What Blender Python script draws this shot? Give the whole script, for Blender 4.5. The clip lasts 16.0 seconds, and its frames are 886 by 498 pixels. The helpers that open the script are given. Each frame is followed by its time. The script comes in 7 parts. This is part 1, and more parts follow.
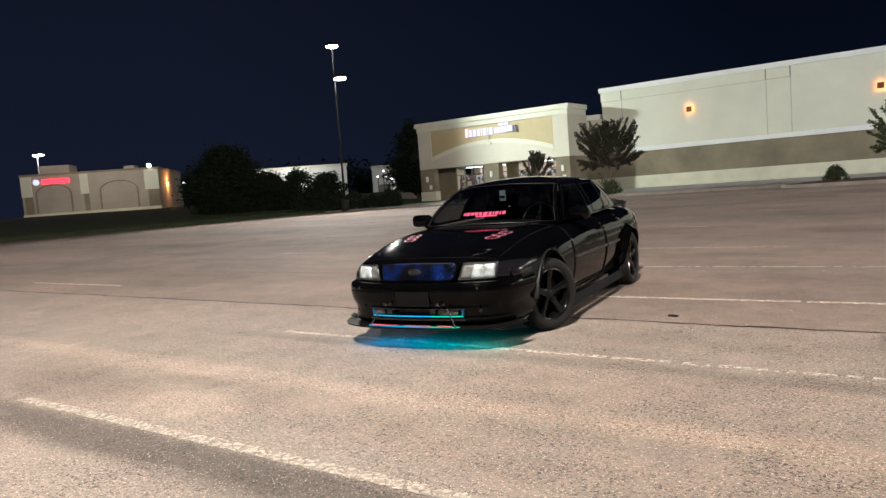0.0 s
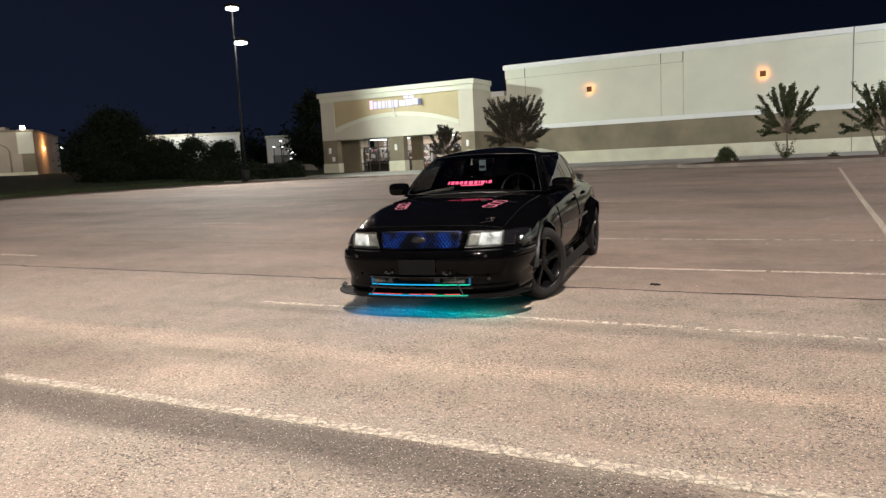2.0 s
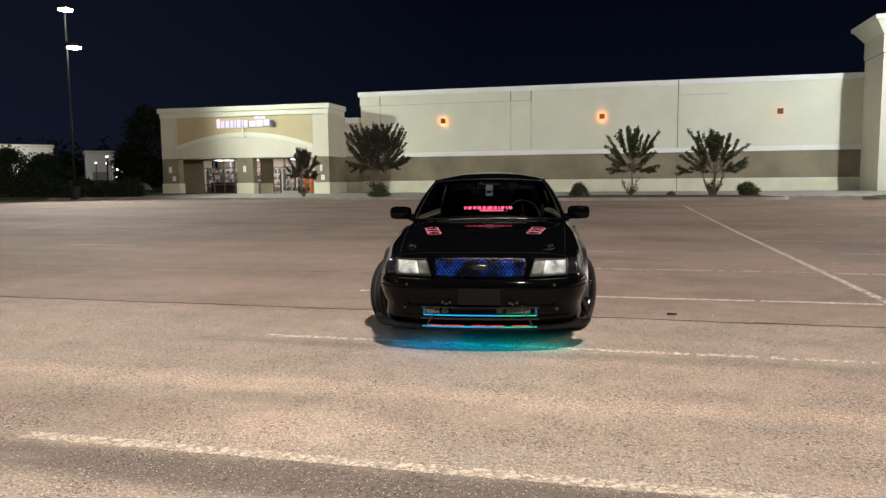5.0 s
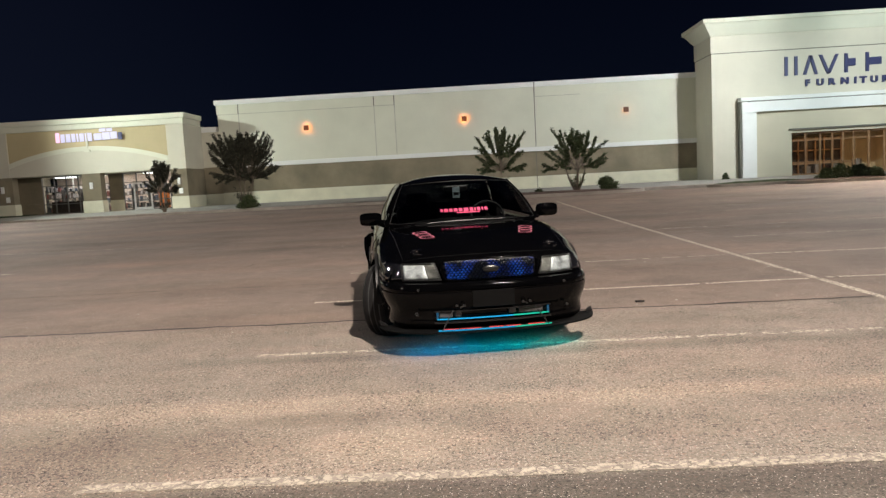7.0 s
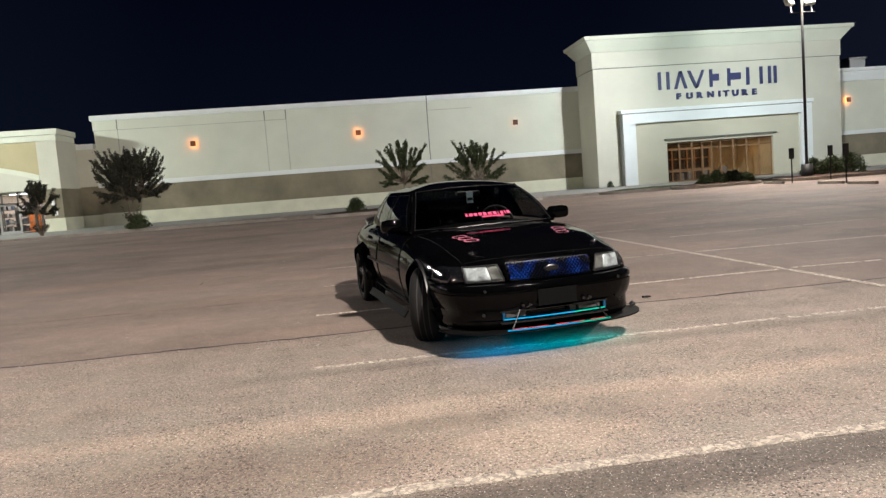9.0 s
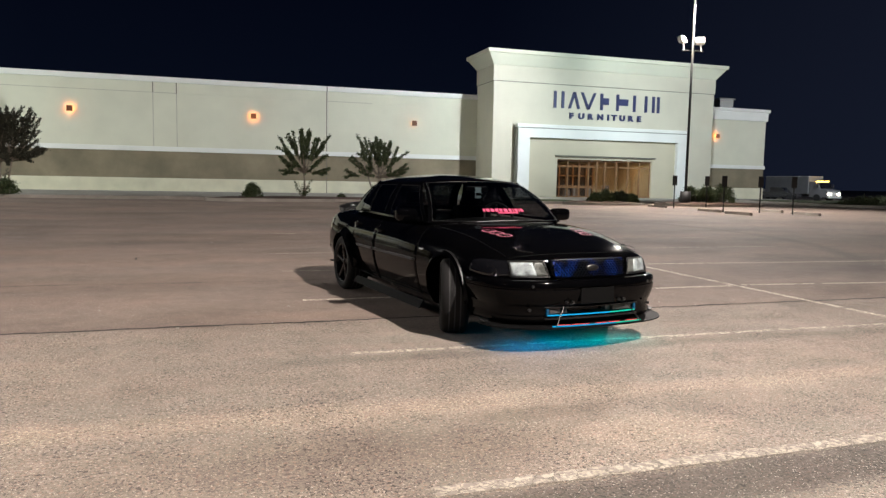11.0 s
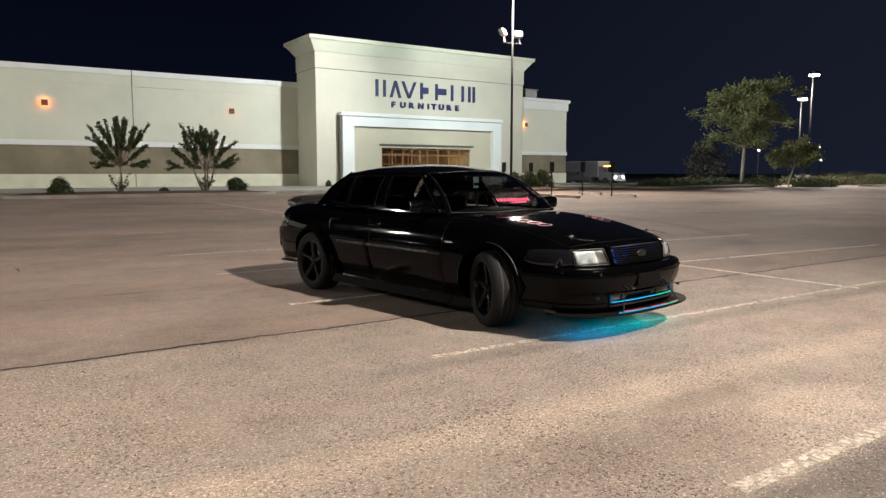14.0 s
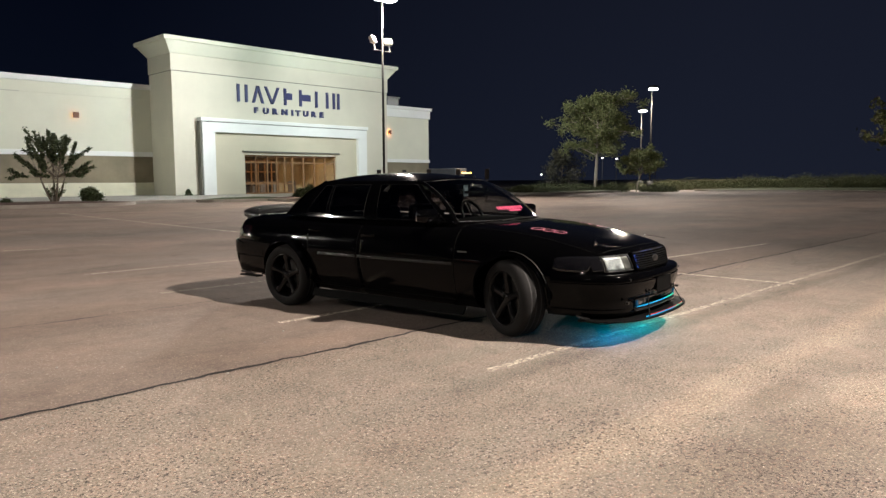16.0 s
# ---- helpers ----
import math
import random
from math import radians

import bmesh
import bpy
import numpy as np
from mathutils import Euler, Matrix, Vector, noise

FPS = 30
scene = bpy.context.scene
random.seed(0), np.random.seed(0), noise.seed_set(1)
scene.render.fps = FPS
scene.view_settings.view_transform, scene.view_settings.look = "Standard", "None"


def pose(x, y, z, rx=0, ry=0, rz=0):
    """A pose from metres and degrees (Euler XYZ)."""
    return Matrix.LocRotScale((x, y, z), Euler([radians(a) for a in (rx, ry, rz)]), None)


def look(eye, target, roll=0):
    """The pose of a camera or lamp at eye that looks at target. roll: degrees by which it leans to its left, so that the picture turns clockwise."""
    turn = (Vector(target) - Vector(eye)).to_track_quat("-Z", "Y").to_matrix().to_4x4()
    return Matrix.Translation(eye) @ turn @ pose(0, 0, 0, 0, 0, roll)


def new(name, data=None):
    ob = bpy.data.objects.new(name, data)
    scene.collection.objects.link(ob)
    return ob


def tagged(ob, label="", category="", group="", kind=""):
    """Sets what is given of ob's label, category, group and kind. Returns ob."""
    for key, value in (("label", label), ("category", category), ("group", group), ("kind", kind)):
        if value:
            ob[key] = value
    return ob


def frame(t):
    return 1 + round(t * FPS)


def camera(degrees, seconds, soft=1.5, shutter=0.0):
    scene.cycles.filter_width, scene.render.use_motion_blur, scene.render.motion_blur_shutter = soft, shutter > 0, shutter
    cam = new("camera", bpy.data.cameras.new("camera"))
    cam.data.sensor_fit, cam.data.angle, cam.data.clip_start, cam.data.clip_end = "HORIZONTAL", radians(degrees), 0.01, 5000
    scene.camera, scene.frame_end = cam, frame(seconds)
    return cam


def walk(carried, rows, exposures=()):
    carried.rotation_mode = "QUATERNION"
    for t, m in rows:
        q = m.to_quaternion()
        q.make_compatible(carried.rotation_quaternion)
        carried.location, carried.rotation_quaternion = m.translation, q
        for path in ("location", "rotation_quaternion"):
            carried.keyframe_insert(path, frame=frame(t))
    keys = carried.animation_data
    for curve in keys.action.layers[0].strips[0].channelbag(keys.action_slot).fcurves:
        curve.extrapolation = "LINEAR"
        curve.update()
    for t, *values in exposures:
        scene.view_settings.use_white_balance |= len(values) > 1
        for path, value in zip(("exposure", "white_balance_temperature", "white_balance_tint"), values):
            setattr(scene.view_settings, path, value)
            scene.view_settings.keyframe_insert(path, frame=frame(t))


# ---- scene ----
cam = camera(63.5, 16.0, 1.42)
PATH = [
    (0, (1.123, 0.096, 1.408), (-0.052, 1.706, 1.242), -4.3),
    (0.5, (0.943, -0.131, 1.385), (-0.182, 1.512, 1.197), -3.0),
    (1, (0.725, -0.279, 1.391), (-0.34, 1.399, 1.16), -2.2),
    (1.5, (0.454, -0.284, 1.381), (-0.543, 1.43, 1.124), -2.1),
    (2, (0.249, -0.358, 1.406), (-0.671, 1.399, 1.15), -2.9),
    (2.5, (-0.035, -0.48, 1.418), (-0.849, 1.331, 1.178), -3.4),
    (3, (-0.326, -0.572, 1.408), (-1.07, 1.272, 1.187), -3.2),
    (3.5, (-0.706, -0.541, 1.418), (-1.411, 1.321, 1.224), -2.3),
    (6, (-2.285, -0.715, 1.409), (-2.546, 1.257, 1.207), -1.0),
    (6.5, (-2.586, -0.729, 1.422), (-2.742, 1.255, 1.222), -1.9),
    (7, (-2.944, -0.739, 1.431), (-3.028, 1.25, 1.238), -3.1),
    (7.5, (-3.332, -0.763, 1.413), (-3.362, 1.228, 1.23), -4.2),
    (8, (-3.715, -0.833, 1.448), (-3.661, 1.158, 1.264), -4.9),
    (8.5, (-4.087, -0.767, 1.429), (-3.942, 1.219, 1.241), -5.1),
    (9, (-4.438, -0.716, 1.434), (-4.186, 1.26, 1.259), -4.4),
    (9.5, (-4.868, -0.723, 1.463), (-4.498, 1.236, 1.304), -3.2),
    (10, (-5.212, -0.627, 1.428), (-4.764, 1.316, 1.267), -1.3),
    (12.5, (-6.847, 0.013, 1.39), (-5.983, 1.8, 1.147), 1.1),
    (13, (-7.143, 0.211, 1.424), (-6.19, 1.953, 1.185), 0.5),
    (13.5, (-7.41, 0.521, 1.42), (-6.384, 2.223, 1.198), 0.1),
    (14, (-7.698, 0.785, 1.392), (-6.603, 2.445, 1.18), -0.0),
    (14.5, (-8.0, 1.036, 1.416), (-6.819, 2.637, 1.207), -0.4),
    (15, (-8.207, 1.313, 1.392), (-6.957, 2.861, 1.193), -0.7),
    (15.5, (-8.432, 1.613, 1.396), (-7.104, 3.097, 1.205), -0.6),
    (16, (-8.756, 1.859, 1.406), (-7.341, 3.259, 1.213), -0.3),
]
walk(cam, [(t, look(eye, target, roll)) for t, eye, target, roll in PATH], [(0.0, 0.18, 6200, 10), (3.5, 0.13, 6450, 10), (6.0, -0.08, 6480, 10), (8.0, -0.12, 6300, 10), (10.0, -0.01, 6150, 10), (12.5, 0.0, 6350, 10), (16.0, 0.05, 6500, 10)])

# ---- world and lights ----
world = bpy.data.worlds.new("night")
scene.world = world
world.use_nodes = True
wn, wl = world.node_tree.nodes, world.node_tree.links
bg = wn["Background"]
wtc = wn.new("ShaderNodeTexCoord")
wsep = wn.new("ShaderNodeSeparateXYZ")
wramp = wn.new("ShaderNodeValToRGB")
wl.new(wtc.outputs["Generated"], wsep.inputs[0])
wl.new(wsep.outputs["Z"], wramp.inputs[0])
wramp.color_ramp.elements[0].position = 0.0
wramp.color_ramp.elements[0].color = (0.0030, 0.0047, 0.0108, 1)
wramp.color_ramp.elements[1].position = 0.32
wramp.color_ramp.elements[1].color = (0.0008, 0.0015, 0.0050, 1)
# brighter eastern sky, painted in place of the lens glare round the lamps
wglow, wmix = wn.new("ShaderNodeValToRGB"), wn.new("ShaderNodeMix")
wl.new(wsep.outputs["X"], wglow.inputs[0])
wglow.color_ramp.elements[0].position, wglow.color_ramp.elements[0].color = 0.35, (0, 0, 0, 1)
wglow.color_ramp.elements[1].position, wglow.color_ramp.elements[1].color = 0.9, (0.0062, 0.0072, 0.0120, 1)
wmix.data_type, wmix.blend_type = "RGBA", "ADD"
wmix.inputs[0].default_value = 1.0
wl.new(wramp.outputs[0], wmix.inputs[6])
wl.new(wglow.outputs[0], wmix.inputs[7])
# and a fainter lift in the west, for the same glare
wneg, wwest, wmix2 = wn.new("ShaderNodeMath"), wn.new("ShaderNodeValToRGB"), wn.new("ShaderNodeMix")
wneg.operation = "MULTIPLY"
wneg.inputs[1].default_value = -1.0
wl.new(wsep.outputs["X"], wneg.inputs[0])
wl.new(wneg.outputs[0], wwest.inputs[0])
wwest.color_ramp.elements[0].position, wwest.color_ramp.elements[0].color = 0.2, (0, 0, 0, 1)
wwest.color_ramp.elements[1].position, wwest.color_ramp.elements[1].color = 0.8, (0.0040, 0.0048, 0.0095, 1)
wmix2.data_type, wmix2.blend_type = "RGBA", "ADD"
wmix2.inputs[0].default_value = 1.0
wl.new(wmix.outputs[2], wmix2.inputs[6])
wl.new(wwest.outputs[0], wmix2.inputs[7])
wl.new(wmix2.outputs[2], bg.inputs["Color"])
bg.inputs["Strength"].default_value = 1.0

POLE_LAMP = 12.3
NEAR_LAMP = 14.6
POLE_NEAR = (2.5, -5.5)          # pole behind the camera, next to the parked car
POLE_WEST = (-38.3, 41.5)
POLE_STORE = (21.6, 37.2)
POLE_EAST = [(57.2, 37.85, 10.35), (61.7, 41.45, 8.75)]
# guessed pole out of view, added to brighten the western lot
POLE_ADDED = (-34.0, -6.0)


def lamp(name, kind, place, target, energy, colour, size=0.35, cone=150, blend=0.5):
    data = bpy.data.lights.new(name, kind)
    data.energy, data.color = energy, colour
    if kind == "SPOT":
        data.spot_size, data.spot_blend = radians(cone), blend
        data.shadow_soft_size = size
    elif kind == "POINT":
        data.shadow_soft_size = size
    ob = new(name, data)
    ob.matrix_world = look(place, target)
    return ob


WARM = (1.0, 0.878, 0.775)
COOL = (0.95, 0.98, 1.0)
NEARW = 50000
lamp("pole_light_near", "SPOT", (POLE_NEAR[0], POLE_NEAR[1], NEAR_LAMP - 0.35), (POLE_NEAR[0] - 25.0, POLE_NEAR[1] + 18.5, 0), NEARW * 1.04, WARM, 0.3, 131, 0.9)
lamp("pole_light_west", "SPOT", (POLE_WEST[0] + 0.4, POLE_WEST[1] - 0.4, POLE_LAMP + 0.3), (POLE_WEST[0] + 16, POLE_WEST[1] - 18, 0), 24000, (1.0, 0.93, 0.83), 0.3, 100, 0.6)
lamp("pole_light_west", "SPOT", (POLE_WEST[0] + 0.7, POLE_WEST[1] + 0.1, 10.4), (-12, 56.0, 3), 17000, (0.90, 1.0, 0.93), 0.3, 100, 1.0)
lamp("pole_light_store", "SPOT", (POLE_STORE[0] + 0.4, POLE_STORE[1] - 0.3, POLE_LAMP + 0.2), (POLE_STORE[0] - 8, POLE_STORE[1] - 14, 0), 27000, WARM, 0.3, 140, 0.7)
lamp("pole_light_store", "SPOT", (POLE_STORE[0] - 0.5, POLE_STORE[1] - 0.3, POLE_LAMP + 0.2), (2, 56.0, 4), 19000, COOL, 0.3, 100, 1.0)
lamp("pole_light_store", "SPOT", (POLE_STORE[0] + 0.8, POLE_STORE[1] - 0.4, POLE_LAMP + 0.2), (46, 36, 5), 15000, COOL, 0.3, 60, 0.8)
lamp("flood_light_store", "SPOT", (POLE_STORE[0] + 0.6, POLE_STORE[1] + 0.5, 10.2), (24, 52.8, 9.5), 3600, (0.70, 0.98, 0.98), 0.3, 100, 0.8)
lamp("flood_light_store", "SPOT", (POLE_STORE[0] + 0.9, POLE_STORE[1] + 0.5, 10.2), (34, 54.0, 6.0), 7500, (0.94, 0.98, 1.0), 0.3, 100, 0.9)
lamp("fill_light_south", "SPOT", (POLE_ADDED[0], POLE_ADDED[1], POLE_LAMP - 0.35), (POLE_ADDED[0] + 16, POLE_ADDED[1] + 10, 0), 14000, WARM, 0.3, 130, 0.6)
for px, py, pz in POLE_EAST:
    lamp("pole_light_east", "SPOT", (px - 0.33, py - 0.33, pz - 0.35), (px - 6, py - 9, 0), 11000, WARM, 0.3, 150, 0.6)
# extra spot without a head of its own, added to brighten the truck
lamp("pole_light_east", "SPOT", (61.6, 42.2, 8.0), (71, 80, 2), 55000, COOL, 0.3, 110, 0.6)
lamp("pole_light_east", "SPOT", (POLE_EAST[0][0] - 0.6, POLE_EAST[0][1], POLE_EAST[0][2] - 0.3), (39, 56, 4), 9000, COOL, 0.3, 60, 0.8)


# ---- materials ----
def material(name):
    m = bpy.data.materials.new(name)
    m.use_nodes = True
    return m, m.node_tree.nodes, m.node_tree.links, m.node_tree.nodes["Principled BSDF"]


def coords(n, l, scale=(1, 1, 1), kind="Object"):
    tc, mp = n.new("ShaderNodeTexCoord"), n.new("ShaderNodeMapping")
    l.new(tc.outputs[kind], mp.inputs[0])
    mp.inputs["Scale"].default_value = scale
    return mp.outputs[0]


def noisy(n, l, vec, scale, detail=4.0, rough=0.55):
    t = n.new("ShaderNodeTexNoise")
    t.inputs["Scale"].default_value, t.inputs["Detail"].default_value, t.inputs["Roughness"].default_value = scale, detail, rough
    l.new(vec, t.inputs["Vector"])
    return t.outputs["Fac"]


def ramp(n, l, fac, stops):
    r = n.new("ShaderNodeValToRGB")
    e = r.color_ramp.elements
    while len(e) < len(stops):
        e.new(0.5)
    for k, (p, c) in zip(e, stops):
        k.position, k.color = p, (*c, 1) if len(c) == 3 else c
    l.new(fac, r.inputs[0])
    return r.outputs[0]


def mix(n, l, fac, a, b, kind="MIX"):
    m = n.new("ShaderNodeMix")
    m.data_type, m.blend_type = "RGBA", kind
    for s, v in ((m.inputs[0], fac), (m.inputs[6], a), (m.inputs[7], b)):
        if isinstance(v, (int, float)):
            s.default_value = v
        elif isinstance(v, tuple):
            s.default_value = (*v, 1)
        else:
            l.new(v, s)
    return m.outputs[2]


def maths(n, l, op, a, b=0.0):
    m = n.new("ShaderNodeMath")
    m.operation = op
    for s, v in ((m.inputs[0], a), (m.inputs[1], b)):
        if isinstance(v, (int, float)):
            s.default_value = v
        else:
            l.new(v, s)
    return m.outputs[0]


def bump(n, l, b, height, strength, distance):
    k = n.new("ShaderNodeBump")
    k.inputs["Strength"].default_value, k.inputs["Distance"].default_value = strength, distance
    l.new(height, k.inputs["Height"])
    l.new(k.outputs[0], b.inputs["Normal"])


def painted(name, colour, rough=0.6, vary=0.12, scale=1.2, grain=60.0, bumps=0.15, metal=0.0, depth=0.004):
    """A surface with stains at two scales and a fine relief."""
    m, n, l, b = material(name)
    v = coords(n, l)
    big, fine = noisy(n, l, v, scale, 5), noisy(n, l, v, grain, 3)
    dark = tuple(c * (1 - 2 * vary) for c in colour)
    light = tuple(min(1, c * (1 + vary)) for c in colour)
    c = ramp(n, l, big, [(0.3, dark), (0.7, light)])
    c = mix(n, l, 0.25, c, ramp(n, l, fine, [(0.3, dark), (0.7, light)]))
    l.new(c, b.inputs["Base Color"])
    b.inputs["Roughness"].default_value, b.inputs["Metallic"].default_value = rough, metal
    if bumps:
        bump(n, l, b, fine, bumps, depth)
    return m


def plain(name, colour, rough=0.5, metal=0.0, coat=0.0):
    m, n, l, b = material(name)
    v = coords(n, l)
    f = noisy(n, l, v, 14.0, 4)
    l.new(ramp(n, l, f, [(0.3, tuple(c * 0.86 for c in colour)), (0.7, tuple(min(1, c * 1.08) for c in colour))]), b.inputs["Base Color"])
    b.inputs["Roughness"].default_value, b.inputs["Metallic"].default_value = rough, metal
    b.inputs["Coat Weight"].default_value = coat
    b.inputs["Coat Roughness"].default_value = 0.03
    return m


def glowing(name, colour, strength):
    m, n, l, b = material(name)
    b.inputs["Base Color"].default_value = (*(0.1 * c for c in colour), 1)
    b.inputs["Emission Color"].default_value = (*colour, 1)
    b.inputs["Emission Strength"].default_value = strength
    return m


def glassy(name, tint, rough=0.02):
    m, n, l, b = material(name)
    out = n["Material Output"]
    tr, gl, mx, fr = n.new("ShaderNodeBsdfTransparent"), n.new("ShaderNodeBsdfGlossy"), n.new("ShaderNodeMixShader"), n.new("ShaderNodeLayerWeight")
    tr.inputs[0].default_value = (*tint, 1)
    gl.inputs["Roughness"].default_value = rough
    fr.inputs[0].default_value = 0.5
    gloss = maths(n, l, "ADD", maths(n, l, "MULTIPLY", maths(n, l, "POWER", fr.outputs["Facing"], 5.0), 0.96), 0.04)
    l.new(gloss, mx.inputs[0])
    l.new(tr.outputs[0], mx.inputs[1])
    l.new(gl.outputs[0], mx.inputs[2])
    l.new(mx.outputs[0], out.inputs[0])
    return m


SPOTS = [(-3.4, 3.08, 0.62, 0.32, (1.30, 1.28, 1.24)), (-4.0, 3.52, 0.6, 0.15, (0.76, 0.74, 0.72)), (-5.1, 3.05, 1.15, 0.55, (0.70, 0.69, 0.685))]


def asphalt():
    """Worn asphalt: pale exposed stones south of the joint, older and browner north of it, pale and dark lanes, and
    stains.
    """
    m, n, l, b = material("asphalt")
    v = coords(n, l)
    sep = n.new("ShaderNodeSeparateXYZ")
    l.new(v, sep.inputs[0])

    def cells(scale):
        t, p = n.new("ShaderNodeTexVoronoi"), n.new("ShaderNodeSeparateColor")
        t.inputs["Scale"].default_value = scale
        l.new(v, t.inputs["Vector"])
        l.new(t.outputs["Color"], p.inputs[0])
        return t.outputs["Distance"], p.outputs[0], p.outputs[1]

    def lane(centre, half, wob, fade=0.7):
        """1 inside a lane along x, 0 outside, with an uneven edge."""
        y = maths(n, l, "ADD", sep.outputs["Y"], wob)
        d = maths(n, l, "ABSOLUTE", maths(n, l, "SUBTRACT", y, centre))
        r = n.new("ShaderNodeMapRange")
        r.interpolation_type = "SMOOTHSTEP"
        l.new(d, r.inputs[0])
        r.inputs[1].default_value, r.inputs[2].default_value = half * (1 - fade), half * (1 + fade)
        r.inputs[3].default_value, r.inputs[4].default_value = 1.0, 0.0
        return r.outputs[0]

    def chips(scale, edge, seed):
        """Irregular crumbs where a fine noise is high."""
        mp = n.new("ShaderNodeMapping")
        l.new(v, mp.inputs[0])
        mp.inputs["Location"].default_value = (seed, seed * 1.7, 0)
        return ramp(n, l, noisy(n, l, mp.outputs[0], scale, 2.5, 0.6), [(edge, (0, 0, 0)), (edge + 0.035, (1, 1, 1))])

    dist, c1, c2 = cells(95.0)
    grit = noisy(n, l, v, 36.0, 8, 0.8)
    cloud = noisy(n, l, v, 4.0, 7, 0.72)
    patchy = ramp(n, l, noisy(n, l, v, 1.6, 6, 0.65), [(0.36, (0.25, 0.25, 0.25)), (0.62, (1, 1, 1))])
    young = ramp(n, l, grit, [(0.30, (0.128, 0.108, 0.091)), (0.5, (0.197, 0.168, 0.143)), (0.70, (0.264, 0.230, 0.197))])
    young = mix(n, l, 0.25, young, ramp(n, l, c1, [(0.0, (0.10, 0.083, 0.069)), (0.5, (0.205, 0.175, 0.148)), (1.0, (0.31, 0.272, 0.235))]))
    tint = noisy(n, l, coords(n, l, (1.0, 1.3, 1)), 2.2, 5)
    young = mix(n, l, 0.6, young, ramp(n, l, tint, [(0.35, (0.97, 1.0, 0.96)), (0.65, (1.05, 0.99, 0.98))]), "MULTIPLY")
    young = mix(n, l, 0.9, young, ramp(n, l, cloud, [(0.3, (0.74, 0.73, 0.72)), (0.5, (1, 1, 1)), (0.7, (1.16, 1.15, 1.13))]), "MULTIPLY")
    for sc, edge, seed in ((80.0, 0.568, 3.0), (42.0, 0.572, 9.0), (26.0, 0.606, 14.0)):
        young = mix(n, l, maths(n, l, "MULTIPLY", maths(n, l, "MULTIPLY", chips(sc, edge, seed), patchy), 1.0), young, (0.036, 0.029, 0.024))
    young = mix(n, l, maths(n, l, "MULTIPLY", chips(58.0, 0.600, 21.0), 0.9), young, (0.42, 0.37, 0.31))
    young = mix(n, l, maths(n, l, "MULTIPLY", chips(44.0, 0.600, 33.0), 0.6), young, (0.31, 0.20, 0.155))
    old = ramp(n, l, c2, [(0.0, (0.095, 0.071, 0.059)), (0.2, (0.143, 0.109, 0.090)), (0.8, (0.182, 0.141, 0.118)), (1.0, (0.25, 0.205, 0.175))])
    old = mix(n, l, 0.55, old, ramp(n, l, grit, [(0.3, (0.10, 0.077, 0.065)), (0.7, (0.22, 0.175, 0.149))]))
    old = mix(n, l, maths(n, l, "MULTIPLY", chips(44.0, 0.61, 5.0), 0.7), old, (0.33, 0.29, 0.22))
    old = mix(n, l, 0.9, old, ramp(n, l, cloud, [(0.3, (0.78, 0.77, 0.76)), (0.5, (1, 1, 1)), (0.7, (1.16, 1.15, 1.13))]), "MULTIPLY")
    wob = maths(n, l, "MULTIPLY", maths(n, l, "SUBTRACT", noisy(n, l, v, 0.9, 4), 0.5), 0.22)
    edge = maths(n, l, "ADD", maths(n, l, "ADD", sep.outputs["Y"], wob), maths(n, l, "MULTIPLY", sep.outputs["X"], -0.006))
    side = n.new("ShaderNodeMapRange")
    l.new(edge, side.inputs[0])
    side.inputs[1].default_value, side.inputs[2].default_value = 6.62, 6.70
    base = mix(n, l, side.outputs[0], young, old)
    # paler lanes along x, and darker strips between them
    slow = maths(n, l, "MULTIPLY", maths(n, l, "SUBTRACT", noisy(n, l, coords(n, l, (0.5, 0.6, 1)), 1.0, 5, 0.62), 0.5), 0.42)
    breakup = noisy(n, l, coords(n, l, (0.5, 1.6, 1)), 1.0, 6, 0.65)
    beside = n.new("ShaderNodeMapRange")
    beside.interpolation_type = "SMOOTHSTEP"
    l.new(maths(n, l, "ADD", sep.outputs["X"], slow), beside.inputs[0])
    beside.inputs[1].default_value, beside.inputs[2].default_value = -5.9, -4.8
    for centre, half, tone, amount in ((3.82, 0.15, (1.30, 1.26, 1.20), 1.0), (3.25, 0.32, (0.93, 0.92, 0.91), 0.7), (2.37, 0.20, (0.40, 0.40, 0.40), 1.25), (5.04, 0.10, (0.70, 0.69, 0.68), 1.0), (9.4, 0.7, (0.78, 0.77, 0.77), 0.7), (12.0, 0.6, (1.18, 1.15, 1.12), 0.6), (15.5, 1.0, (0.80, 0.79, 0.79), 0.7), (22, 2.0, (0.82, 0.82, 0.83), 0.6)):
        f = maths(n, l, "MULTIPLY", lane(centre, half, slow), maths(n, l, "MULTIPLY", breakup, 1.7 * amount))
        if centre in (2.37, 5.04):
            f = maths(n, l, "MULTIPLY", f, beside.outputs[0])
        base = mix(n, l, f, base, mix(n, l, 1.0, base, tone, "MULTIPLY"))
    # a dark blot, a smooth pale oval beside it and a broad darker patch
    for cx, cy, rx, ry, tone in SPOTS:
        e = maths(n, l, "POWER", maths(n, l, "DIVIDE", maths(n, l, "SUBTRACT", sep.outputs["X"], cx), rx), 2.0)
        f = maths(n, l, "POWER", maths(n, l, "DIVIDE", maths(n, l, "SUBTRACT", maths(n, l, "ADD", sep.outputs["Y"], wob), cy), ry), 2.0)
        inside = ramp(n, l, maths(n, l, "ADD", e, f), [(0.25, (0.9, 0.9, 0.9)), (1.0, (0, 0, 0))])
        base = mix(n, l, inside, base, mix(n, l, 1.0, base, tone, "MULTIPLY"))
    rust = noisy(n, l, coords(n, l, (0.12, 0.4, 1)), 1.0, 6, 0.65)
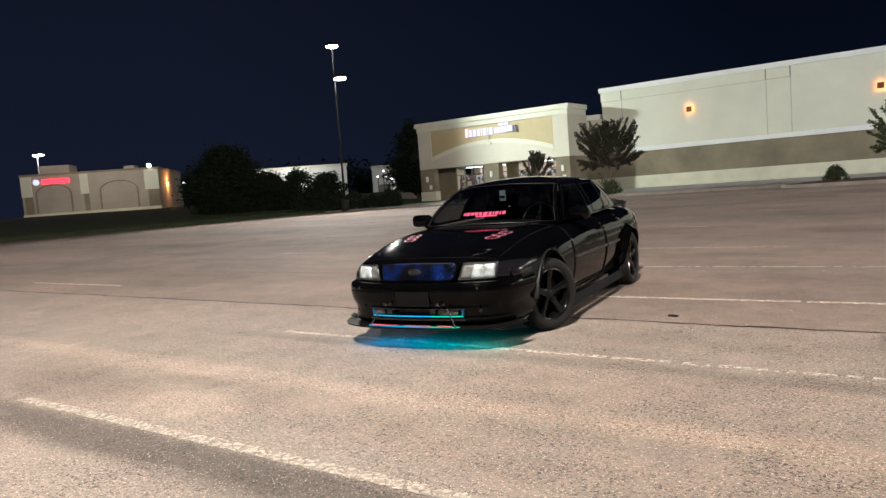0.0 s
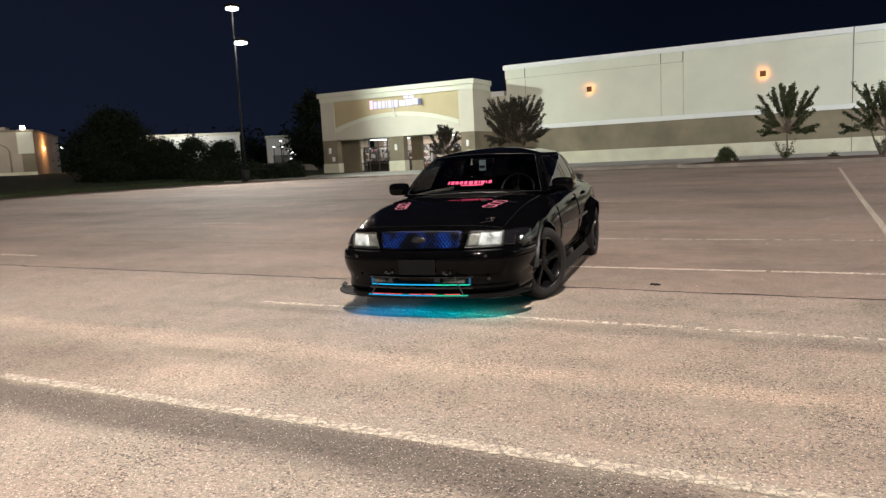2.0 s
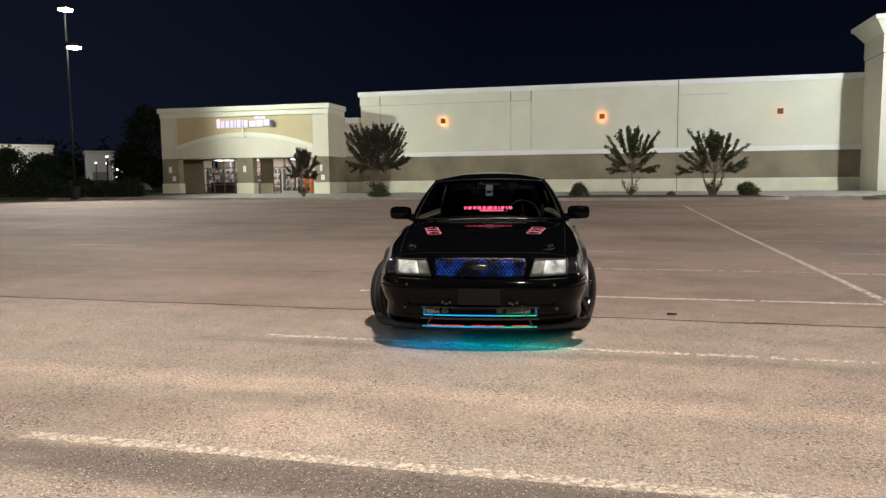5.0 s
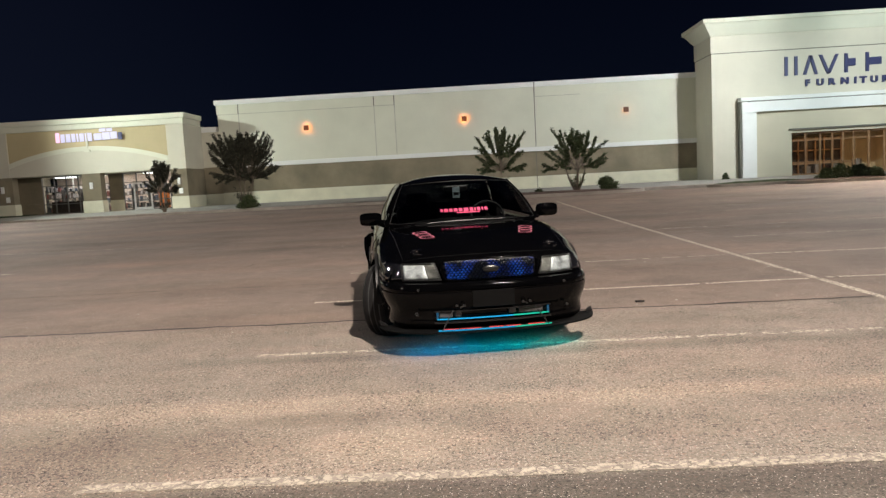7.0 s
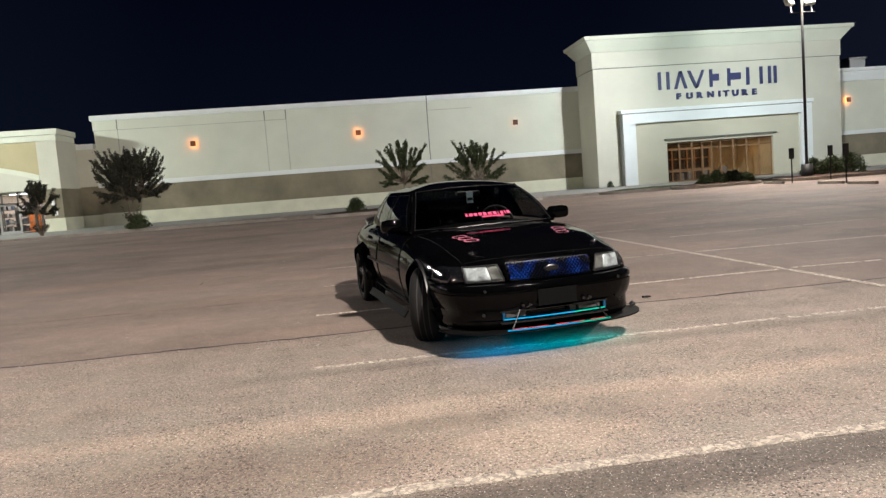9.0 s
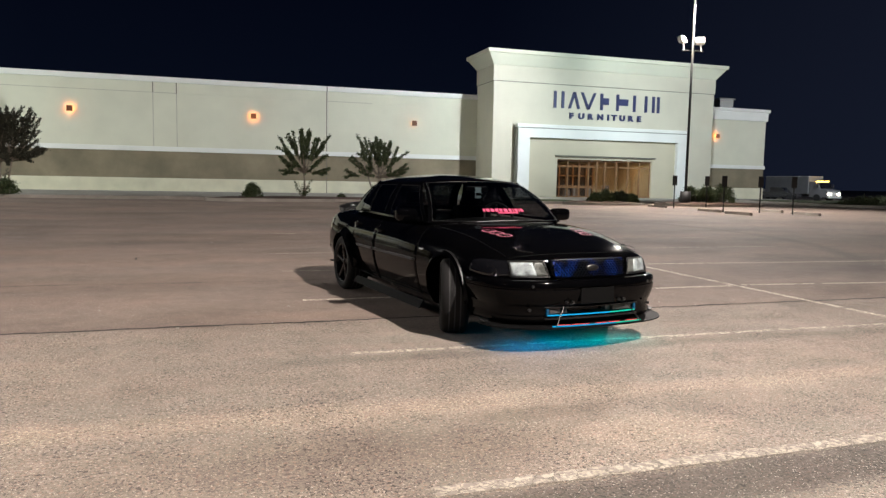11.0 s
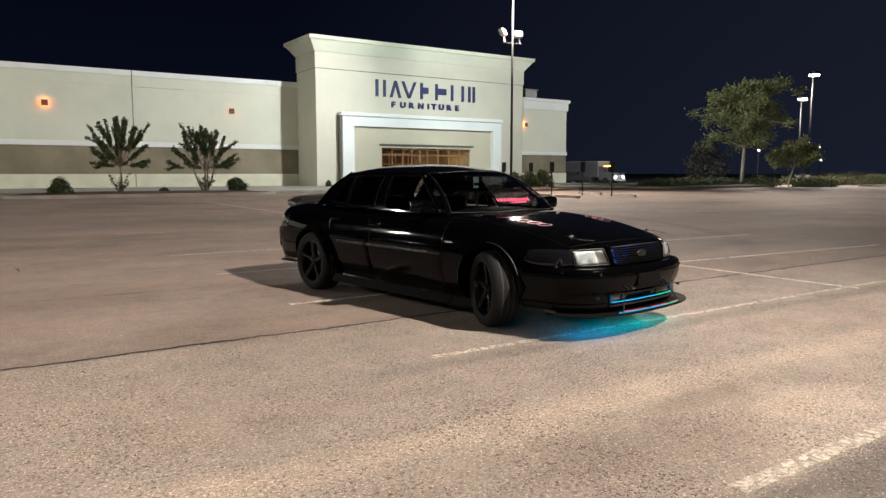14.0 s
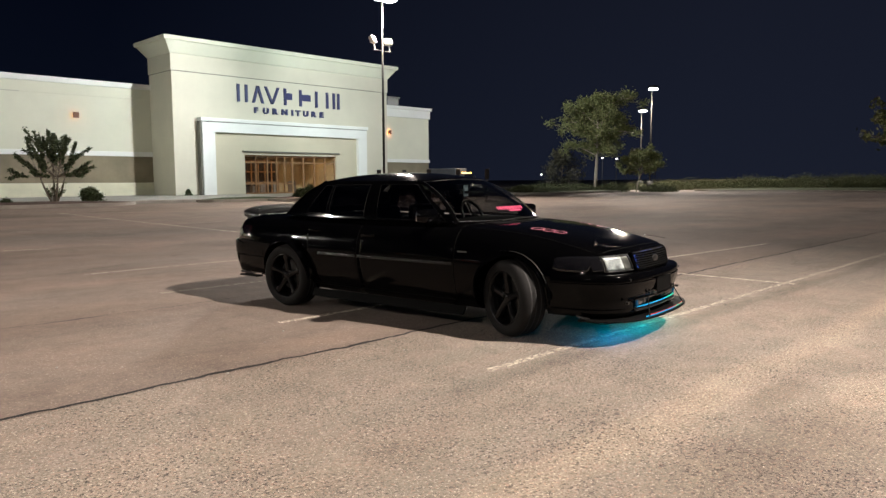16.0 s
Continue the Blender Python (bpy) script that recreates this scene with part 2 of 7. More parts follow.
    base = mix(n, l, 0.8, base, ramp(n, l, rust, [(0.35, (0.96, 0.99, 1.0)), (0.65, (1.08, 0.99, 0.93))]), "MULTIPLY")
    streak = noisy(n, l, coords(n, l, (0.18, 0.7, 1)), 1.0, 6, 0.7)
    base = mix(n, l, 0.36, base, ramp(n, l, streak, [(0.3, (0.60, 0.59, 0.59)), (0.5, (1, 1, 1)), (0.70, (1.32, 1.29, 1.25))]), "MULTIPLY")
    blot = noisy(n, l, v, 0.6, 7, 0.65)
    base = mix(n, l, 0.6, base, ramp(n, l, blot, [(0.3, (0.68, 0.67, 0.66)), (0.52, (1, 1, 1)), (0.74, (1.22, 1.19, 1.15))]), "MULTIPLY")
    # a worn dark arc where vehicles turn
    ax = maths(n, l, "POWER", maths(n, l, "SUBTRACT", sep.outputs["X"], -4.76), 2.0)
    ay = maths(n, l, "POWER", maths(n, l, "SUBTRACT", sep.outputs["Y"], 19.77), 2.0)
    off = maths(n, l, "ABSOLUTE", maths(n, l, "SUBTRACT", maths(n, l, "ADD", maths(n, l, "SQRT", maths(n, l, "ADD", ax, ay)), maths(n, l, "MULTIPLY", slow, 0.6)), 14.36))
    arc = ramp(n, l, off, [(0.05, (0.75, 0.75, 0.75)), (0.34, (0, 0, 0))])
    arc = maths(n, l, "MULTIPLY", arc, maths(n, l, "GREATER_THAN", sep.outputs["X"], 0.6))
    base = mix(n, l, arc, base, mix(n, l, 1.0, base, (0.72, 0.71, 0.71), "MULTIPLY"))
    # wide uneven stains over the older, northern part
    wide = noisy(n, l, coords(n, l, (0.16, 0.26, 1)), 1.0, 7, 0.68)
    base = mix(n, l, maths(n, l, "MULTIPLY", side.outputs[0], 0.9), base, mix(n, l, 1.0, base, ramp(n, l, wide, [(0.36, (0.64, 0.62, 0.60)), (0.5, (1, 1, 1)), (0.66, (1.16, 1.11, 1.06))]), "MULTIPLY"))
    # single pale stones that stand out of the worn surface, thickest in the strip beside the painted line
    cell, pick, tone = cells(105.0)
    lot = maths(n, l, "ADD", 0.022, maths(n, l, "MULTIPLY", lane(2.2, 0.5, slow), 0.085))
    stone = maths(n, l, "MULTIPLY", maths(n, l, "LESS_THAN", pick, lot), maths(n, l, "LESS_THAN", cell, 0.36))
    base = mix(n, l, maths(n, l, "MULTIPLY", stone, 0.9), base, ramp(n, l, tone, [(0.0, (0.30, 0.25, 0.20)), (1.0, (0.50, 0.46, 0.41))]))
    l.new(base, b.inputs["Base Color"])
    b.inputs["Roughness"].default_value = 0.86
    h = maths(n, l, "SUBTRACT", maths(n, l, "MULTIPLY", grit, 1.2), chips(80.0, 0.568, 3.0))
    bump(n, l, b, h, 0.3, 0.005)
    return m


def worn_paint(name="line_paint", tone=1.0):
    """Cracked white road paint, worn through to the asphalt in places."""
    m, n, l, b = material(name)
    v = coords(n, l)
    cr = n.new("ShaderNodeTexVoronoi")
    cr.feature = "DISTANCE_TO_EDGE"
    cr.inputs["Scale"].default_value = 13.0
    warp = n.new("ShaderNodeTexNoise")
    warp.inputs["Scale"].default_value, warp.inputs["Detail"].default_value = 18.0, 4.0
    l.new(v, warp.inputs["Vector"])
    l.new(mix(n, l, 0.09, v, warp.outputs["Color"], "ADD"), cr.inputs["Vector"])
    spots = noisy(n, l, v, 26.0, 6, 0.7)
    c = ramp(n, l, noisy(n, l, v, 5.0, 4), [(0.3, (0.36 * tone, 0.315 * tone, 0.245 * tone)), (0.7, (0.50 * tone, 0.445 * tone, 0.355 * tone))])
    c = mix(n, l, ramp(n, l, spots, [(0.45, (0, 0, 0)), (0.53, (0.95, 0.95, 0.95))]), c, (0.20, 0.172, 0.145))
    c = mix(n, l, ramp(n, l, cr.outputs[0], [(0.02, (0.95, 0.95, 0.95)), (0.05, (0, 0, 0))]), c, (0.11, 0.092, 0.078))
    l.new(c, b.inputs["Base Color"])
    b.inputs["Roughness"].default_value = 0.85
    bump(n, l, b, spots, 0.5, 0.006)
    return m


def leafage(name, dark, light):
    m, n, l, b = material(name)
    g = n.new("ShaderNodeNewGeometry")
    c = ramp(n, l, g.outputs["Random Per Island"], [(0.0, dark), (1.0, light)])
    l.new(c, b.inputs["Base Color"])
    b.inputs["Roughness"].default_value = 0.85
    b.inputs["Specular IOR Level"].default_value = 0.15
    return m


def goods():
    """Boxes and bottles in many colours, mostly white, each piece its own."""
    m, n, l, b = material("goods")
    g = n.new("ShaderNodeNewGeometry")
    c = ramp(n, l, g.outputs["Random Per Island"], [(0.0, (0.55, 0.52, 0.50)), (0.22, (0.13, 0.16, 0.22)), (0.36, (0.62, 0.56, 0.52)), (0.52, (0.26, 0.10, 0.08)), (0.60, (0.20, 0.17, 0.15)), (0.78, (0.42, 0.25, 0.10)), (0.84, (0.05, 0.06, 0.07))])
    next(k for k in n if k.type == "VALTORGB").color_ramp.interpolation = "CONSTANT"
    l.new(c, b.inputs["Base Color"])
    b.inputs["Roughness"].default_value = 0.45
    return m


M_ASPHALT = asphalt()
M_LINE = worn_paint("line_paint", 0.86)
# extra brightness of the further lines is put into the paint's tone
M_LINE_BRIGHT = worn_paint("bright_line_paint", 1.42)
M_LINE_FAINT = worn_paint("faint_line_paint", 1.1)
M_STUCCO = painted("stucco_cream", (0.63, 0.59, 0.475), 0.85, 0.05, 0.35, 40.0, 0.25)
M_STUCCO_L = painted("stucco_pale", (0.70, 0.69, 0.56), 0.85, 0.05, 0.35, 40.0, 0.25)
M_WHITE = painted("white_trim", (0.80, 0.80, 0.76), 0.7, 0.04, 0.5, 30.0, 0.1)
M_TAUPE = painted("taupe_block", (0.25, 0.21, 0.14), 0.85, 0.20, 0.5, 30.0, 0.3)
M_TAN = painted("tan_panel", (0.52, 0.43, 0.25), 0.85, 0.06, 0.5, 40.0, 0.2)
M_BASE = painted("cream_block", (0.68, 0.65, 0.49), 0.85, 0.08, 0.8, 30.0, 0.3)
M_BAY = painted("stucco_beige", (0.58, 0.525, 0.395), 0.85, 0.05, 0.35, 40.0, 0.25)
M_JOINT_F = painted("joint_faint", (0.50, 0.48, 0.40), 0.9, 0.1)
M_JOINT = painted("joint_dark", (0.18, 0.17, 0.14), 0.9, 0.1)
M_CONC = painted("concrete", (0.36, 0.34, 0.30), 0.9, 0.15, 1.0, 30.0, 0.3)
M_CURB = painted("kerb_concrete", (0.40, 0.36, 0.31), 0.9, 0.18, 1.4, 30.0, 0.3)
M_MULCH = painted("mulch", (0.09, 0.05, 0.035), 0.95, 0.3, 6.0, 40.0, 0.8, 0.0, 0.03)
M_GRASS = painted("grass", (0.045, 0.062, 0.022), 0.95, 0.3, 1.5, 25.0, 0.9, 0.0, 0.05)
M_LEAF = leafage("leaf_green", (0.024, 0.036, 0.016), (0.10, 0.12, 0.055))
M_LEAF_D = leafage("leaf_dark", (0.009, 0.014, 0.008), (0.032, 0.045, 0.021))
M_LEAF_P = leafage("leaf_purplish", (0.020, 0.020, 0.014), (0.072, 0.070, 0.048))
# lamplight on the eastern trees is put into this paler, yellower leaf colour
M_LEAF_LIT = leafage("leaf_lamplit", (0.09, 0.105, 0.04), (0.24, 0.25, 0.11))
M_BARK = painted("bark", (0.20, 0.16, 0.12), 0.9, 0.25, 4.0, 40.0, 0.6)
M_BARK_L = painted("pale_bark", (0.36, 0.31, 0.25), 0.9, 0.2, 4.0, 40.0, 0.6)
M_LEAF_G = leafage("leaf_verge", (0.042, 0.050, 0.024), (0.10, 0.108, 0.055))
M_POLE = plain("pole_metal", (0.012, 0.011, 0.010), 0.6)
M_POLE_L = plain("pole_pale_metal", (0.42, 0.42, 0.42), 0.45, 0.6)
M_LAMPGLOW = glowing("lamp_lens", (1.0, 0.97, 0.92), 22)
M_SCONCE = glowing("sconce_glow", (1.0, 0.30, 0.07), 18)
M_SCONCE_BOX = plain("sconce_bronze", (0.10, 0.045, 0.02), 0.5, 0.3)
M_NAVY = plain("navy_letters", (0.035, 0.04, 0.12), 0.5)
M_SIGN_W = glowing("sign_white", (0.80, 0.78, 1.0), 0.95)
M_SIGN_R = glowing("sign_red", (1.0, 0.03, 0.05), 3.0)
M_WOODFRAME = painted("door_wood", (0.27, 0.15, 0.07), 0.5, 0.2, 3.0, 30.0, 0.1)
M_ALU = plain("window_aluminium", (0.14, 0.135, 0.125), 0.4, 0.5)
M_PANE = glassy("shop_glass", (0.93, 0.93, 0.92))
M_SHOPWALL = painted("shop_wall", (0.44, 0.34, 0.20), 0.8, 0.15, 0.8)
M_SHOPFLOOR = plain("shop_floor", (0.28, 0.2, 0.13), 0.4)
M_BLACKP = plain("black_rubber", (0.012, 0.012, 0.012), 0.75)
M_ORANGE = plain("orange_box", (0.8, 0.2, 0.03), 0.6)
M_GOODS = goods()


# ---- building helpers ----
def part(name, bm, mat, parent=None, label="", smooth=False):
    me = bpy.data.meshes.new(name)
    bm.to_mesh(me)
    bm.free()
    for mm in mat if isinstance(mat, (list, tuple)) else (mat,):
        me.materials.append(mm)
    if smooth:
        for p in me.polygons:
            p.use_smooth = True
    ob = new(name, me)
    ob.parent = parent
    if label:
        tagged(ob, label)
    return ob


def raw(name, verts, faces, mat, parent=None, label="", smooth=False):
    me = bpy.data.meshes.new(name)
    me.from_pydata([tuple(map(float, v)) for v in verts], [], [tuple(map(int, f)) for f in faces])
    me.update()
    me.materials.append(mat)
    if smooth:
        for p in me.polygons:
            p.use_smooth = True
    ob = new(name, me)
    ob.parent = parent
    if label:
        tagged(ob, label)
    return ob


def box(bm, lo, hi, bevel=0.0):
    lo, hi = Vector(lo), Vector(hi)
    made = bmesh.ops.create_cube(bm, size=1.0, matrix=Matrix.LocRotScale((lo + hi) / 2, None, hi - lo))
    if bevel:
        es = list({e for v in made["verts"] for e in v.link_edges})
        bmesh.ops.bevel(bm, geom=es, offset=bevel, segments=2, affect="EDGES", profile=0.5)
    return bm


def boxes(*items, bevel=0.0):
    bm = bmesh.new()
    for lo, hi in items:
        box(bm, lo, hi, bevel)
    return bm


def tube(bm, pts, radii, sides=8, caps=True):
    """A round bar through points."""
    pts = [Vector(p) for p in pts]
    rings = []
    for i, p in enumerate(pts):
        d = (pts[min(i + 1, len(pts) - 1)] - pts[max(i - 1, 0)]).normalized()
        a = d.orthogonal().normalized() if not rings else (lasta - d * lasta.dot(d)).normalized()
        lasta = a
        b2 = d.cross(a)
        r = radii[i] if isinstance(radii, (list, tuple)) else radii
        rings.append([bm.verts.new(p + r * (math.cos(t) * a + math.sin(t) * b2)) for t in [2 * math.pi * k / sides for k in range(sides)]])
    for r0, r1 in zip(rings, rings[1:]):
        for k in range(sides):
            bm.faces.new((r0[k], r0[(k + 1) % sides], r1[(k + 1) % sides], r1[k]))
    if caps:
        bm.faces.new(rings[0][::-1])
        bm.faces.new(rings[-1])
    return bm


def prism(bm, outline, y0, y1):
    """An outline of (x, z) pushed from y0 to y1."""
    a = [bm.verts.new((x, y0, z)) for x, z in outline]
    b2 = [bm.verts.new((x, y1, z)) for x, z in outline]
    k = len(outline)
    bm.faces.new(a)
    bm.faces.new(b2[::-1])
    for i in range(k):
        bm.faces.new((a[i], b2[i], b2[(i + 1) % k], a[(i + 1) % k]))
    bmesh.ops.recalc_face_normals(bm, faces=bm.faces[:])
    return bm


def empty(name, m, label, category, group="", kind=""):
    ob = new(name)
    ob.matrix_world = m
    return tagged(ob, label, category, group, kind)


def ss(x):
    x = max(0.0, min(1.0, x))
    return x * x * (3 - 2 * x)


def gz(x, y):
    """The lot's height: level round the car, rising gently outwards, falling away beyond the north-eastern edge."""
    return 0.27 * ss((math.hypot(x + 3, y - 3) - 12) / 46) - 0.5 * ss((x - 48) / 14) * ss((y - 44) / 16)


# ---- ground ----
def build_ground():
    xs = [-900, -400, -200, -130] + [-100 + 4 * i for i in range(51)] + [130, 200, 400, 900]
    ys = [-900, -400, -150, -70] + [-40 + 4 * i for i in range(36)] + [130, 200, 400, 900]
    vs = [(x, y, gz(x, y)) for y in ys for x in xs]
    w = len(xs)
    fs = [(j * w + i, j * w + i + 1, (j + 1) * w + i + 1, (j + 1) * w + i) for j in range(len(ys) - 1) for i in range(w - 1)]
    return tagged(raw("ground", vs, fs, M_ASPHALT, smooth=True), "worn asphalt parking lot with pale patches and stains", "ground", kind="structure")


build_ground()


def ribbon(bm, x0, y0, x1, y1, width, lift, step=0.25, ragged=0.0, rng=None, gaps=0.0):
    """A thin strip lying on the lot, with ragged edges and worn gaps."""
    length = math.hypot(x1 - x0, y1 - y0)
    k = max(1, int(length / step))
    ux, uy = (x1 - x0) / length, (y1 - y0) / length
    prev = None
    for i in range(k + 1):
        x, y = x0 + (x1 - x0) * i / k, y0 + (y1 - y0) * i / k
        a, b2 = width / 2, width / 2
        if rng:
            a, b2 = a * (1 - ragged * rng.random()), b2 * (1 - ragged * rng.random())
        z = gz(x, y) + lift
        now = [bm.verts.new((x - uy * a, y + ux * a, z)), bm.verts.new((x + uy * b2, y - ux * b2, z))]
        if prev and not (rng and rng.random() < gaps):
            bm.faces.new((prev[1], now[1], now[0], prev[0]))
        prev = now
    return bm


def stall_line(x0, y0, x1, y1, wear=0.02, width=0.11, mat=M_LINE):
    rng = random.Random(int(x0 * 77 + y0 * 913))
    bm = ribbon(bmesh.new(), x0, y0, x1, y1, width, 0.004, 0.05, 0.30, rng, wear)
    return tagged(part("parking_line", bm, mat), "worn white painted parking line on asphalt", "parking line", "parking lines", "structure")


# the rows of stalls north of the car, the further ones mostly worn away
stall_line(-4.95, 2.60, 7.0, 2.74, 0.0, 0.12)
stall_line(-4.90, 5.26, 7.0, 5.30, 0.10, 0.085, M_LINE_FAINT)
stall_line(-4.93, 7.93, 1.1, 8.02, 0.02, 0.11, M_LINE_BRIGHT)
stall_line(1.32, 8.06, 7.0, 7.66, 0.06, 0.11, M_LINE_BRIGHT)
stall_line(-4.93, 10.64, 1.1, 10.73, 0.18, 0.09, M_LINE_FAINT)
stall_line(1.3, 10.68, 7.0, 10.44, 0.06, 0.11, M_LINE_BRIGHT)
stall_line(-4.93, 13.3, -1.2, 13.33, 0.25, 0.10, M_LINE_FAINT)
stall_line(2.2, 13.55, 7.0, 13.6, 0.2, 0.10, M_LINE_FAINT)
stall_line(-5.0, 18.5, -3.95, 18.2, 0.10, 0.11, M_LINE_BRIGHT)
stall_line(-2.95, 18.4, -2.2, 18.18, 0.3, 0.10, M_LINE_FAINT)
stall_line(-4.93, 24.1, 1.0, 24.1, 0.45, 0.11, M_LINE_FAINT)
for y in (16.2, 18.9, 21.5, 24.2, 26.9, 29.6):
    stall_line(1.35, y, 7.0, y, 0.3, 0.10, M_LINE_FAINT)
stall_line(1.2, 5.15, 1.14, 34.0, 0.03, 0.12, M_LINE_BRIGHT)
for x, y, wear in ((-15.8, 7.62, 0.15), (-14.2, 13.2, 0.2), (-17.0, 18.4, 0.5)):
    stall_line(-12.2, y, x, y, wear, 0.11, M_LINE_BRIGHT)


def build_crack():
    rng = random.Random(4)
    bm = bmesh.new()
    x, prev = -30.0, None
    while x < 24:
        y = 6.64 + 0.012 * max(0, x + 6) * 0.6 + 0.05 * noise.noise((x * 0.9, 3, 1)) + 0.035 * noise.noise((x * 5, 1, 7)) + 0.022 * noise.noise((x * 15, 4, 7))
        w = 0.012 + 0.016 * max(0.0, noise.noise((x * 1.7, 9, 2)) + 0.3) + 0.008 * rng.random()
        now = [bm.verts.new((x, y + w, gz(x, y) + 0.003)), bm.verts.new((x, y - w, gz(x, y) + 0.003))]
        if prev:
            bm.faces.new((prev[1], now[1], now[0], prev[0]))
        prev = now
        x += 0.06
    return tagged(part("pavement_joint", bm, M_JOINT_DARK), "dark open joint between two asphalt pours", "pavement joint", kind="structure")


def build_cracks():
    """Thin wandering cracks in the older asphalt."""
    for k, pts in enumerate(CRACKS):
        pts = [Vector((*p, 0)) for p in pts]
        bm, prev = bmesh.new(), None
        for a, b2 in zip(pts, pts[1:]):
            for i in range(max(2, int((b2 - a).length / 0.08))):
                p = a.lerp(b2, i / max(2, int((b2 - a).length / 0.08)))
                d = (b2 - a).normalized()
                o = Vector((-d.y, d.x, 0))
                p = p + o * (0.07 * noise.noise((p.x * 1.3, p.y * 1.3, k)) + 0.03 * noise.noise((p.x * 6, p.y * 6, k)))
                w = 0.004 + 0.013 * max(0.0, noise.noise((p.x * 2.0, p.y * 2.0, k + 7)) + 0.25)
                z = gz(p.x, p.y) + 0.0035
                now = [bm.verts.new((p.x + o.x * w, p.y + o.y * w, z)), bm.verts.new((p.x - o.x * w, p.y - o.y * w, z))]
                if prev:
                    bm.faces.new((prev[1], now[1], now[0], prev[0]))
                prev = now
        bmesh.ops.recalc_face_normals(bm, faces=bm.faces[:])
        tagged(part("crack", bm, M_JOINT_DARK), "thin dark wandering crack in old asphalt", "crack", "asphalt cracks", "structure")


M_JOINT_DARK = painted("tar", (0.008, 0.006, 0.005), 0.9, 0.2)
build_crack()
CRACKS = [((-7.2, 12.3), (-7.25, 12.9), (-6.8, 13.3), (-5.5, 13.5), (-4.2, 14.1), (-2.5, 15.0), (3.0, 15.6)),
          ((-16.0, 9.5), (-11.0, 9.6), (-6.5, 9.65), (-4.2, 9.65)),
          ((17.6, 17.3), (18.4, 18.9), (21.5, 19.2), (27.0, 20.1))]
build_cracks()


def build_grit():
    """Loose stones and crumbs scattered over the lot."""
    rng = random.Random(21)
    bm = bmesh.new()
    for k in range(150):
        x = rng.uniform(-14, 9)
        y = 6.7 + abs(rng.gauss(0, 0.5)) * rng.choice((-1, 1)) if k < 80 else rng.uniform(1.0, 22.0)
        r = rng.uniform(0.004, 0.011) * (0.9 if y < 9 else 1.2)
        bmesh.ops.create_icosphere(bm, subdivisions=1, radius=1.0, matrix=pose(x, y, gz(x, y) + r * 0.4, 0, 0, rng.uniform(0, 180)) @ Matrix.Diagonal((r * 1.5, r, r * 0.8, 1)))
    return tagged(part("loose_stones", bm, M_CONC), "loose small stones scattered on the asphalt", "gravel", kind="stuff")


build_grit()


def build_debris():
    """A small dark scrap lying beside the joint."""
    rng = random.Random(2)
    bm = bmesh.new()
    for k in range(6):
        bmesh.ops.create_icosphere(bm, subdivisions=2, radius=1.0, matrix=pose(-1.19 + rng.gauss(0, 0.02), 6.98 + rng.gauss(0, 0.012), 0.010, rng.uniform(-20, 20), 0, rng.uniform(0, 180)) @ Matrix.Diagonal((0.02, 0.011, 0.011, 1)))
    for q in bm.verts:
        q.co += 0.006 * noise.noise_vector(q.co * 40)
    return tagged(part("road_debris", bm, M_JOINT_DARK), "small crumpled dark scrap lying on the asphalt", "debris")


build_debris()

# pavement in front of the shops
PAVE = 0.34


def slab(name, x0, x1, y0, y1, z0, z1, mat, label, category):
    return tagged(part(name, boxes(((x0, y0, z0), (x1, y1, z1)), bevel=0.03), mat), label, category, kind="structure")


slab("pavement", -41, 46, 41.6, 57.5, -0.2, PAVE, M_CONC, "pale concrete walkway in front of the shops", "pavement")
for k in range(29):
    x = -41 + 3 * k
    kb = boxes(((x + 0.006, 41.35, -0.2), (x + 2.994, 41.597, PAVE + 0.006)), bevel=0.025)
    tagged(part("kerb", kb, M_CURB), "weathered concrete kerb stone", "kerb", "kerb stones", "structure")


def rounded(x0, x1, y0, y1, r, k=6):
    pts = []
    for cx, cy, a0 in ((x1 - r, y1 - r, 0), (x0 + r, y1 - r, 90), (x0 + r, y0 + r, 180), (x1 - r, y0 + r, 270)):
        for i in range(k + 1):
            a = radians(a0 + 90 * i / k)
            pts.append((cx + r * math.cos(a), cy + r * math.sin(a)))
    return pts


def island(x0, x1, y0, y1, r, mat, label, height=0.15, name="planting_island"):
    """A raised bed inside a kerb."""
    base = gz((x0 + x1) / 2, (y0 + y1) / 2)
    out, inn = rounded(x0, x1, y0, y1, r), rounded(x0 + 0.16, x1 - 0.16, y0 + 0.16, y1 - 0.16, max(0.05, r - 0.16))
    bm = bmesh.new()
    lo, hi = [bm.verts.new((x, y, base - 0.3)) for x, y in out], [bm.verts.new((x, y, base + height)) for x, y in out]
    hin, lin = [bm.verts.new((x, y, base + height)) for x, y in inn], [bm.verts.new((x, y, base)) for x, y in inn]
    k = len(out)
    for i in range(k):
        j = (i + 1) % k
        bm.faces.new((lo[i], lo[j], hi[j], hi[i]))
        bm.faces.new((hi[i], hi[j], hin[j], hin[i]))
        bm.faces.new((hin[i], hin[j], lin[j], lin[i]))
    thing = empty(name, Matrix.Identity(4), label, "planting bed", kind="structure")
    part("kerb", bm, M_CURB, thing)
    cx, cy = (x0 + x1) / 2, (y0 + y1) / 2
    rings, bm = [], bmesh.new()
    for f, h in ((1.0, 0.0), (0.85, 0.06), (0.55, 0.1), (0.2, 0.12)):
        rings.append([bm.verts.new((cx + (x - cx) * f, cy + (y - cy) * f, base + height - 0.02 + h + 0.03 * noise.noise((x * f * 2, y * f * 2, 3)))) for x, y in inn])
    for r0, r1 in zip(rings, rings[1:]):
        for i in range(k):
            bm.faces.new((r0[i], r0[(i + 1) % k], r1[(i + 1) % k], r1[i]))
    bm.faces.new(rings[-1])
    part("soil", bm, mat, thing, smooth=True)
    return thing


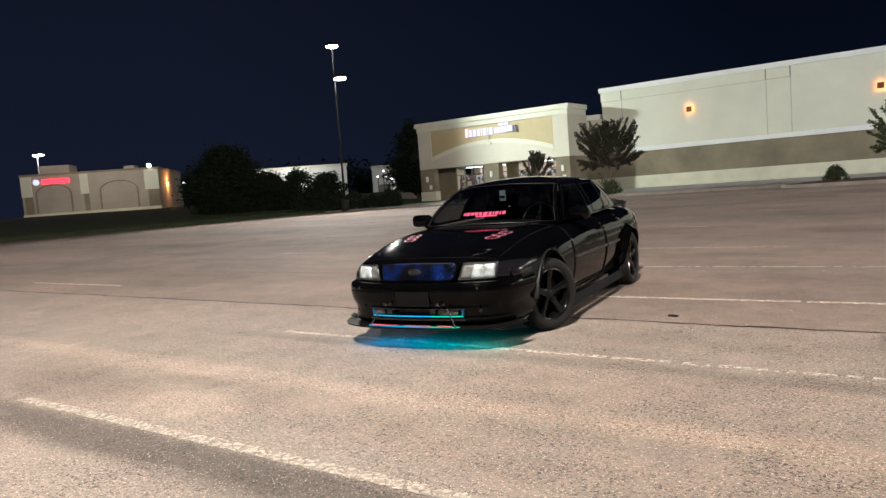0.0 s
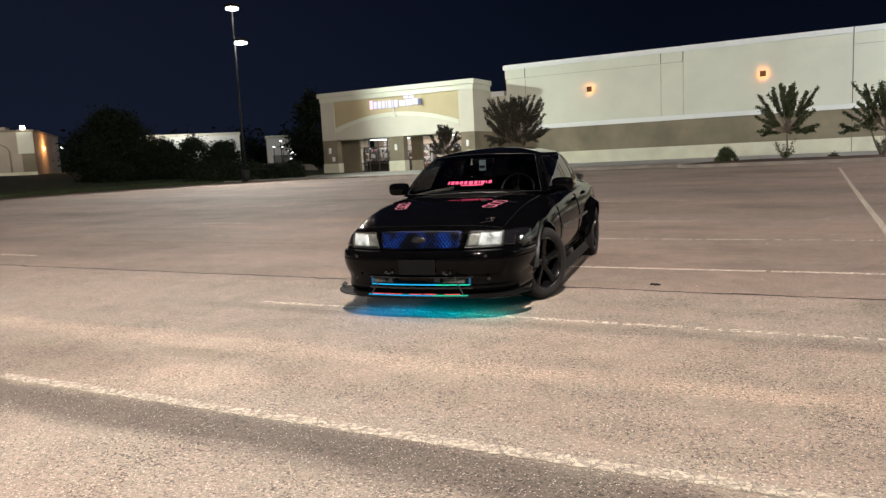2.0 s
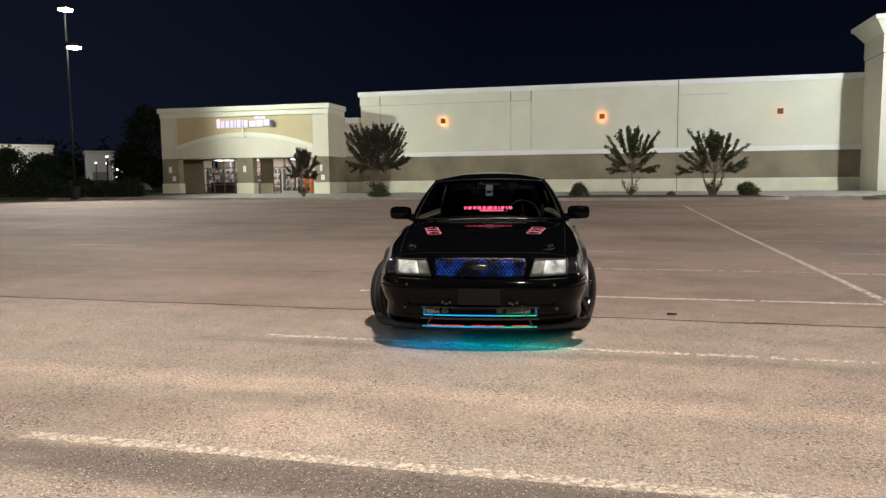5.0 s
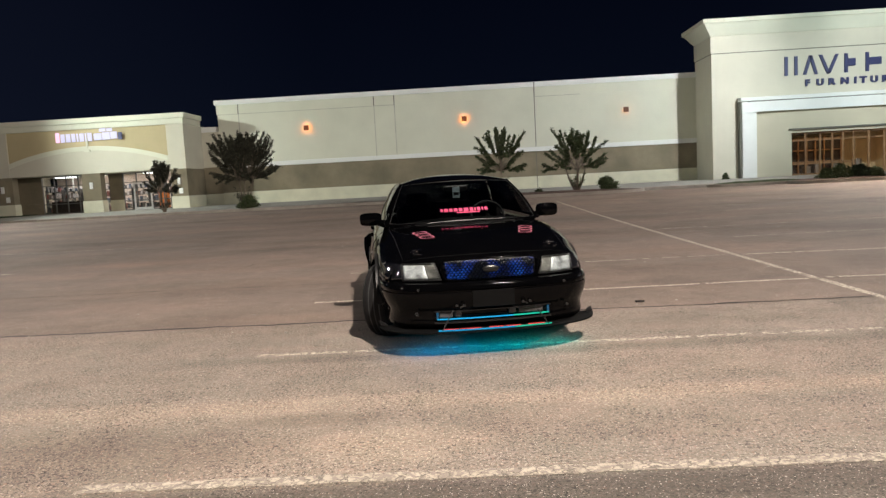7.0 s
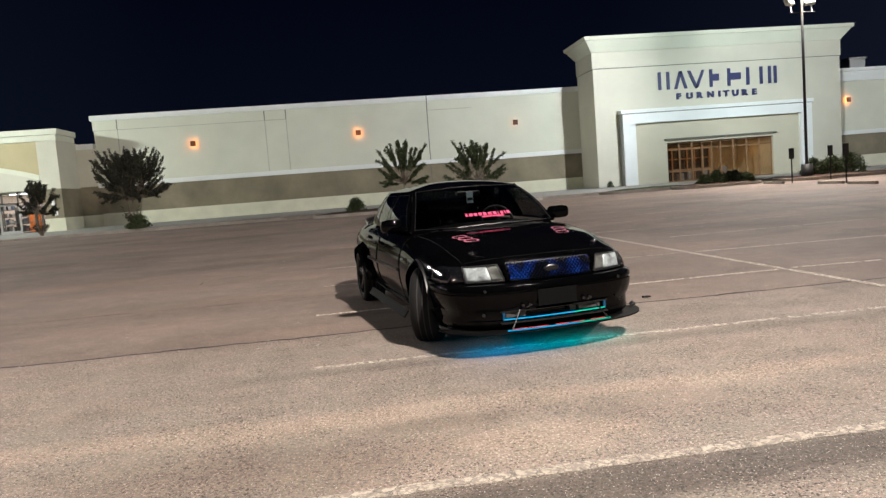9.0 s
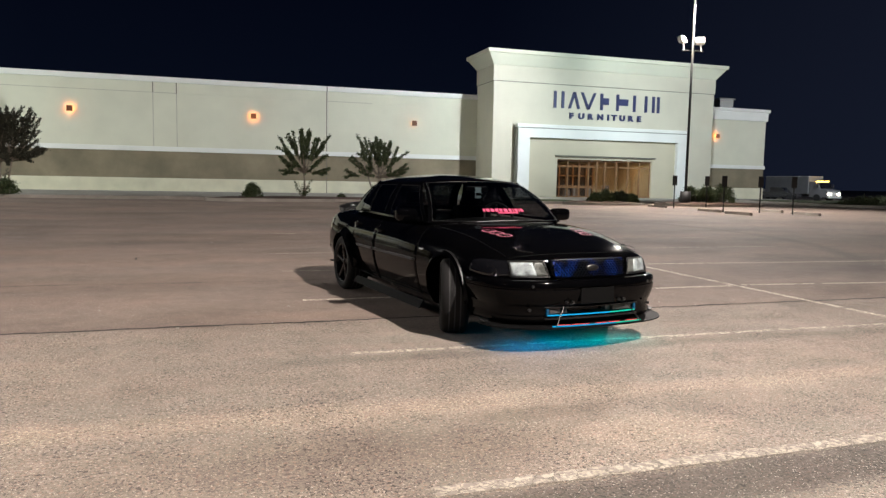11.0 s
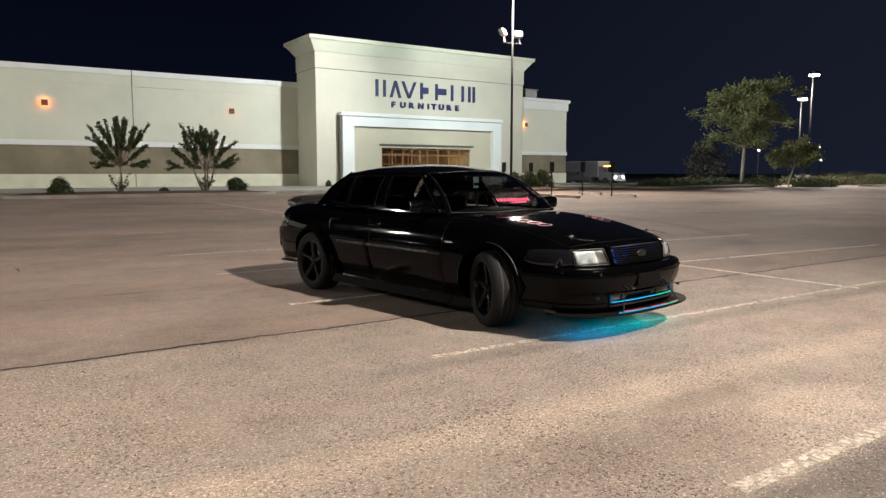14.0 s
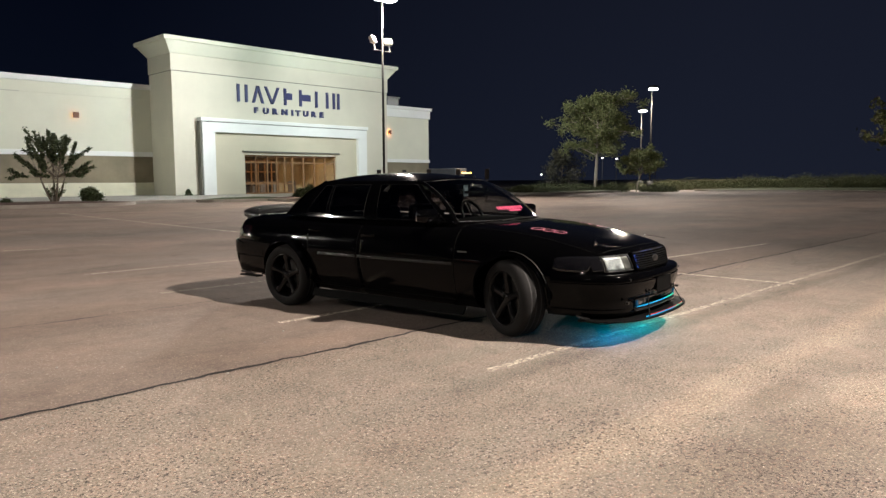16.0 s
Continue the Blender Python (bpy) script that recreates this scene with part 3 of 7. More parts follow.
island(-6.5, 7.0, 39.6, 43.4, 1.2, M_MULCH, "kerbed bed of dark mulch along the wall")
island(10.5, 16.4, 39.8, 41.3, 0.7, M_GRASS, "narrow kerbed planting bed by the store entrance")
island(14.5, 19.5, 37.6, 40.4, 1.0, M_MULCH, "kerbed planting island beside the store entrance")
island(20.4, 27.0, 36.0, 39.4, 1.0, M_MULCH, "kerbed planting island round a light pole")
island(33, 46.5, 33.8, 47.0, 2.0, M_GRASS, "kerbed grass island with trees at the lot's edge")
island(52, 110, 8.0, 31.5, 2.0, M_GRASS, "grass strip at the lot's edge")


def berm():
    """The grass bank beyond the lot's western edge."""
    vs, fs = [], []
    ny, nx = 26, 12
    for j in range(ny):
        y = -60 + j * 8
        ex = -47.5 + 0.27 * max(-40, min(y - 15, 38))
        for i in range(nx):
            f = i / (nx - 1)
            x = ex - 110 * f ** 1.6
            z = gz(ex, min(y, 60)) + 0.14 + 1.35 * ss((ex - x) / 40) + 0.05 * noise.noise((x * 0.3, y * 0.3, 0))
            if i == 0:
                z = -0.1
            vs.append((x, y, z))
            if i == 0:
                vs[-1] = (ex, y, -0.1)
            if i == 1:
                vs[-1] = (ex - 0.05, y, gz(ex, min(y, 60)) + 0.14)
    for j in range(ny - 1):
        for i in range(nx - 1):
            fs.append((j * nx + i, (j + 1) * nx + i, (j + 1) * nx + i + 1, j * nx + i + 1))
    return tagged(raw("grass_bank", vs, fs, M_GRASS, smooth=True), "dark grass bank at the lot's edge", "grass", kind="structure")


berm()


# ---- shops ----
def letters_mesh(text, height, depth):
    """Raised letters in the built-in font, in the x-z plane, starting at x = 0."""
    cu = bpy.data.curves.new("lettering", "FONT")
    cu.body, cu.size, cu.extrude, cu.space_character, cu.offset = text, height * 1.38, depth, 1.75, 0.03
    ob = new("lettering", cu)
    bpy.context.view_layer.update()
    me = bpy.data.meshes.new_from_object(ob.evaluated_get(bpy.context.evaluated_depsgraph_get()))
    bpy.data.objects.remove(ob)
    bpy.data.curves.remove(cu)
    me.transform(Matrix.Rotation(radians(90), 4, "X"))
    return me


def sconce(x, y, z, group, power=1.0):
    """Square bronze wall lamp that washes the wall round it with orange light."""
    thing = empty("wall_lamp", pose(x, y, z), "square bronze wall lamp glowing orange on a pale wall", "wall lamp", group)
    part("bracket", boxes(((-0.06, -0.22, -0.06), (0.06, 0, 0.06))), M_SCONCE_BOX, thing)
    part("shade", boxes(((-0.2, -0.27, -0.2), (0.2, -0.22, 0.2)), bevel=0.01), M_SCONCE_BOX, thing)
    part("glow_panel", boxes(((-0.19, -0.215, -0.19), (0.19, -0.205, 0.19))), M_SCONCE if power > 0.9 else M_SCONCE_DIM, thing, "glowing orange lens")
    return thing


M_SCONCE_DIM = glowing("sconce_glow_dim", (1.0, 0.30, 0.08), 6)


M_BACKDROP = painted("dark_backdrop", (0.035, 0.022, 0.014), 0.6, 0.4, 1.5)
M_WARMLAMP = glowing("warm_ceiling_lamp", (1.0, 0.72, 0.4), 10)


def furniture_store():
    s = empty("furniture_store", Matrix.Identity(4), "cream stucco furniture store with a tall entrance block and taupe band", "store")
    Y = 56.53
    # long west wall in courses
    part("base_course", boxes(((-22.75, Y - 0.06, 0), (15.0, Y + 0.4, 1.30))), M_BASE, s, "cream block base course")
    part("taupe_band", boxes(((-22.78, Y, 1.302), (15.0, Y + 0.4, 3.25))), M_TAUPE, s, "taupe stucco band")
    part("trim_strip", boxes(((-22.9, Y - 0.10, 3.252), (15.0, Y + 0.4, 3.60)), bevel=0.02), M_WHITE, s, "white projecting trim strip")
    part("wall", boxes(((-22.8, Y, 3.602), (15.0, Y + 0.4, 7.50))), M_STUCCO_L, s, "pale stucco wall")
    part("fascia", boxes(((-22.86, Y - 0.05, 7.502), (15.0, Y + 0.4, 8.25))), M_STUCCO_L, s, "pale stucco fascia")
    part("cornice", boxes(((-23.0, Y - 0.16, 8.252), (15.0, Y + 0.5, 8.64)), bevel=0.03), M_WHITE, s, "white cornice")
    part("pilaster", boxes(((-10.2, Y - 0.03, 1.304), (-8.62, Y, 3.25))), M_TAUPE, s, "shallow taupe pilaster")
    for x in (-21.1, -10.22, -8.6, 2.42):
        top = 8.27
        part("wall_joint", boxes(((x - 0.035, Y - 0.068, 7.5), (x + 0.035, Y - 0.045, top))), M_JOINT, s, "dark control joint")
        part("wall_joint", boxes(((x - 0.03, Y - 0.012, 3.6 if x != -21.1 else 5.8), (x + 0.03, Y + 0.01, 7.5))), M_JOINT if x == 2.42 else M_JOINT_F, s, "thin control joint")
    part("wall_joint", boxes(((2.395, Y - 0.012, 1.304), (2.445, Y + 0.01, 3.25))), M_JOINT, s, "dark control joint")
    part("wall_joint", boxes(((2.395, Y - 0.072, 0.36), (2.445, Y - 0.05, 1.30))), M_JOINT, s, "dark control joint")
    part("wall_joint", boxes(((2.385, Y - 0.168, 8.26), (2.455, Y - 0.15, 8.62))), M_JOINT, s, "dark control joint")
    part("wall_joint", boxes(((-22.8, Y - 0.07, 7.48), (-10.2, Y - 0.045, 7.52))), M_JOINT_F, s)
    for x in (-10.22, -8.6):
        part("wall_joint", boxes(((x - 0.02, Y - 0.036, 1.304), (x + 0.02, Y - 0.028, 3.25))), M_TAUPE, s)
    part("wall_joint", boxes(((-10.2, Y - 0.07, 7.48), (-8.6, Y - 0.045, 7.53))), M_JOINT_F, s)
    part("wall_joint", boxes(((2.45, Y - 0.07, 7.48), (6.0, Y - 0.045, 7.52))), M_JOINT_F, s)
    # west end and back, roof
    part("end_wall", boxes(((-22.8, Y + 0.402, 0), (-22.4, 90, 8.3)), ((44.0, Y + 0.002, 0), (44.05, 90, 8.3)), ((-22.8, 90, 0), (44.05, 90.4, 8.3))), M_STUCCO, s)
    part("roof", boxes(((-22.4, Y + 0.402, 8.0), (44.0, 90, 8.2))), M_CONC, s)
    # entrance block
    bx0, bx1, by = 14.92, 35.42, 52.8
    for lo, hi in (((bx0, by, 5.2), (bx1, by + 0.5, 9.36)), ((bx0, by, 0.3), (17.9, by + 0.5, 5.198)), ((31.5, by, 0.3), (bx1, by + 0.5, 5.198)), ((bx0, by + 0.502, 0.3), (bx0 + 0.4, 56.52, 9.36)), ((bx1 - 0.4, by + 0.502, 0.3), (bx1, 56.52, 9.36))):
        part("entrance_wall", boxes((lo, hi)), M_STUCCO, s, "cream stucco entrance front")
    part("entrance_frieze", boxes(((bx0 - 0.06, by - 0.06, 9.41), (bx1 + 0.06, 56.56, 10.6))), M_STUCCO, s, "cream stucco frieze")
    part("frieze_joint", boxes(((bx0 + 0.02, by + 0.02, 9.355), (bx1 - 0.02, 56.5, 9.412))), M_JOINT, s)
    # flaring crown
    bm = bmesh.new()
    prof = [(0.0, 10.602), (0.10, 10.66), (0.62, 11.40), (0.76, 11.47), (0.78, 11.73)]
    rings = []
    for o, z in prof:
        rings.append([bm.verts.new(p) for p in ((bx0 - o, by - o, z), (bx1 + o, by - o, z), (bx1 + o, 56.5 + o, z), (bx0 - o, 56.5 + o, z))])
    for r0, r1 in zip(rings, rings[1:]):
        for i in range(4):
            bm.faces.new((r0[i], r0[(i + 1) % 4], r1[(i + 1) % 4], r1[i]))
    bm.faces.new(rings[-1])
    part("crown", bm, M_STUCCO_L, s, "flaring pale crown moulding")
    # white portal frame round the entrance bay
    py = 52.2
    part("portal_frame", boxes(((16.86, py, 0.3), (17.87, by - 0.002, 5.05)), ((31.55, py, 0.3), (32.5, by - 0.002, 5.05)), ((16.86, py, 5.052), (32.5, by - 0.002, 5.78))), M_WHITE, s, "broad white portal frame")
    part("portal_lip", boxes(((16.72, py - 0.10, 5.83), (32.62, by - 0.004, 6.1)), bevel=0.02), M_WHITE, s)
    # dark strips hold the shade under the lip and left of the frame
    part("portal_joint", boxes(((17.4, py + 0.02, 5.778), (32.5, by - 0.004, 5.832))), M_JOINT, s, "dark strip standing for a shadow gap")
    part("portal_joint", boxes(((16.72, py + 0.12, 0.3), (16.858, by - 0.004, 5.83))), M_JOINT, s, "dark strip standing for a shadow gap")
    bw = py + 0.32
    for lo, hi in (((17.872, bw, 0.3), (20.468, bw + 0.4, 5.048)), ((29.302, bw, 0.3), (31.548, bw + 0.4, 5.048)), ((20.47, bw, 3.42), (29.3, bw + 0.4, 5.048))):
        part("bay_wall", boxes((lo, hi)), M_BAY, s, "beige bay wall")
    part("canopy", boxes(((20.25, bw - 0.2, 3.62), (29.55, bw, 3.73)), bevel=0.01), M_JOINT, s, "thin dark canopy")
    # glazed entrance
    gy = bw + 0.25
    x0, x1 = 20.47, 29.3
    xs = [x0, 21.55, 22.6, 23.46, 24.22, 24.98, 26.05, 27.15, 28.25, x1]
    for a in xs:
        part("mullion", boxes(((a - 0.06, gy - 0.05, 0.34), (a + 0.06, gy + 0.05, 3.42)), bevel=0.008), M_WOODFRAME, s, "wooden mullion")
    for z in (0.40, 1.15, 2.85, 3.36):
        part("transom", boxes(((x0, gy - 0.045, z - 0.05), (x1 if z in (0.40, 2.85, 3.36) else 24.98, gy + 0.045, z + 0.05))), M_WOODFRAME, s, "wooden transom")
    for a, c in zip(xs, xs[1:]):
        pane = part("pane", boxes(((a + 0.06, gy - 0.008, 0.42), (c - 0.06, gy + 0.008, 3.34))), M_PANE, s, "clear shop glass")
        pane.visible_shadow = False
    # lit vestibule behind the glass
    part("vestibule", boxes(((x0, gy + 5.0, 0.3), (x1, gy + 5.2, 3.6)), ((x0 - 0.2, gy + 0.1, 0.3), (x0, gy + 5.2, 3.6)), ((x1, gy + 0.1, 0.3), (x1 + 0.2, gy + 5.2, 3.6))), M_SHOPWALL, s, "warm lit vestibule wall")
    part("vestibule_ceiling", boxes(((x0 - 0.2, gy + 0.1, 3.45), (x1 + 0.2, gy + 5.2, 3.6))), M_WHITE, s)
    part("vestibule_floor", boxes(((x0 - 0.2, gy + 0.1, 0.2), (x1 + 0.2, gy + 5.2, 0.345))), M_SHOPFLOOR, s)
    rng = random.Random(3)
    for k in range(9):
        x = x0 + 0.3 + k * 0.66
        part("inner_door_post", boxes(((x, gy + 3.9, 0.35), (x + 0.10, gy + 4.0, 3.2))), M_WOODFRAME, s)
    for z in (1.2, 2.1, 3.0):
        part("inner_door_rail", boxes(((x0 + 0.3, gy + 3.88, z), (x0 + 5.6, gy + 3.98, z + 0.1))), M_WOODFRAME, s)
    # flat sheet whose dark colour stands for the dimness of the room behind
    part("dark_backdrop", boxes(((x0 + 0.3, gy + 4.05, 0.35), (x0 + 5.7, gy + 4.1, 3.2))), M_BACKDROP, s, "dark sheet for the dim showroom beyond the inner doors")
    for k in range(5):
        x = x0 + 0.5 + k * 1.2 + rng.random() * 0.5
        part("display_furniture", boxes(((x, gy + 1.5 + rng.random(), 0.36), (x + 0.45, gy + 2.6, 0.9 + rng.random() * 0.7)), bevel=0.03), M_GOODS, s)
    for k in range(6):
        part("ceiling_lamp", boxes(((x0 + 0.8 + k * 1.35, gy + 1.2, 3.40), (x0 + 1.1 + k * 1.35, gy + 1.5, 3.448))), M_WARMLAMP, s, "small warm ceiling lamp")
    # east wing
    wy = 56.1
    part("wing_base", boxes(((35.422, wy - 0.06, 0), (44.05, wy + 0.4, 1.35))), M_BASE, s, "cream block base course")
    part("wing_band", boxes(((35.422, wy, 1.352), (44.0, wy + 0.4, 3.15))), M_TAUPE, s, "taupe stucco band")
    part("wing_trim", boxes(((35.422, wy - 0.1, 3.152), (44.1, wy + 0.4, 3.48)), bevel=0.02), M_WHITE, s)
    part("wing_wall", boxes(((35.422, wy, 3.482), (44.0, wy + 0.4, 7.65))), M_STUCCO_L, s, "pale stucco wing")
    part("wing_cornice", boxes(((35.422, wy - 0.12, 7.652), (44.15, wy + 0.5, 8.45)), ((35.422, wy - 0.25, 8.452), (44.3, wy + 0.5, 8.75)), bevel=0.03), M_WHITE, s, "white stepped cornice")
    part("roof_unit", boxes(((41.75, 60.0, 8.2), (43.35, 61.8, 10.05)), ((41.6, 59.9, 10.05), (43.5, 61.9, 10.2)), bevel=0.03), M_ALU, s, "grey rooftop ventilator")
    # plain navy bars stand for the name, the word below is readable
    lx = [(20.03, 21.06), (21.33, 22.5), (22.45, 23.95), (24.25, 25.13), (25.74, 26.95), (26.85, 28.15), (28.05, 29.18), (29.16, 29.98)]
    kinds = "uaveeiiu"
    for (a, c), kind in zip(lx, kinds):
        m, z0, z1, w = (a + c) / 2, 7.52, 8.86, 0.22
        a, c = a + 0.06, c - 0.06
        if kind == "a":
            shapes = [[(a, z0), (a + w, z0), (m + w / 2, z1), (m - w / 2, z1)], [(c - w, z0), (c, z0), (m + w / 2, z1), (m - w / 2, z1)]]
        elif kind == "v":
            shapes = [[(m - w / 2, z0), (m + w / 2, z0), (a + w, z1), (a, z1)], [(m - w / 2, z0), (m + w / 2, z0), (c, z1), (c - w, z1)]]
        elif kind == "e":
            shapes = [[(a, z0), (a + w, z0), (a + w, z1), (a, z1)], [(a + w + 0.02, 7.98), (c, 7.98), (c, 8.5), (a + w + 0.02, 8.5)]]
        elif kind == "i":
            shapes = [[(m - w / 2, z0), (m + w / 2, z0), (m + w / 2, z1), (m - w / 2, z1)]]
        else:
            shapes = [[(u, z0), (u + w, z0), (u + w, z1), (u, z1)] for u in (a, c - w)]
        for sh in shapes:
            part("sign_bar", prism(bmesh.new(), sh, by - 0.14, by - 0.02), M_NAVY, s, "navy raised sign bar")
    for k, letter in enumerate("FURNITURE"):
        me = letters_mesh(letter, 0.44, 0.06)
        me.materials.append(M_NAVY)
        lo = min(v.co.x for v in me.vertices)
        ob = new("sign_letter", me)
        ob.parent = s
        x = 21.53 + (0.0, 0.80, 1.66, 2.52, 3.46, 3.84, 4.60, 5.42, 6.28)[k]
        ob.matrix_world = pose(x, by - 0.1, 6.74) @ Matrix.Diagonal((1.22, 1, 1.0, 1)) @ pose(-lo, 0, 0)
    return s


furniture_store()
for x, p in ((-15.68, 1.0), (-3.14, 1.0), (9.48, 0.5)):
    sconce(x, 56.53, 6.09, "store wall lamps", p)
sconce(38.45, 56.1, 6.1, "store wall lamps", 1.0)
ar = bpy.data.lights.new("vestibule_light", "AREA")
ar.shape, ar.size, ar.size_y, ar.energy, ar.color = "RECTANGLE", 7.5, 2.5, 105, (1.0, 0.66, 0.34)
ob = new("vestibule_light", ar)
ob.matrix_world = pose(24.9, 55.0, 3.36)


M_TUBE = glowing("shop_tube", (0.95, 0.98, 1.0), 5)
M_SHOPBACK = painted("shop_back_wall", (0.72, 0.60, 0.50), 0.8, 0.08, 0.8)
M_SATIN_ALU = plain("pale_aluminium", (0.50, 0.49, 0.47), 0.4, 0.4)


def pool_store():
    s = empty("pool_supply_store", Matrix.Identity(4), "small cream shop with a tan arched panel and lit sign", "store")
    x0, x1, y = -39.44, -24.3, 53.03
    arc = []
    for k in range(25):
        f = k / 24
        arc.append((-38.0 + 12.36 * f, 4.0 + 1.05 * (1 - (2 * f - 1) ** 2)))
    band = [(a, b2 + 0.34) for a, b2 in arc]
    # masonry front round the inset panel
    bm = boxes(((x0, y, 3.32), (-38.02, y + 0.5, 6.68)), ((-25.62, y, 3.32), (x1, y + 0.5, 6.68)))
    prism(bm, [(-38.018, 3.32)] + arc + [(-25.622, 3.32)], y + 0.002, y + 0.5)
    part("front_wall", bm, M_STUCCO, s, "cream stucco shop front")
    part("arch_band", prism(bmesh.new(), arc + band[::-1], y - 0.06, y + 0.45), M_STUCCO_L, s, "raised pale arch band")
    part("arch_panel", prism(bmesh.new(), [(-38.02, 4.2)] + band + [(-25.62, 4.2), (-25.62, 6.678), (-38.02, 6.678)], y + 0.10, y + 0.45), M_TAN, s, "tan arched panel")
    part("keystone", boxes(((-31.98, y - 0.14, 4.96), (-31.53, y, 5.12)), ((-31.8, y - 0.1, 5.1), (-31.7, y + 0.05, 6.0))), M_STUCCO_L, s)
    part("cornice", boxes(((x0 - 0.06, y - 0.06, 6.682), (x1 + 0.06, y + 3.45, 7.1)), ((x0 - 0.2, y - 0.2, 7.1), (x1 + 0.2, y + 3.45, 7.5)), bevel=0.03), M_STUCCO_L, s, "stepped pale cornice")
    part("side_wall", boxes(((x1 - 0.4, y + 0.5, 3.32), (x1, 60, 6.68))), M_STUCCO, s)
    part("side_wall", boxes(((x0, y + 0.5, 0.0), (x0 + 0.4, 60, 6.68))), M_STUCCO, s)
    part("side_band", boxes(((x1 - 0.4, y + 0.7, 1.25), (x1 - 0.02, 60, 3.318))), M_TAUPE, s)
    part("side_base", boxes(((x1 - 0.4, y + 0.7, 0.2), (x1 + 0.04, 60, 1.248))), M_BASE, s)
    part("roof", boxes(((x0 + 0.4, y + 0.5, 6.3), (x1 - 0.4, 60, 6.5))), M_CONC, s)
    # link wall to the large store
    part("link_wall", boxes(((x1 + 0.001, 56.7, 3.4), (-22.82, 57.1, 6.2))), M_STUCCO, s)
    part("link_band", boxes(((x1 + 0.001, 56.7, 1.25), (-22.82, 57.1, 3.398))), M_TAUPE, s)
    part("link_base", boxes(((x1 + 0.05, 56.64, 0.2), (-22.82, 57.1, 1.248))), M_BASE, s)
    part("link_coping", boxes(((x1 + 0.07, 56.55, 6.202), (-23.02, 57.2, 6.6))), M_WHITE, s, "white coping")
    for a, c in ((x0, -37.9), (-32.46, -31.0), (-25.55, x1)):
        part("column", boxes(((a, y + 0.02, 1.25), (c, y + 0.7, 3.318))), M_TAUPE, s, "taupe column")
        part("column_base", boxes(((a - 0.06, y - 0.04, 0.2), (c + 0.06, y + 0.76, 1.248)), bevel=0.02), M_BASE, s, "cream block column base")
        m = (a + c) / 2
        lampo = part("column_lamp", boxes(((m - 0.11, y - 0.12, 2.15), (m + 0.11, y + 0.02, 2.65)), bevel=0.03), M_WHITE, s, "pale column lamp")
    for nx in (-38.5, -25.0):
        part("notice", boxes(((nx, y - 0.02, 1.45), (nx + 0.3, y + 0.018, 1.85))), M_WHITE, s, "pale notice plate")
    # recessed shop front
    ry = 55.2
    for a, c, z in ((x0 + 0.4, -36.95, 1.2), (-31.42, -30.4, 1.2)):
        part("recess_wall", boxes(((a, ry, z), (c, ry + 0.2, 3.31))), M_TAUPE, s, "taupe recessed wall")
    part("recess_plinth", boxes(((x0 + 0.4, ry - 0.04, 0.2), (-36.95, ry + 0.2, 1.198))), M_TAUPE, s, "taupe block plinth")
    part("recess_plinth", boxes(((-31.46, ry - 0.05, 0.2), (-30.36, ry + 0.2, 1.198))), M_BASE, s, "cream block plinth")
    part("recess_ceiling", boxes(((x0 + 0.4, y + 0.71, 3.32), (x1 - 0.4, ry + 6, 3.5))), M_STUCCO_L, s)
    for a, c in ((-36.95, -32.0), (-32.0, -31.46), (-30.36, -25.0)):
        k = max(1, round((c - a) / 1.1))
        for i in range(k + 1):
            x = a + (c - a) * i / k
            part("mullion", boxes(((x - 0.035, ry + 0.05, 0.34), (x + 0.035, ry + 0.15, 3.31))), M_ALU, s)
        for z in (0.37, 1.12, 2.55, 3.27):
            part("transom", boxes(((a, ry + 0.055, z - 0.035), (c, ry + 0.145, z + 0.035))), M_ALU, s)
        for i in range(k):
            xa, xb = a + (c - a) * i / k, a + (c - a) * (i + 1) / k
            pane = part("pane", boxes(((xa + 0.036, ry + 0.09, 0.41), (xb - 0.036, ry + 0.11, 3.23))), M_PANE, s, "clear shop glass")
            pane.visible_shadow = False
    for lx in (-36.2, -33.8, -29.0, -26.6):
        part("ceiling_lamp", boxes(((lx, 55.9, 3.2), (lx + 1.2, 57.0, 3.26))), M_TUBE, s, "lit ceiling panel")
    part("counter", boxes(((-36.6, 55.75, 0.33), (-32.2, 56.2, 1.30)), bevel=0.02), M_BACKDROP, s, "dark counter behind the glass")
    # entrance door frame and a hanging shelf strip behind the left window
    part("door_frame", boxes(((-29.55, ry - 0.02, 0.34), (-29.42, ry + 0.05, 2.5)), ((-28.2, ry - 0.02, 0.34), (-28.07, ry + 0.05, 2.5)), ((-29.42, ry - 0.02, 2.38), (-28.2, ry + 0.05, 2.5)), ((-29.42, ry - 0.02, 0.34), (-28.2, ry + 0.05, 0.55)), bevel=0.01), M_SATIN_ALU, s, "pale metal door frame")
    part("hanging_shelf", boxes(((-36.0, 58.0, 2.16), (-32.4, 58.35, 2.30)), ((-36.0, 58.0, 2.30), (-35.9, 58.05, 3.3)), ((-32.5, 58.0, 2.30), (-32.4, 58.05, 3.3))), M_WHITE, s, "white hanging shelf strip")
    part("shop_back_wall", boxes(((x0 + 0.4, 61, 0.2), (x1 - 0.4, 61.2, 3.5))), M_SHOPBACK, s, "lit warm back wall of the shop")
    part("shop_floor", boxes(((x0 + 0.4, ry + 0.25, 0.2), (x1 - 0.4, 61, 0.33))), M_CONC, s, "grey shop floor")
    return s


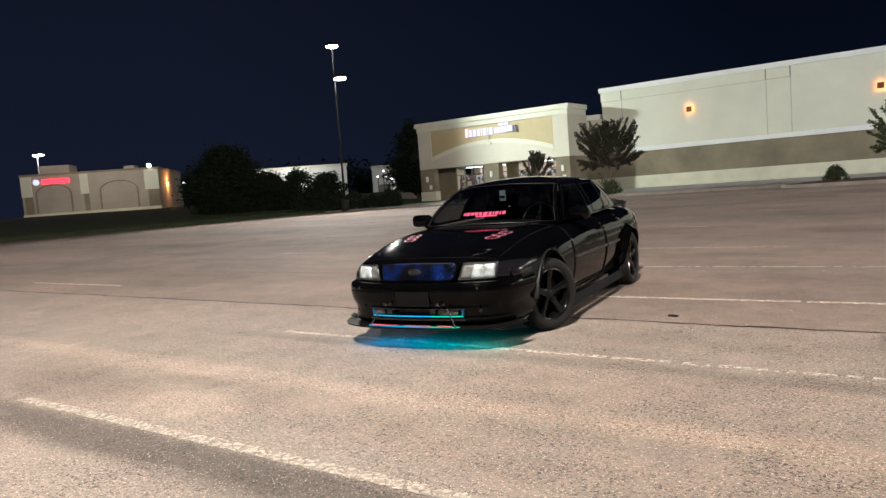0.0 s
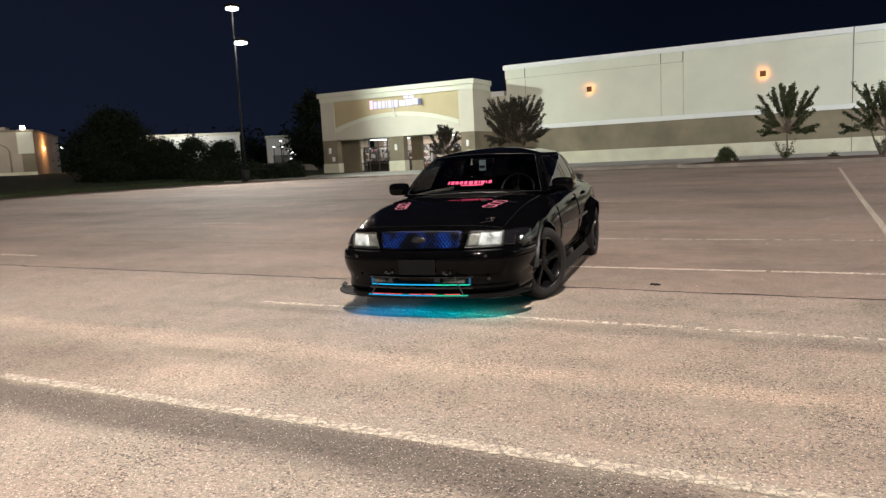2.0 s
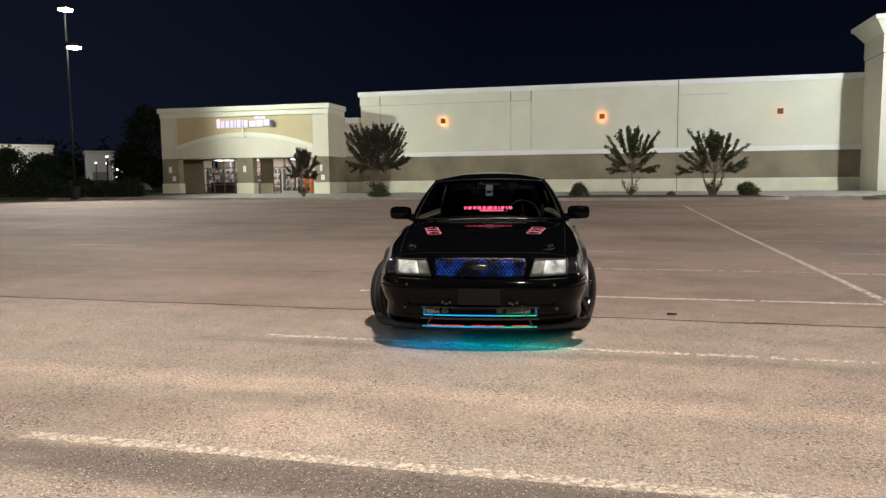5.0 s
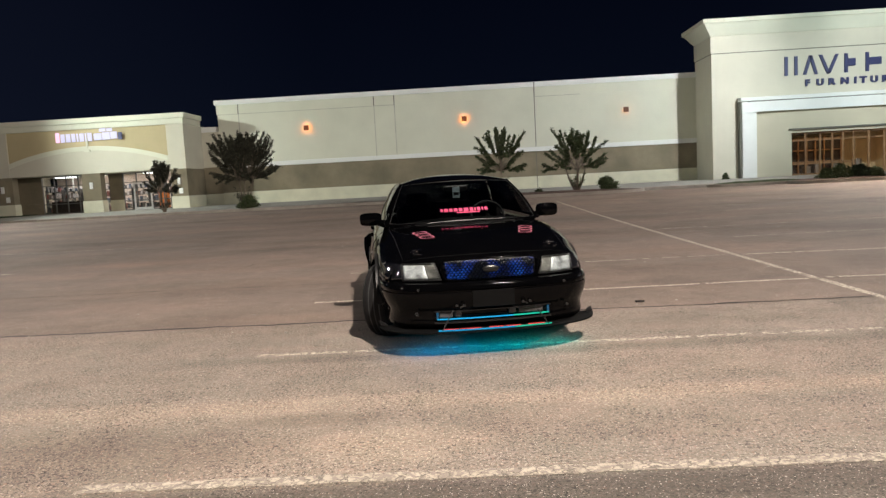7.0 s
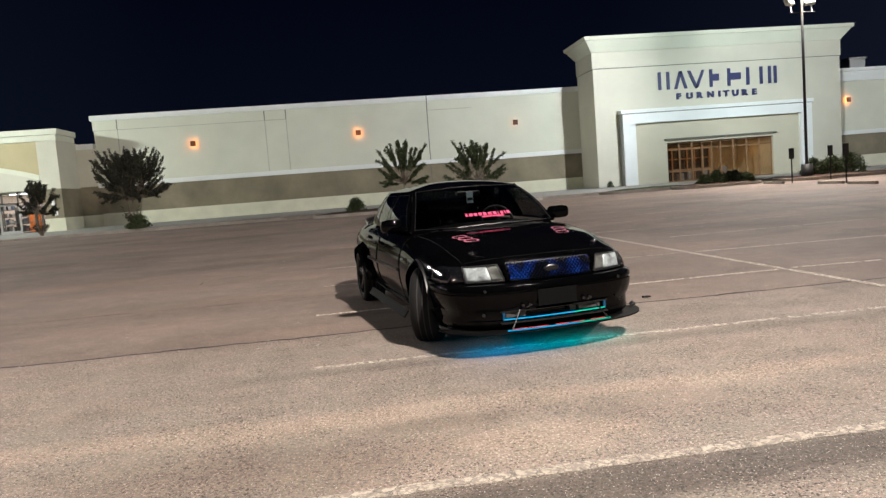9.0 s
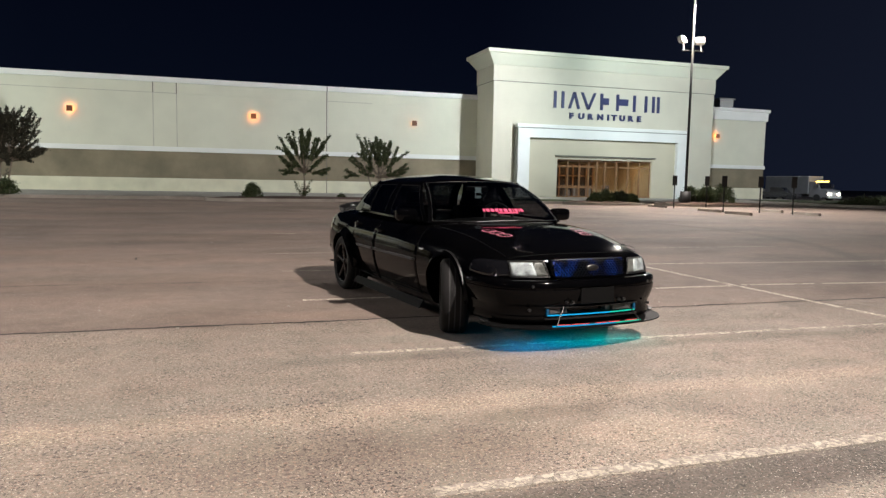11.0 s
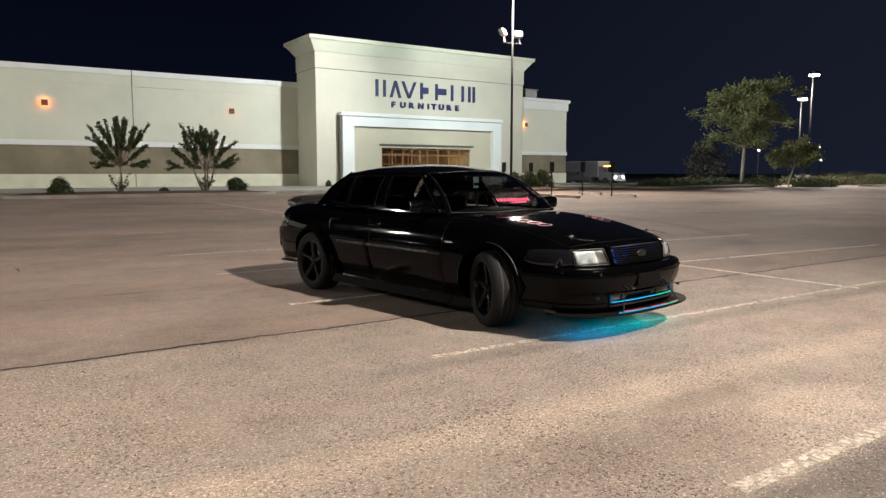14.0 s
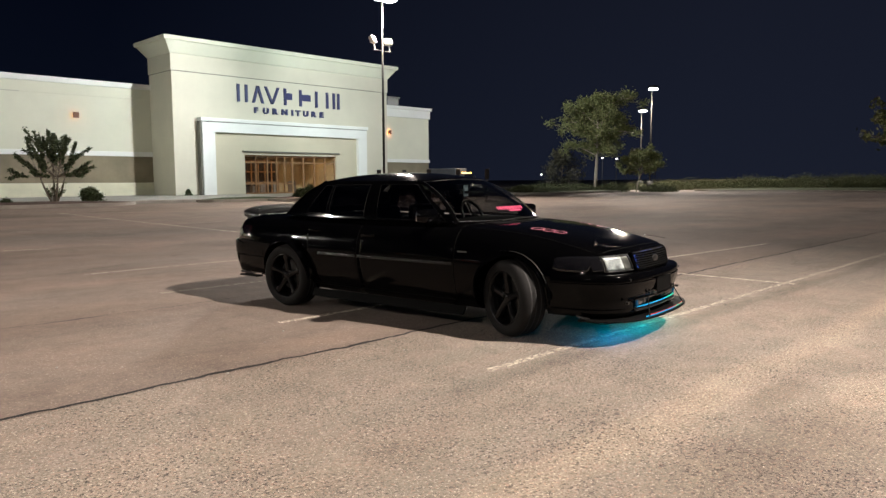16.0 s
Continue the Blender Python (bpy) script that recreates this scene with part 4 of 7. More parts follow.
pool_store()
rngs = random.Random(8)
for row, (y, xs) in enumerate(((57.0, (-37.8, -36.2, -34.6, -33.0, -30.6, -29.0, -26.4)), (59.0, (-38.0, -36.2, -34.4, -32.6, -30.0, -28.2, -26.4)))):
    for x in xs:
        sh = empty("display_shelf", pose(x, y, 0.33), "shop shelf stacked with bright goods", "shelf", "shop shelves")
        part("rack", boxes(((0, 0, 0), (0.04, 0.4, 1.95)), ((1.36, 0, 0), (1.4, 0.4, 1.95)), ((0.04, 0, 1.75), (1.36, 0.4, 1.79)), ((0.04, 0, 0.1), (1.36, 0.4, 0.14)), ((0.04, 0, 0.65), (1.36, 0.4, 0.69)), ((0.04, 0, 1.2), (1.36, 0.4, 1.24))), M_ALU, sh)
        bm = bmesh.new()
        for z in (0.14, 0.69, 1.24, 1.79):
            u = 0.06
            while u < 1.2:
                w = 0.1 + rngs.random() * 0.12
                box(bm, (u, 0.05, z), (u + w, 0.35, z + 0.2 + rngs.random() * 0.25))
                u += w + 0.02
        tagged(part("goods", bm, M_GOODS, sh, "coloured boxes and bottles"), kind="stuff")
ob = tagged(part("display_box", boxes(((-27.75, 55.7, 0.33), (-27.05, 56.1, 1.75)), bevel=0.02), M_ORANGE), "orange display box behind the shop glass", "display box")
ar = bpy.data.lights.new("shop_light", "AREA")
ar.shape, ar.size, ar.size_y, ar.energy, ar.color = "RECTANGLE", 12.0, 4.0, 560, (1.0, 0.95, 0.92)
ob = new("shop_light", ar)
ob.matrix_world = pose(-31, 58.2, 3.28)


def lit_sign():
    """Plain lit shapes in place of the shop's name, and a smaller block beside."""
    s = empty("shop_sign", pose(-34.1, 52.98, 5.75), "lit white channel sign with a pink first shape", "sign")
    x = 0.0
    for k, w in enumerate((0.30, 0.32, 0.34, 0.30, 0.14, 0.34, 0.10, 0.34)):
        m = M_SIGN_P if k == 0 else M_SIGN_W
        part("sign_shape", boxes(((x, -0.06, 0.0), (x + w, 0.0, 0.62 if k else 0.74)), bevel=0.02), m, s)
        x += w + 0.09
    for a, c, z0, z1 in ((2.95, 3.55, 0.05, 0.55), (3.6, 4.2, 0.05, 0.6), (4.25, 4.75, 0.1, 0.62), (3.4, 3.9, 0.66, 0.9), (3.95, 4.4, 0.66, 0.88)):
        part("sign_block", boxes(((a, -0.06, z0), (c, 0.0, z1)), bevel=0.02), M_SIGN_W, s)
    part("sign_end", boxes(((4.82, -0.06, 0.02), (5.15, 0.0, 0.55)), bevel=0.02), M_NAVY, s)


M_SIGN_P = glowing("sign_pink", (1.0, 0.62, 0.80), 1.3)
lit_sign()


def restaurant():
    """The low building on the bank to the west, seen at an angle."""
    A, B = Vector((-84.0, 37.8, 0)), Vector((-74.07, 48.51, 0))
    d = (B - A).normalized()
    rot = math.degrees(math.atan2(d.y, d.x))
    s = empty("restaurant", pose(A.x, A.y, 1.25, 0, 0, rot), "low beige restaurant with arched wall panels and a red sign", "restaurant")
    L, H = (B - A).length, 5.0
    part("wall", boxes(((0, 0.0, 0.0), (L, 0.4, H)), ((L - 0.4, 0.4, 0), (L, 16, H)), ((0, 0.4, 0), (0.4, 16, H)), ((0, 16, 0), (L, 16.4, H))), M_REST, s, "beige stucco wall")
    part("roof", boxes(((0.4, 0.4, H - 0.5), (L - 0.4, 16, H - 0.3))), M_CONC, s)
    part("parapet", boxes(((-0.12, -0.12, H), (L + 0.12, 16.5, H + 0.22))), M_TAUPE, s)
    part("roof_box", boxes(((1.5, 2, H + 0.22), (4.6, 5, H + 1.2))), M_REST, s)
    part("roof_box", boxes(((10.4, 2.5, H + 0.22), (11.6, 4.5, H + 0.7))), M_REST, s)
    part("base_course", boxes(((-0.06, -0.08, -0.3), (L + 0.06, 0.0, 0.75))), M_BASE, s)
    for a, c in ((0.0, 1.1), (6.15, 7.0), (13.05, L - 0.02)):
        part("pilaster", boxes(((a, -0.14, 2.7), (c, -0.002, H - 0.05))), M_STUCCO_L, s, "pale pilaster")
        part("pilaster_band", boxes(((a + 0.3, -0.12, 0.76), (c, -0.004, 2.69))), M_TAUPE, s, "dark pilaster band")
    for a, c in ((1.4, 5.2), (8.13, 12.3)):
        m, r = (a + c) / 2, (c - a) / 2
        out = [(a, 0.8)] + [(m - r * math.cos(t), 2.9 + 1.1 * math.sin(t)) for t in [math.pi * k / 12 for k in range(13)]] + [(c, 0.8)]
        r2 = r - 0.16
        inn = [(a + 0.16, 0.8)] + [(m - r2 * math.cos(t), 2.9 + 0.96 * math.sin(t)) for t in [math.pi * k / 12 for k in range(13)]] + [(c - 0.16, 0.8)]
        part("arch_trim", prism(bmesh.new(), out + inn[::-1], -0.09, -0.003), M_TAUPE, s, "dark arch moulding")
    part("sign_bar", boxes(((2.2, -0.16, 4.05), (5.1, -0.01, 4.6)), bevel=0.08), M_SIGN_R, s, "glowing red sign bar")
    bm = bmesh.new()
    bmesh.ops.create_cone(bm, cap_ends=True, segments=20, radius1=0.32, radius2=0.32, depth=0.12, matrix=pose(1.6, -0.1, 4.3, 90))
    part("sign_emblem", bm, M_SIGN_W, s, "round lit sign emblem")
    part("roof_lamp", boxes(((L - 1.1, -0.3, H + 0.25), (L - 0.7, 0.0, H + 0.6)), bevel=0.03), M_LAMPGLOW, s, "glowing white roof lamp")
    part("side_lamp", boxes(((L + 0.002, 5.1, 3.1), (L + 0.12, 5.4, 3.5))), M_SCONCE, s, "orange wall lamp")


M_REST = painted("beige_stucco", (0.42, 0.36, 0.29), 0.85, 0.08, 0.5)
restaurant()
# first a spot with no fixture, added to brighten the front wall
lamp("restaurant_fill", "SPOT", (-70.5, 38.5, 8.5), (-80.5, 45, 3), 1700, (1, 0.92, 0.82), 0.2, 100, 0.5)
lamp("restaurant_side_light", "POINT", (-77.45, 52.65, 4.75), (0, 0, 0), 260, (1, 0.45, 0.15), 0.1)


def far_building(name, x, y, w, h, d, rz, label):
    s = empty(name, pose(x, y, 0, 0, 0, rz), label, "building", "far buildings")
    part("wall", boxes(((0, 0, 0), (w, d, h))), M_WHITE, s)
    part("parapet", boxes(((-0.2, -0.2, h), (w + 0.2, d + 0.2, h + 0.5))), M_STUCCO_L, s)
    for k in range(int(w / 4)):
        part("window", boxes(((1 + 4 * k, -0.06, 1.5), (3.4 + 4 * k, 0.0, 3.2))), M_ALU, s)


far_building("warehouse", -107, 89.5, 17.5, 7.3, 12, 46.8, "long white building far behind the hedge")
far_building("warehouse", -91.5, 105.6, 4.5, 6.4, 8, 42, "small white building far behind the hedge")
# unseen point light, added so that the far white buildings show
lamp("warehouse_fill", "POINT", (-97, 90, 10), (0, 0, 0), 2600, (1, 0.97, 0.9), 0.2)


def low_wall():
    """A pale block wall behind the shop, stepping down to its end."""
    bm = prism(bmesh.new(), [(0.0, -0.3), (2.75, -0.3), (2.6, 0.45), (2.0, 1.05), (1.6, 1.22), (0.0, 1.30)], 0.0, 0.35)
    bmesh.ops.bevel(bm, geom=bm.edges[:], offset=0.02, segments=1, affect="EDGES")
    ob = part("low_wall", bm, M_CURB)
    ob.matrix_world = pose(-49.4, 62.0, 0.28) @ Matrix.Diagonal((0.84, 1, 0.84, 1))
    return tagged(ob, "pale low block wall with a sloping end behind the shop", "wall")


low_wall()


# ---- light poles ----
def head(bm_frame, bm_lens, x, y, z, ax, ay):
    """A box floodlight at the end of a short arm, pointing out along (ax, ay)."""
    box(bm_frame, (x + ax * 0.55 - 0.36, y + ay * 0.55 - 0.36, z - 0.1), (x + ax * 0.55 + 0.36, y + ay * 0.55 + 0.36, z + 0.14))
    box(bm_lens, (x + ax * 0.55 - 0.32, y + ay * 0.55 - 0.32, z - 0.26), (x + ax * 0.55 + 0.32, y + ay * 0.55 + 0.32, z - 0.102))


def light_pole(x, y, top, heads, mat, label, base=True, cross=False):
    z0 = gz(x, y)
    p = empty("street_lamp", pose(x, y, z0), label, "street lamp", "parking lot lamps")
    h = top - z0
    if base:
        bm = bmesh.new()
        bmesh.ops.create_cone(bm, cap_ends=True, segments=20, radius1=0.33, radius2=0.31, depth=1.0, matrix=pose(0, 0, 0.4))
        part("footing", bm, M_POLE, p, "dark round footing", True)
    part("pole", tube(bmesh.new(), [(0, 0, 0.3), (0, 0, h * 0.5), (0, 0, h)], [0.085, 0.075, 0.06], 10), mat, p, smooth=True)
    for ax, ay, hz in heads:
        a, b2 = bmesh.new(), bmesh.new()
        head(a, b2, 0, 0, hz - z0, ax, ay)
        tube(a, [(0, 0, hz - z0 + 0.02), (ax * 0.3, ay * 0.3, hz - z0 + 0.02)], 0.035, 6)
        hd = part("lamp_head", a, M_POLE, p)
        part("lens", b2, M_LAMPGLOW, hd, "glowing white lens").visible_shadow = False
    if cross:
        part("cross_arm", tube(bmesh.new(), [(-0.75, 0, 9.55 - z0), (0.75, 0, 9.55 - z0)], 0.035, 6), M_POLE, p)
        for sx, tilt in ((-0.62, 24), (0.62, -24)):
            bm = bmesh.new()
            box(bm, (-0.28, -0.14, -0.2), (0.28, 0.14, 0.2), 0.02)
            bmesh.ops.transform(bm, matrix=pose(sx, 0.2, 10.2 - z0, -22, 0, tilt), verts=bm.verts)
            tube(bm, [(sx, 0, 9.55 - z0), (sx, 0.12, 10.1 - z0)], 0.03, 6)
            part("floodlight", bm, M_WHITE, p, "white floodlight aimed at the store")
    return p


light_pole(*POLE_WEST, 13.0, [(0.7, -0.7, 13.1), (0.9, 0.2, 10.7)], M_POLE, "tall dark street lamp with two lit heads behind the lot")
light_pole(*POLE_STORE, 13.0, [(0.8, -0.4, 12.9), (-0.8, -0.4, 12.9)], M_POLE, "tall dark street lamp with floodlights facing the store", True, True)
for px, py, hz in POLE_EAST:
    light_pole(px, py, hz, [(-0.6, -0.6, hz)], M_POLE, "lit street lamp at the lot's far edge")
light_pole(*POLE_NEAR, NEAR_LAMP, [(-0.7, 0.7, NEAR_LAMP), (0.7, -0.7, NEAR_LAMP)], M_POLE, "tall dark street lamp lighting the parked car")
light_pole(*POLE_ADDED, POLE_LAMP, [(0.7, 0.7, POLE_LAMP), (-0.7, -0.7, POLE_LAMP)], M_POLE, "tall dark street lamp in the open lot")
light_pole(-84.6, 40.2, 8.9, [(-0.6, 0.3, 8.9), (0.6, 0.3, 8.9)], M_POLE_L, "far pale street lamp behind the restaurant", False)


# ---- trees and shrubs ----
def leaves(rng, centres, per, spread, size):
    """Leaf quads scattered round clump centres: (place, direction)."""
    vs, fs = [], []
    for c, d in centres:
        for _ in range(per):
            p = Vector(c) + Vector((rng.gauss(0, spread), rng.gauss(0, spread), rng.gauss(0, spread))) + Vector(d) * rng.uniform(-1, 1)
            a = Vector((rng.gauss(0, 1), rng.gauss(0, 1), rng.gauss(0, 0.7))).normalized()
            b2 = a.orthogonal().normalized()
            b2.rotate(Matrix.Rotation(rng.random() * 6.28, 3, a))
            s = size * rng.uniform(0.6, 1.3)
            k = len(vs)
            vs += [p - a * s, p + b2 * s * 0.45, p + a * s, p - b2 * s * 0.45]
            fs.append((k, k + 1, k + 2, k + 3))
    return vs, fs


def myrtle(x, y, z, height, width, seed, label, stems=3, fingers=18, mat=M_LEAF, per=24, fork_at=0.36, tuft=1.0):
    """A crape myrtle: a few bare stems, and long finger-like sprays of leaves fanning up and out."""
    rng = random.Random(seed)
    t = empty("tree", pose(x, y, z), label, "tree", "trees along the wall")
    bm, clumps, forks = bmesh.new(), [], []
    for k in range(stems):
        a = 6.28 * k / stems + rng.uniform(-0.5, 0.5)
        lean = width * (0.02 if stems == 1 else 0.13) * rng.uniform(0.6, 1.2)
        fork = Vector((math.cos(a) * lean, math.sin(a) * lean, height * fork_at * rng.uniform(0.9, 1.1)))
        root = Vector((math.cos(a) * 0.06, math.sin(a) * 0.06, -0.1))
        bow_out = root.lerp(fork, 0.5) + Vector((math.cos(a) * 0.06, math.sin(a) * 0.06, 0.05))
        tube(bm, [root, bow_out, fork], [0.055, 0.045, 0.036], 6)
        forks.append(fork)
    for k in range(fingers):
        a = k * 2.4 + rng.uniform(-0.3, 0.3)
        up = radians((14, 34, 50, 64, 76, 86)[k % 6] + rng.uniform(-8, 8))
        reach = min((height - height * fork_at) / max(0.35, math.sin(up)), 0.46 * width / max(0.12, math.cos(up))) * rng.uniform(0.78, 1.04)
        fork = forks[k % stems]
        away = Vector((math.cos(a) * math.cos(up), math.sin(a) * math.cos(up), math.sin(up)))
        tip = Vector((0, 0, height * fork_at)) + away * reach
        mid = fork.lerp(tip, 0.5) + Vector((rng.gauss(0, 0.04), rng.gauss(0, 0.04), -0.06 * reach))
        tube(bm, [fork, mid, tip], [0.028, 0.019, 0.007], 4, False)
        # a thick leafy club on the outer half, with a bare stretch and a few leaves further in
        start = rng.uniform(0.42, 0.6)
        n = max(4, int(reach * (1 - start) / 0.11))
        for i in range(n):
            f = start + (1.03 - start) * i / (n - 1)
            p = fork.lerp(mid, 2 * f) if f < 0.5 else mid.lerp(tip, 2 * f - 1)
            clumps.append((p, away * 0.06))
        if k % 3 == 0:
            side = away.cross(Vector((rng.gauss(0, 1), rng.gauss(0, 1), 0.3))).normalized()
            twig = fork.lerp(tip, 0.55)
            end = twig + (away * 0.8 + side * 0.55).normalized() * reach * 0.36
            tube(bm, [twig, end], [0.012, 0.005], 4, False)
            for i in range(4):
                clumps.append((twig.lerp(end, 0.4 + 0.2 * i), away * 0.05))
    for k in range(int(30 * tuft)):
        a, r = rng.random() * 6.28, rng.uniform(0.12, 0.5) * tuft
        tip = Vector((math.cos(a) * r, math.sin(a) * r, rng.uniform(0.35, 0.9) * tuft))
        tube(bm, [(0, 0, 0), tip * 0.6, tip], [0.012, 0.009, 0.004], 4, False)
        if k % 4 == 0:
            clumps.append((tip * 0.75, tip * 0.3))
    part("trunk", bm, M_BARK, t, "thin pale stems")
    vs, fs = leaves(rng, clumps, int(per * 1.35), 0.046, 0.062)
    raw("crown", vs, fs, mat, t, "upright finger-like sprays of leaves")
    return t


def crowned(x, y, z, height, width, trunk, seed, label, mat, clumps=130, per=60, leaf=0.16, name="tree", low=0.35, group="trees", tr=0.16):
    """A tree with a tapered trunk, limbs and an uneven crown."""
    rng = random.Random(seed)
    t = empty(name, pose(x, y, z), label, "tree", group)
    bm, cl = bmesh.new(), []
    tube(bm, [(0, 0, -0.2), (0.05, 0, trunk * 0.5), (0, 0.05, trunk), (0.1, 0, height * 0.75)], [tr, tr * 0.8, tr * 0.7, tr * 0.25], 8)
    for k in range(clumps):
        a, f = rng.random() * 6.28, rng.random()
        u = rng.random() ** 0.6
        zz = trunk * low + (height - trunk * low) * f
        r = width * 0.5 * u * math.sin(math.pi * min(1, 0.18 + 0.78 * f)) ** 0.7 * (1 + 0.35 * noise.noise((math.cos(a) * 1.5, math.sin(a) * 1.5, f * 3 + seed)))
        c = Vector((math.cos(a) * r, math.sin(a) * r, zz * (1 - 0.03 * rng.random())))
        cl.append((c, Vector((0, 0, 0.05))))
        if k % 9 == 0:
            tube(bm, [(0, 0, max(trunk * 0.8, zz * 0.65)), c * 0.6 + Vector((0, 0, zz * 0.35)), c], [tr * 0.3, tr * 0.2, 0.02], 5, False)
    part("trunk", bm, M_BARK, t, "tapered bark trunk with limbs", True)
    vs, fs = leaves(rng, cl, per, width * 0.055, leaf)
    raw("crown", vs, fs, mat, t, "uneven crown of small leaves")
    return t


def limbed(x, y, z, height, width, trunk, seed, label, mat, limbs=16, per=70, leaf=0.14, tr=0.16, group="island trees"):
    """A loose tree: a pale trunk, spreading limbs, and layered sprays of leaves with gaps between them."""
    rng = random.Random(seed)
    t = empty("tree", pose(x, y, z), label, "tree", group)
    bm, cl = bmesh.new(), []
    bend = Vector((rng.uniform(-0.3, 0.3), rng.uniform(-0.3, 0.3), 0))
    stem = [Vector((0, 0, -0.2)), bend * 0.4 + Vector((0, 0, trunk * 0.5)), bend + Vector((0, 0, trunk)), bend * 1.5 + Vector((0, 0, height * 0.62)), bend + Vector((0, 0, height * 0.86))]
    tube(bm, stem, [tr, tr * 0.8, tr * 0.66, tr * 0.36, tr * 0.12], 8)
    for k in range(limbs):
        f = (k + rng.random()) / limbs
        a = k * 2.4 + rng.uniform(-0.5, 0.5)
        root = stem[2].lerp(stem[4], 0.9 * f)
        reach = width * 0.5 * (0.45 + 0.55 * math.sin(math.pi * (0.22 + 0.68 * f))) * rng.uniform(0.65, 1.1)
        tip = root + Vector((math.cos(a) * reach, math.sin(a) * reach, reach * rng.uniform(0.0, 0.55)))
        mid = root.lerp(tip, 0.5) + Vector((0, 0, reach * 0.12))
        tube(bm, [root, mid, tip], [tr * 0.34 * (1 - 0.6 * f), tr * 0.2, 0.015], 5, False)
        for j in range(7):
            g = 0.3 + 0.7 * (j + rng.random()) / 7
            p = root.lerp(mid, g * 2) if g < 0.5 else mid.lerp(tip, g * 2 - 1)
            o = Vector((rng.gauss(0, 1), rng.gauss(0, 1), rng.gauss(0.2, 0.5))) * reach * 0.16
            tube(bm, [p, p + o], [0.02, 0.008], 4, False)
            cl.append((p + o, Vector((rng.gauss(0, 0.15), rng.gauss(0, 0.15), 0.03))))
    part("trunk", bm, M_BARK_L, t, "pale tapered trunk with spreading limbs", True)
    vs, fs = leaves(rng, cl, per, width * 0.032, leaf)
    raw("crown", vs, fs, mat, t, "loose layered crown with gaps")
    return t


def shrub(x, y, z, w, h, seed, label, mat=M_LEAF, per=26, leaf=0.07):
    rng = random.Random(seed)
    t = empty("shrub", pose(x, y, z), label, "shrub", "shrubs")
    cl = []
    bm = bmesh.new()
    for k in range(70):
        a, f = rng.random() * 6.28, rng.random() ** 0.45
        zz = h * rng.random()
        r = w * 0.5 * f * math.sqrt(max(0.05, 1 - (zz / h) ** 2))
        tip = Vector((math.cos(a) * r, math.sin(a) * r, zz))
        cl.append((tip, tip * 0.1))
        if k % 4 == 0:
            tube(bm, [(0, 0, -0.05), tip * 0.6, tip], [0.015, 0.01, 0.005], 4, False)
    part("stems", bm, M_BARK, t)
    vs, fs = leaves(rng, cl, per, w * 0.055, leaf)
    raw("foliage", vs, fs, mat, t, "dense small leaves")
    return t


BZ = gz(0, 41.5) + 0.15
myrtle(-1.17, 41.2, BZ, 3.72, 3.4, 11, "crape myrtle with a rounded top in the mulch bed", 1, 32, fork_at=0.36, tuft=1.1)
myrtle(3.26, 41.4, BZ, 3.45, 4.1, 12, "wide crape myrtle with splayed bare stems in the mulch bed", 4, 34, fork_at=0.36, tuft=1.2)
myrtle(-16.57, 42.4, PAVE, 4.3, 4.3, 13, "dense dark fan-shaped tree beside the shop", 4, 110, M_LEAF_P, 20, 0.40, 1.5)
myrtle(-22.09, 43.4, PAVE, 3.0, 2.1, 14, "small dark tree in front of the shop window", 3, 30, M_LEAF_P, 30, 0.42)
shrub(-4.0, 40.7, BZ, 1.15, 0.70, 21, "round clipped shrub at the end of the mulch bed", per=60, leaf=0.045)
shrub(5.04, 41.6, BZ, 1.35, 0.68, 22, "loose shrub in the mulch bed", per=60, leaf=0.045)
shrub(-16.3, 41.9, PAVE, 1.2, 0.7, 24, "low shrub under the tree by the shop")
shrub(15.6, 52.2, PAVE, 0.5, 0.42, 25, "weedy tuft at the foot of the entrance wall", per=14, leaf=0.05)
shrub(1.1, 41.4, BZ, 0.6, 0.26, 23, "small weedy shrub in the mulch bed", per=10, leaf=0.04)
for k, (x, y, w, h) in enumerate(((16.2, 38.6, 1.1, 0.5), (17.0, 38.8, 1.3, 0.65), (18.0, 38.7, 1.2, 0.6), (18.7, 38.6, 0.9, 0.45), (22.5, 37.8, 1.5, 0.9), (23.4, 37.5, 1.5, 0.95), (24.5, 37.4, 1.7, 1.05))):
    shrub(x, y, gz(x, y) + 0.15, w, h, 30 + k, "dark rounded shrub in a kerbed island by the entrance", M_LEAF_D if k == 2 else M_LEAF, 70, 0.05)
for k, (x, y, h, w) in enumerate(((-53.1, 41.7, 6.2, 6.9), (-50.8, 45.0, 3.4, 4.8), (-48.8, 46.4, 3.6, 5.2), (-47.0, 48.4, 3.3, 3.8))):
    crowned(x, y, 0.25, h, w, 1.2, 60 + k, "dark leafy tree at the lot's edge", M_LEAF_D, 150 if k else 320, 90 if k else 150, 0.12, low=0.1, group="edge trees")
for k, (x, y, h, w) in enumerate(((-52.4, 69.0, 9.5, 6.5),)):
    crowned(x, y, 0.0, h, w, 2.0, 70 + k, "tall dark tree behind the hedge", M_LEAF_D, 150, 60, 0.2, low=0.15, group="edge trees")
for k in range(6):
    f = k / 6
    shrub(-42.5 + 7.2 * f - 0.5, 41.2 + 5.2 * f, 0.25, 2.2, 1.0 + 0.3 * (k % 2), 80 + k, "low dark shrub at the lot's edge", M_LEAF_D, 24, 0.12)
limbed(44.4, 36.0, 0.3, 9.3, 6.6, 2.9, 41, "tall loose tree with a pale trunk on the grass island", M_LEAF_LIT, 30, 120, 0.105)
limbed(46.7, 33.4, 0.3, 3.7, 4.3, 1.3, 42, "small spreading tree under a street lamp", M_LEAF_LIT, 12, 100, 0.095, 0.07)
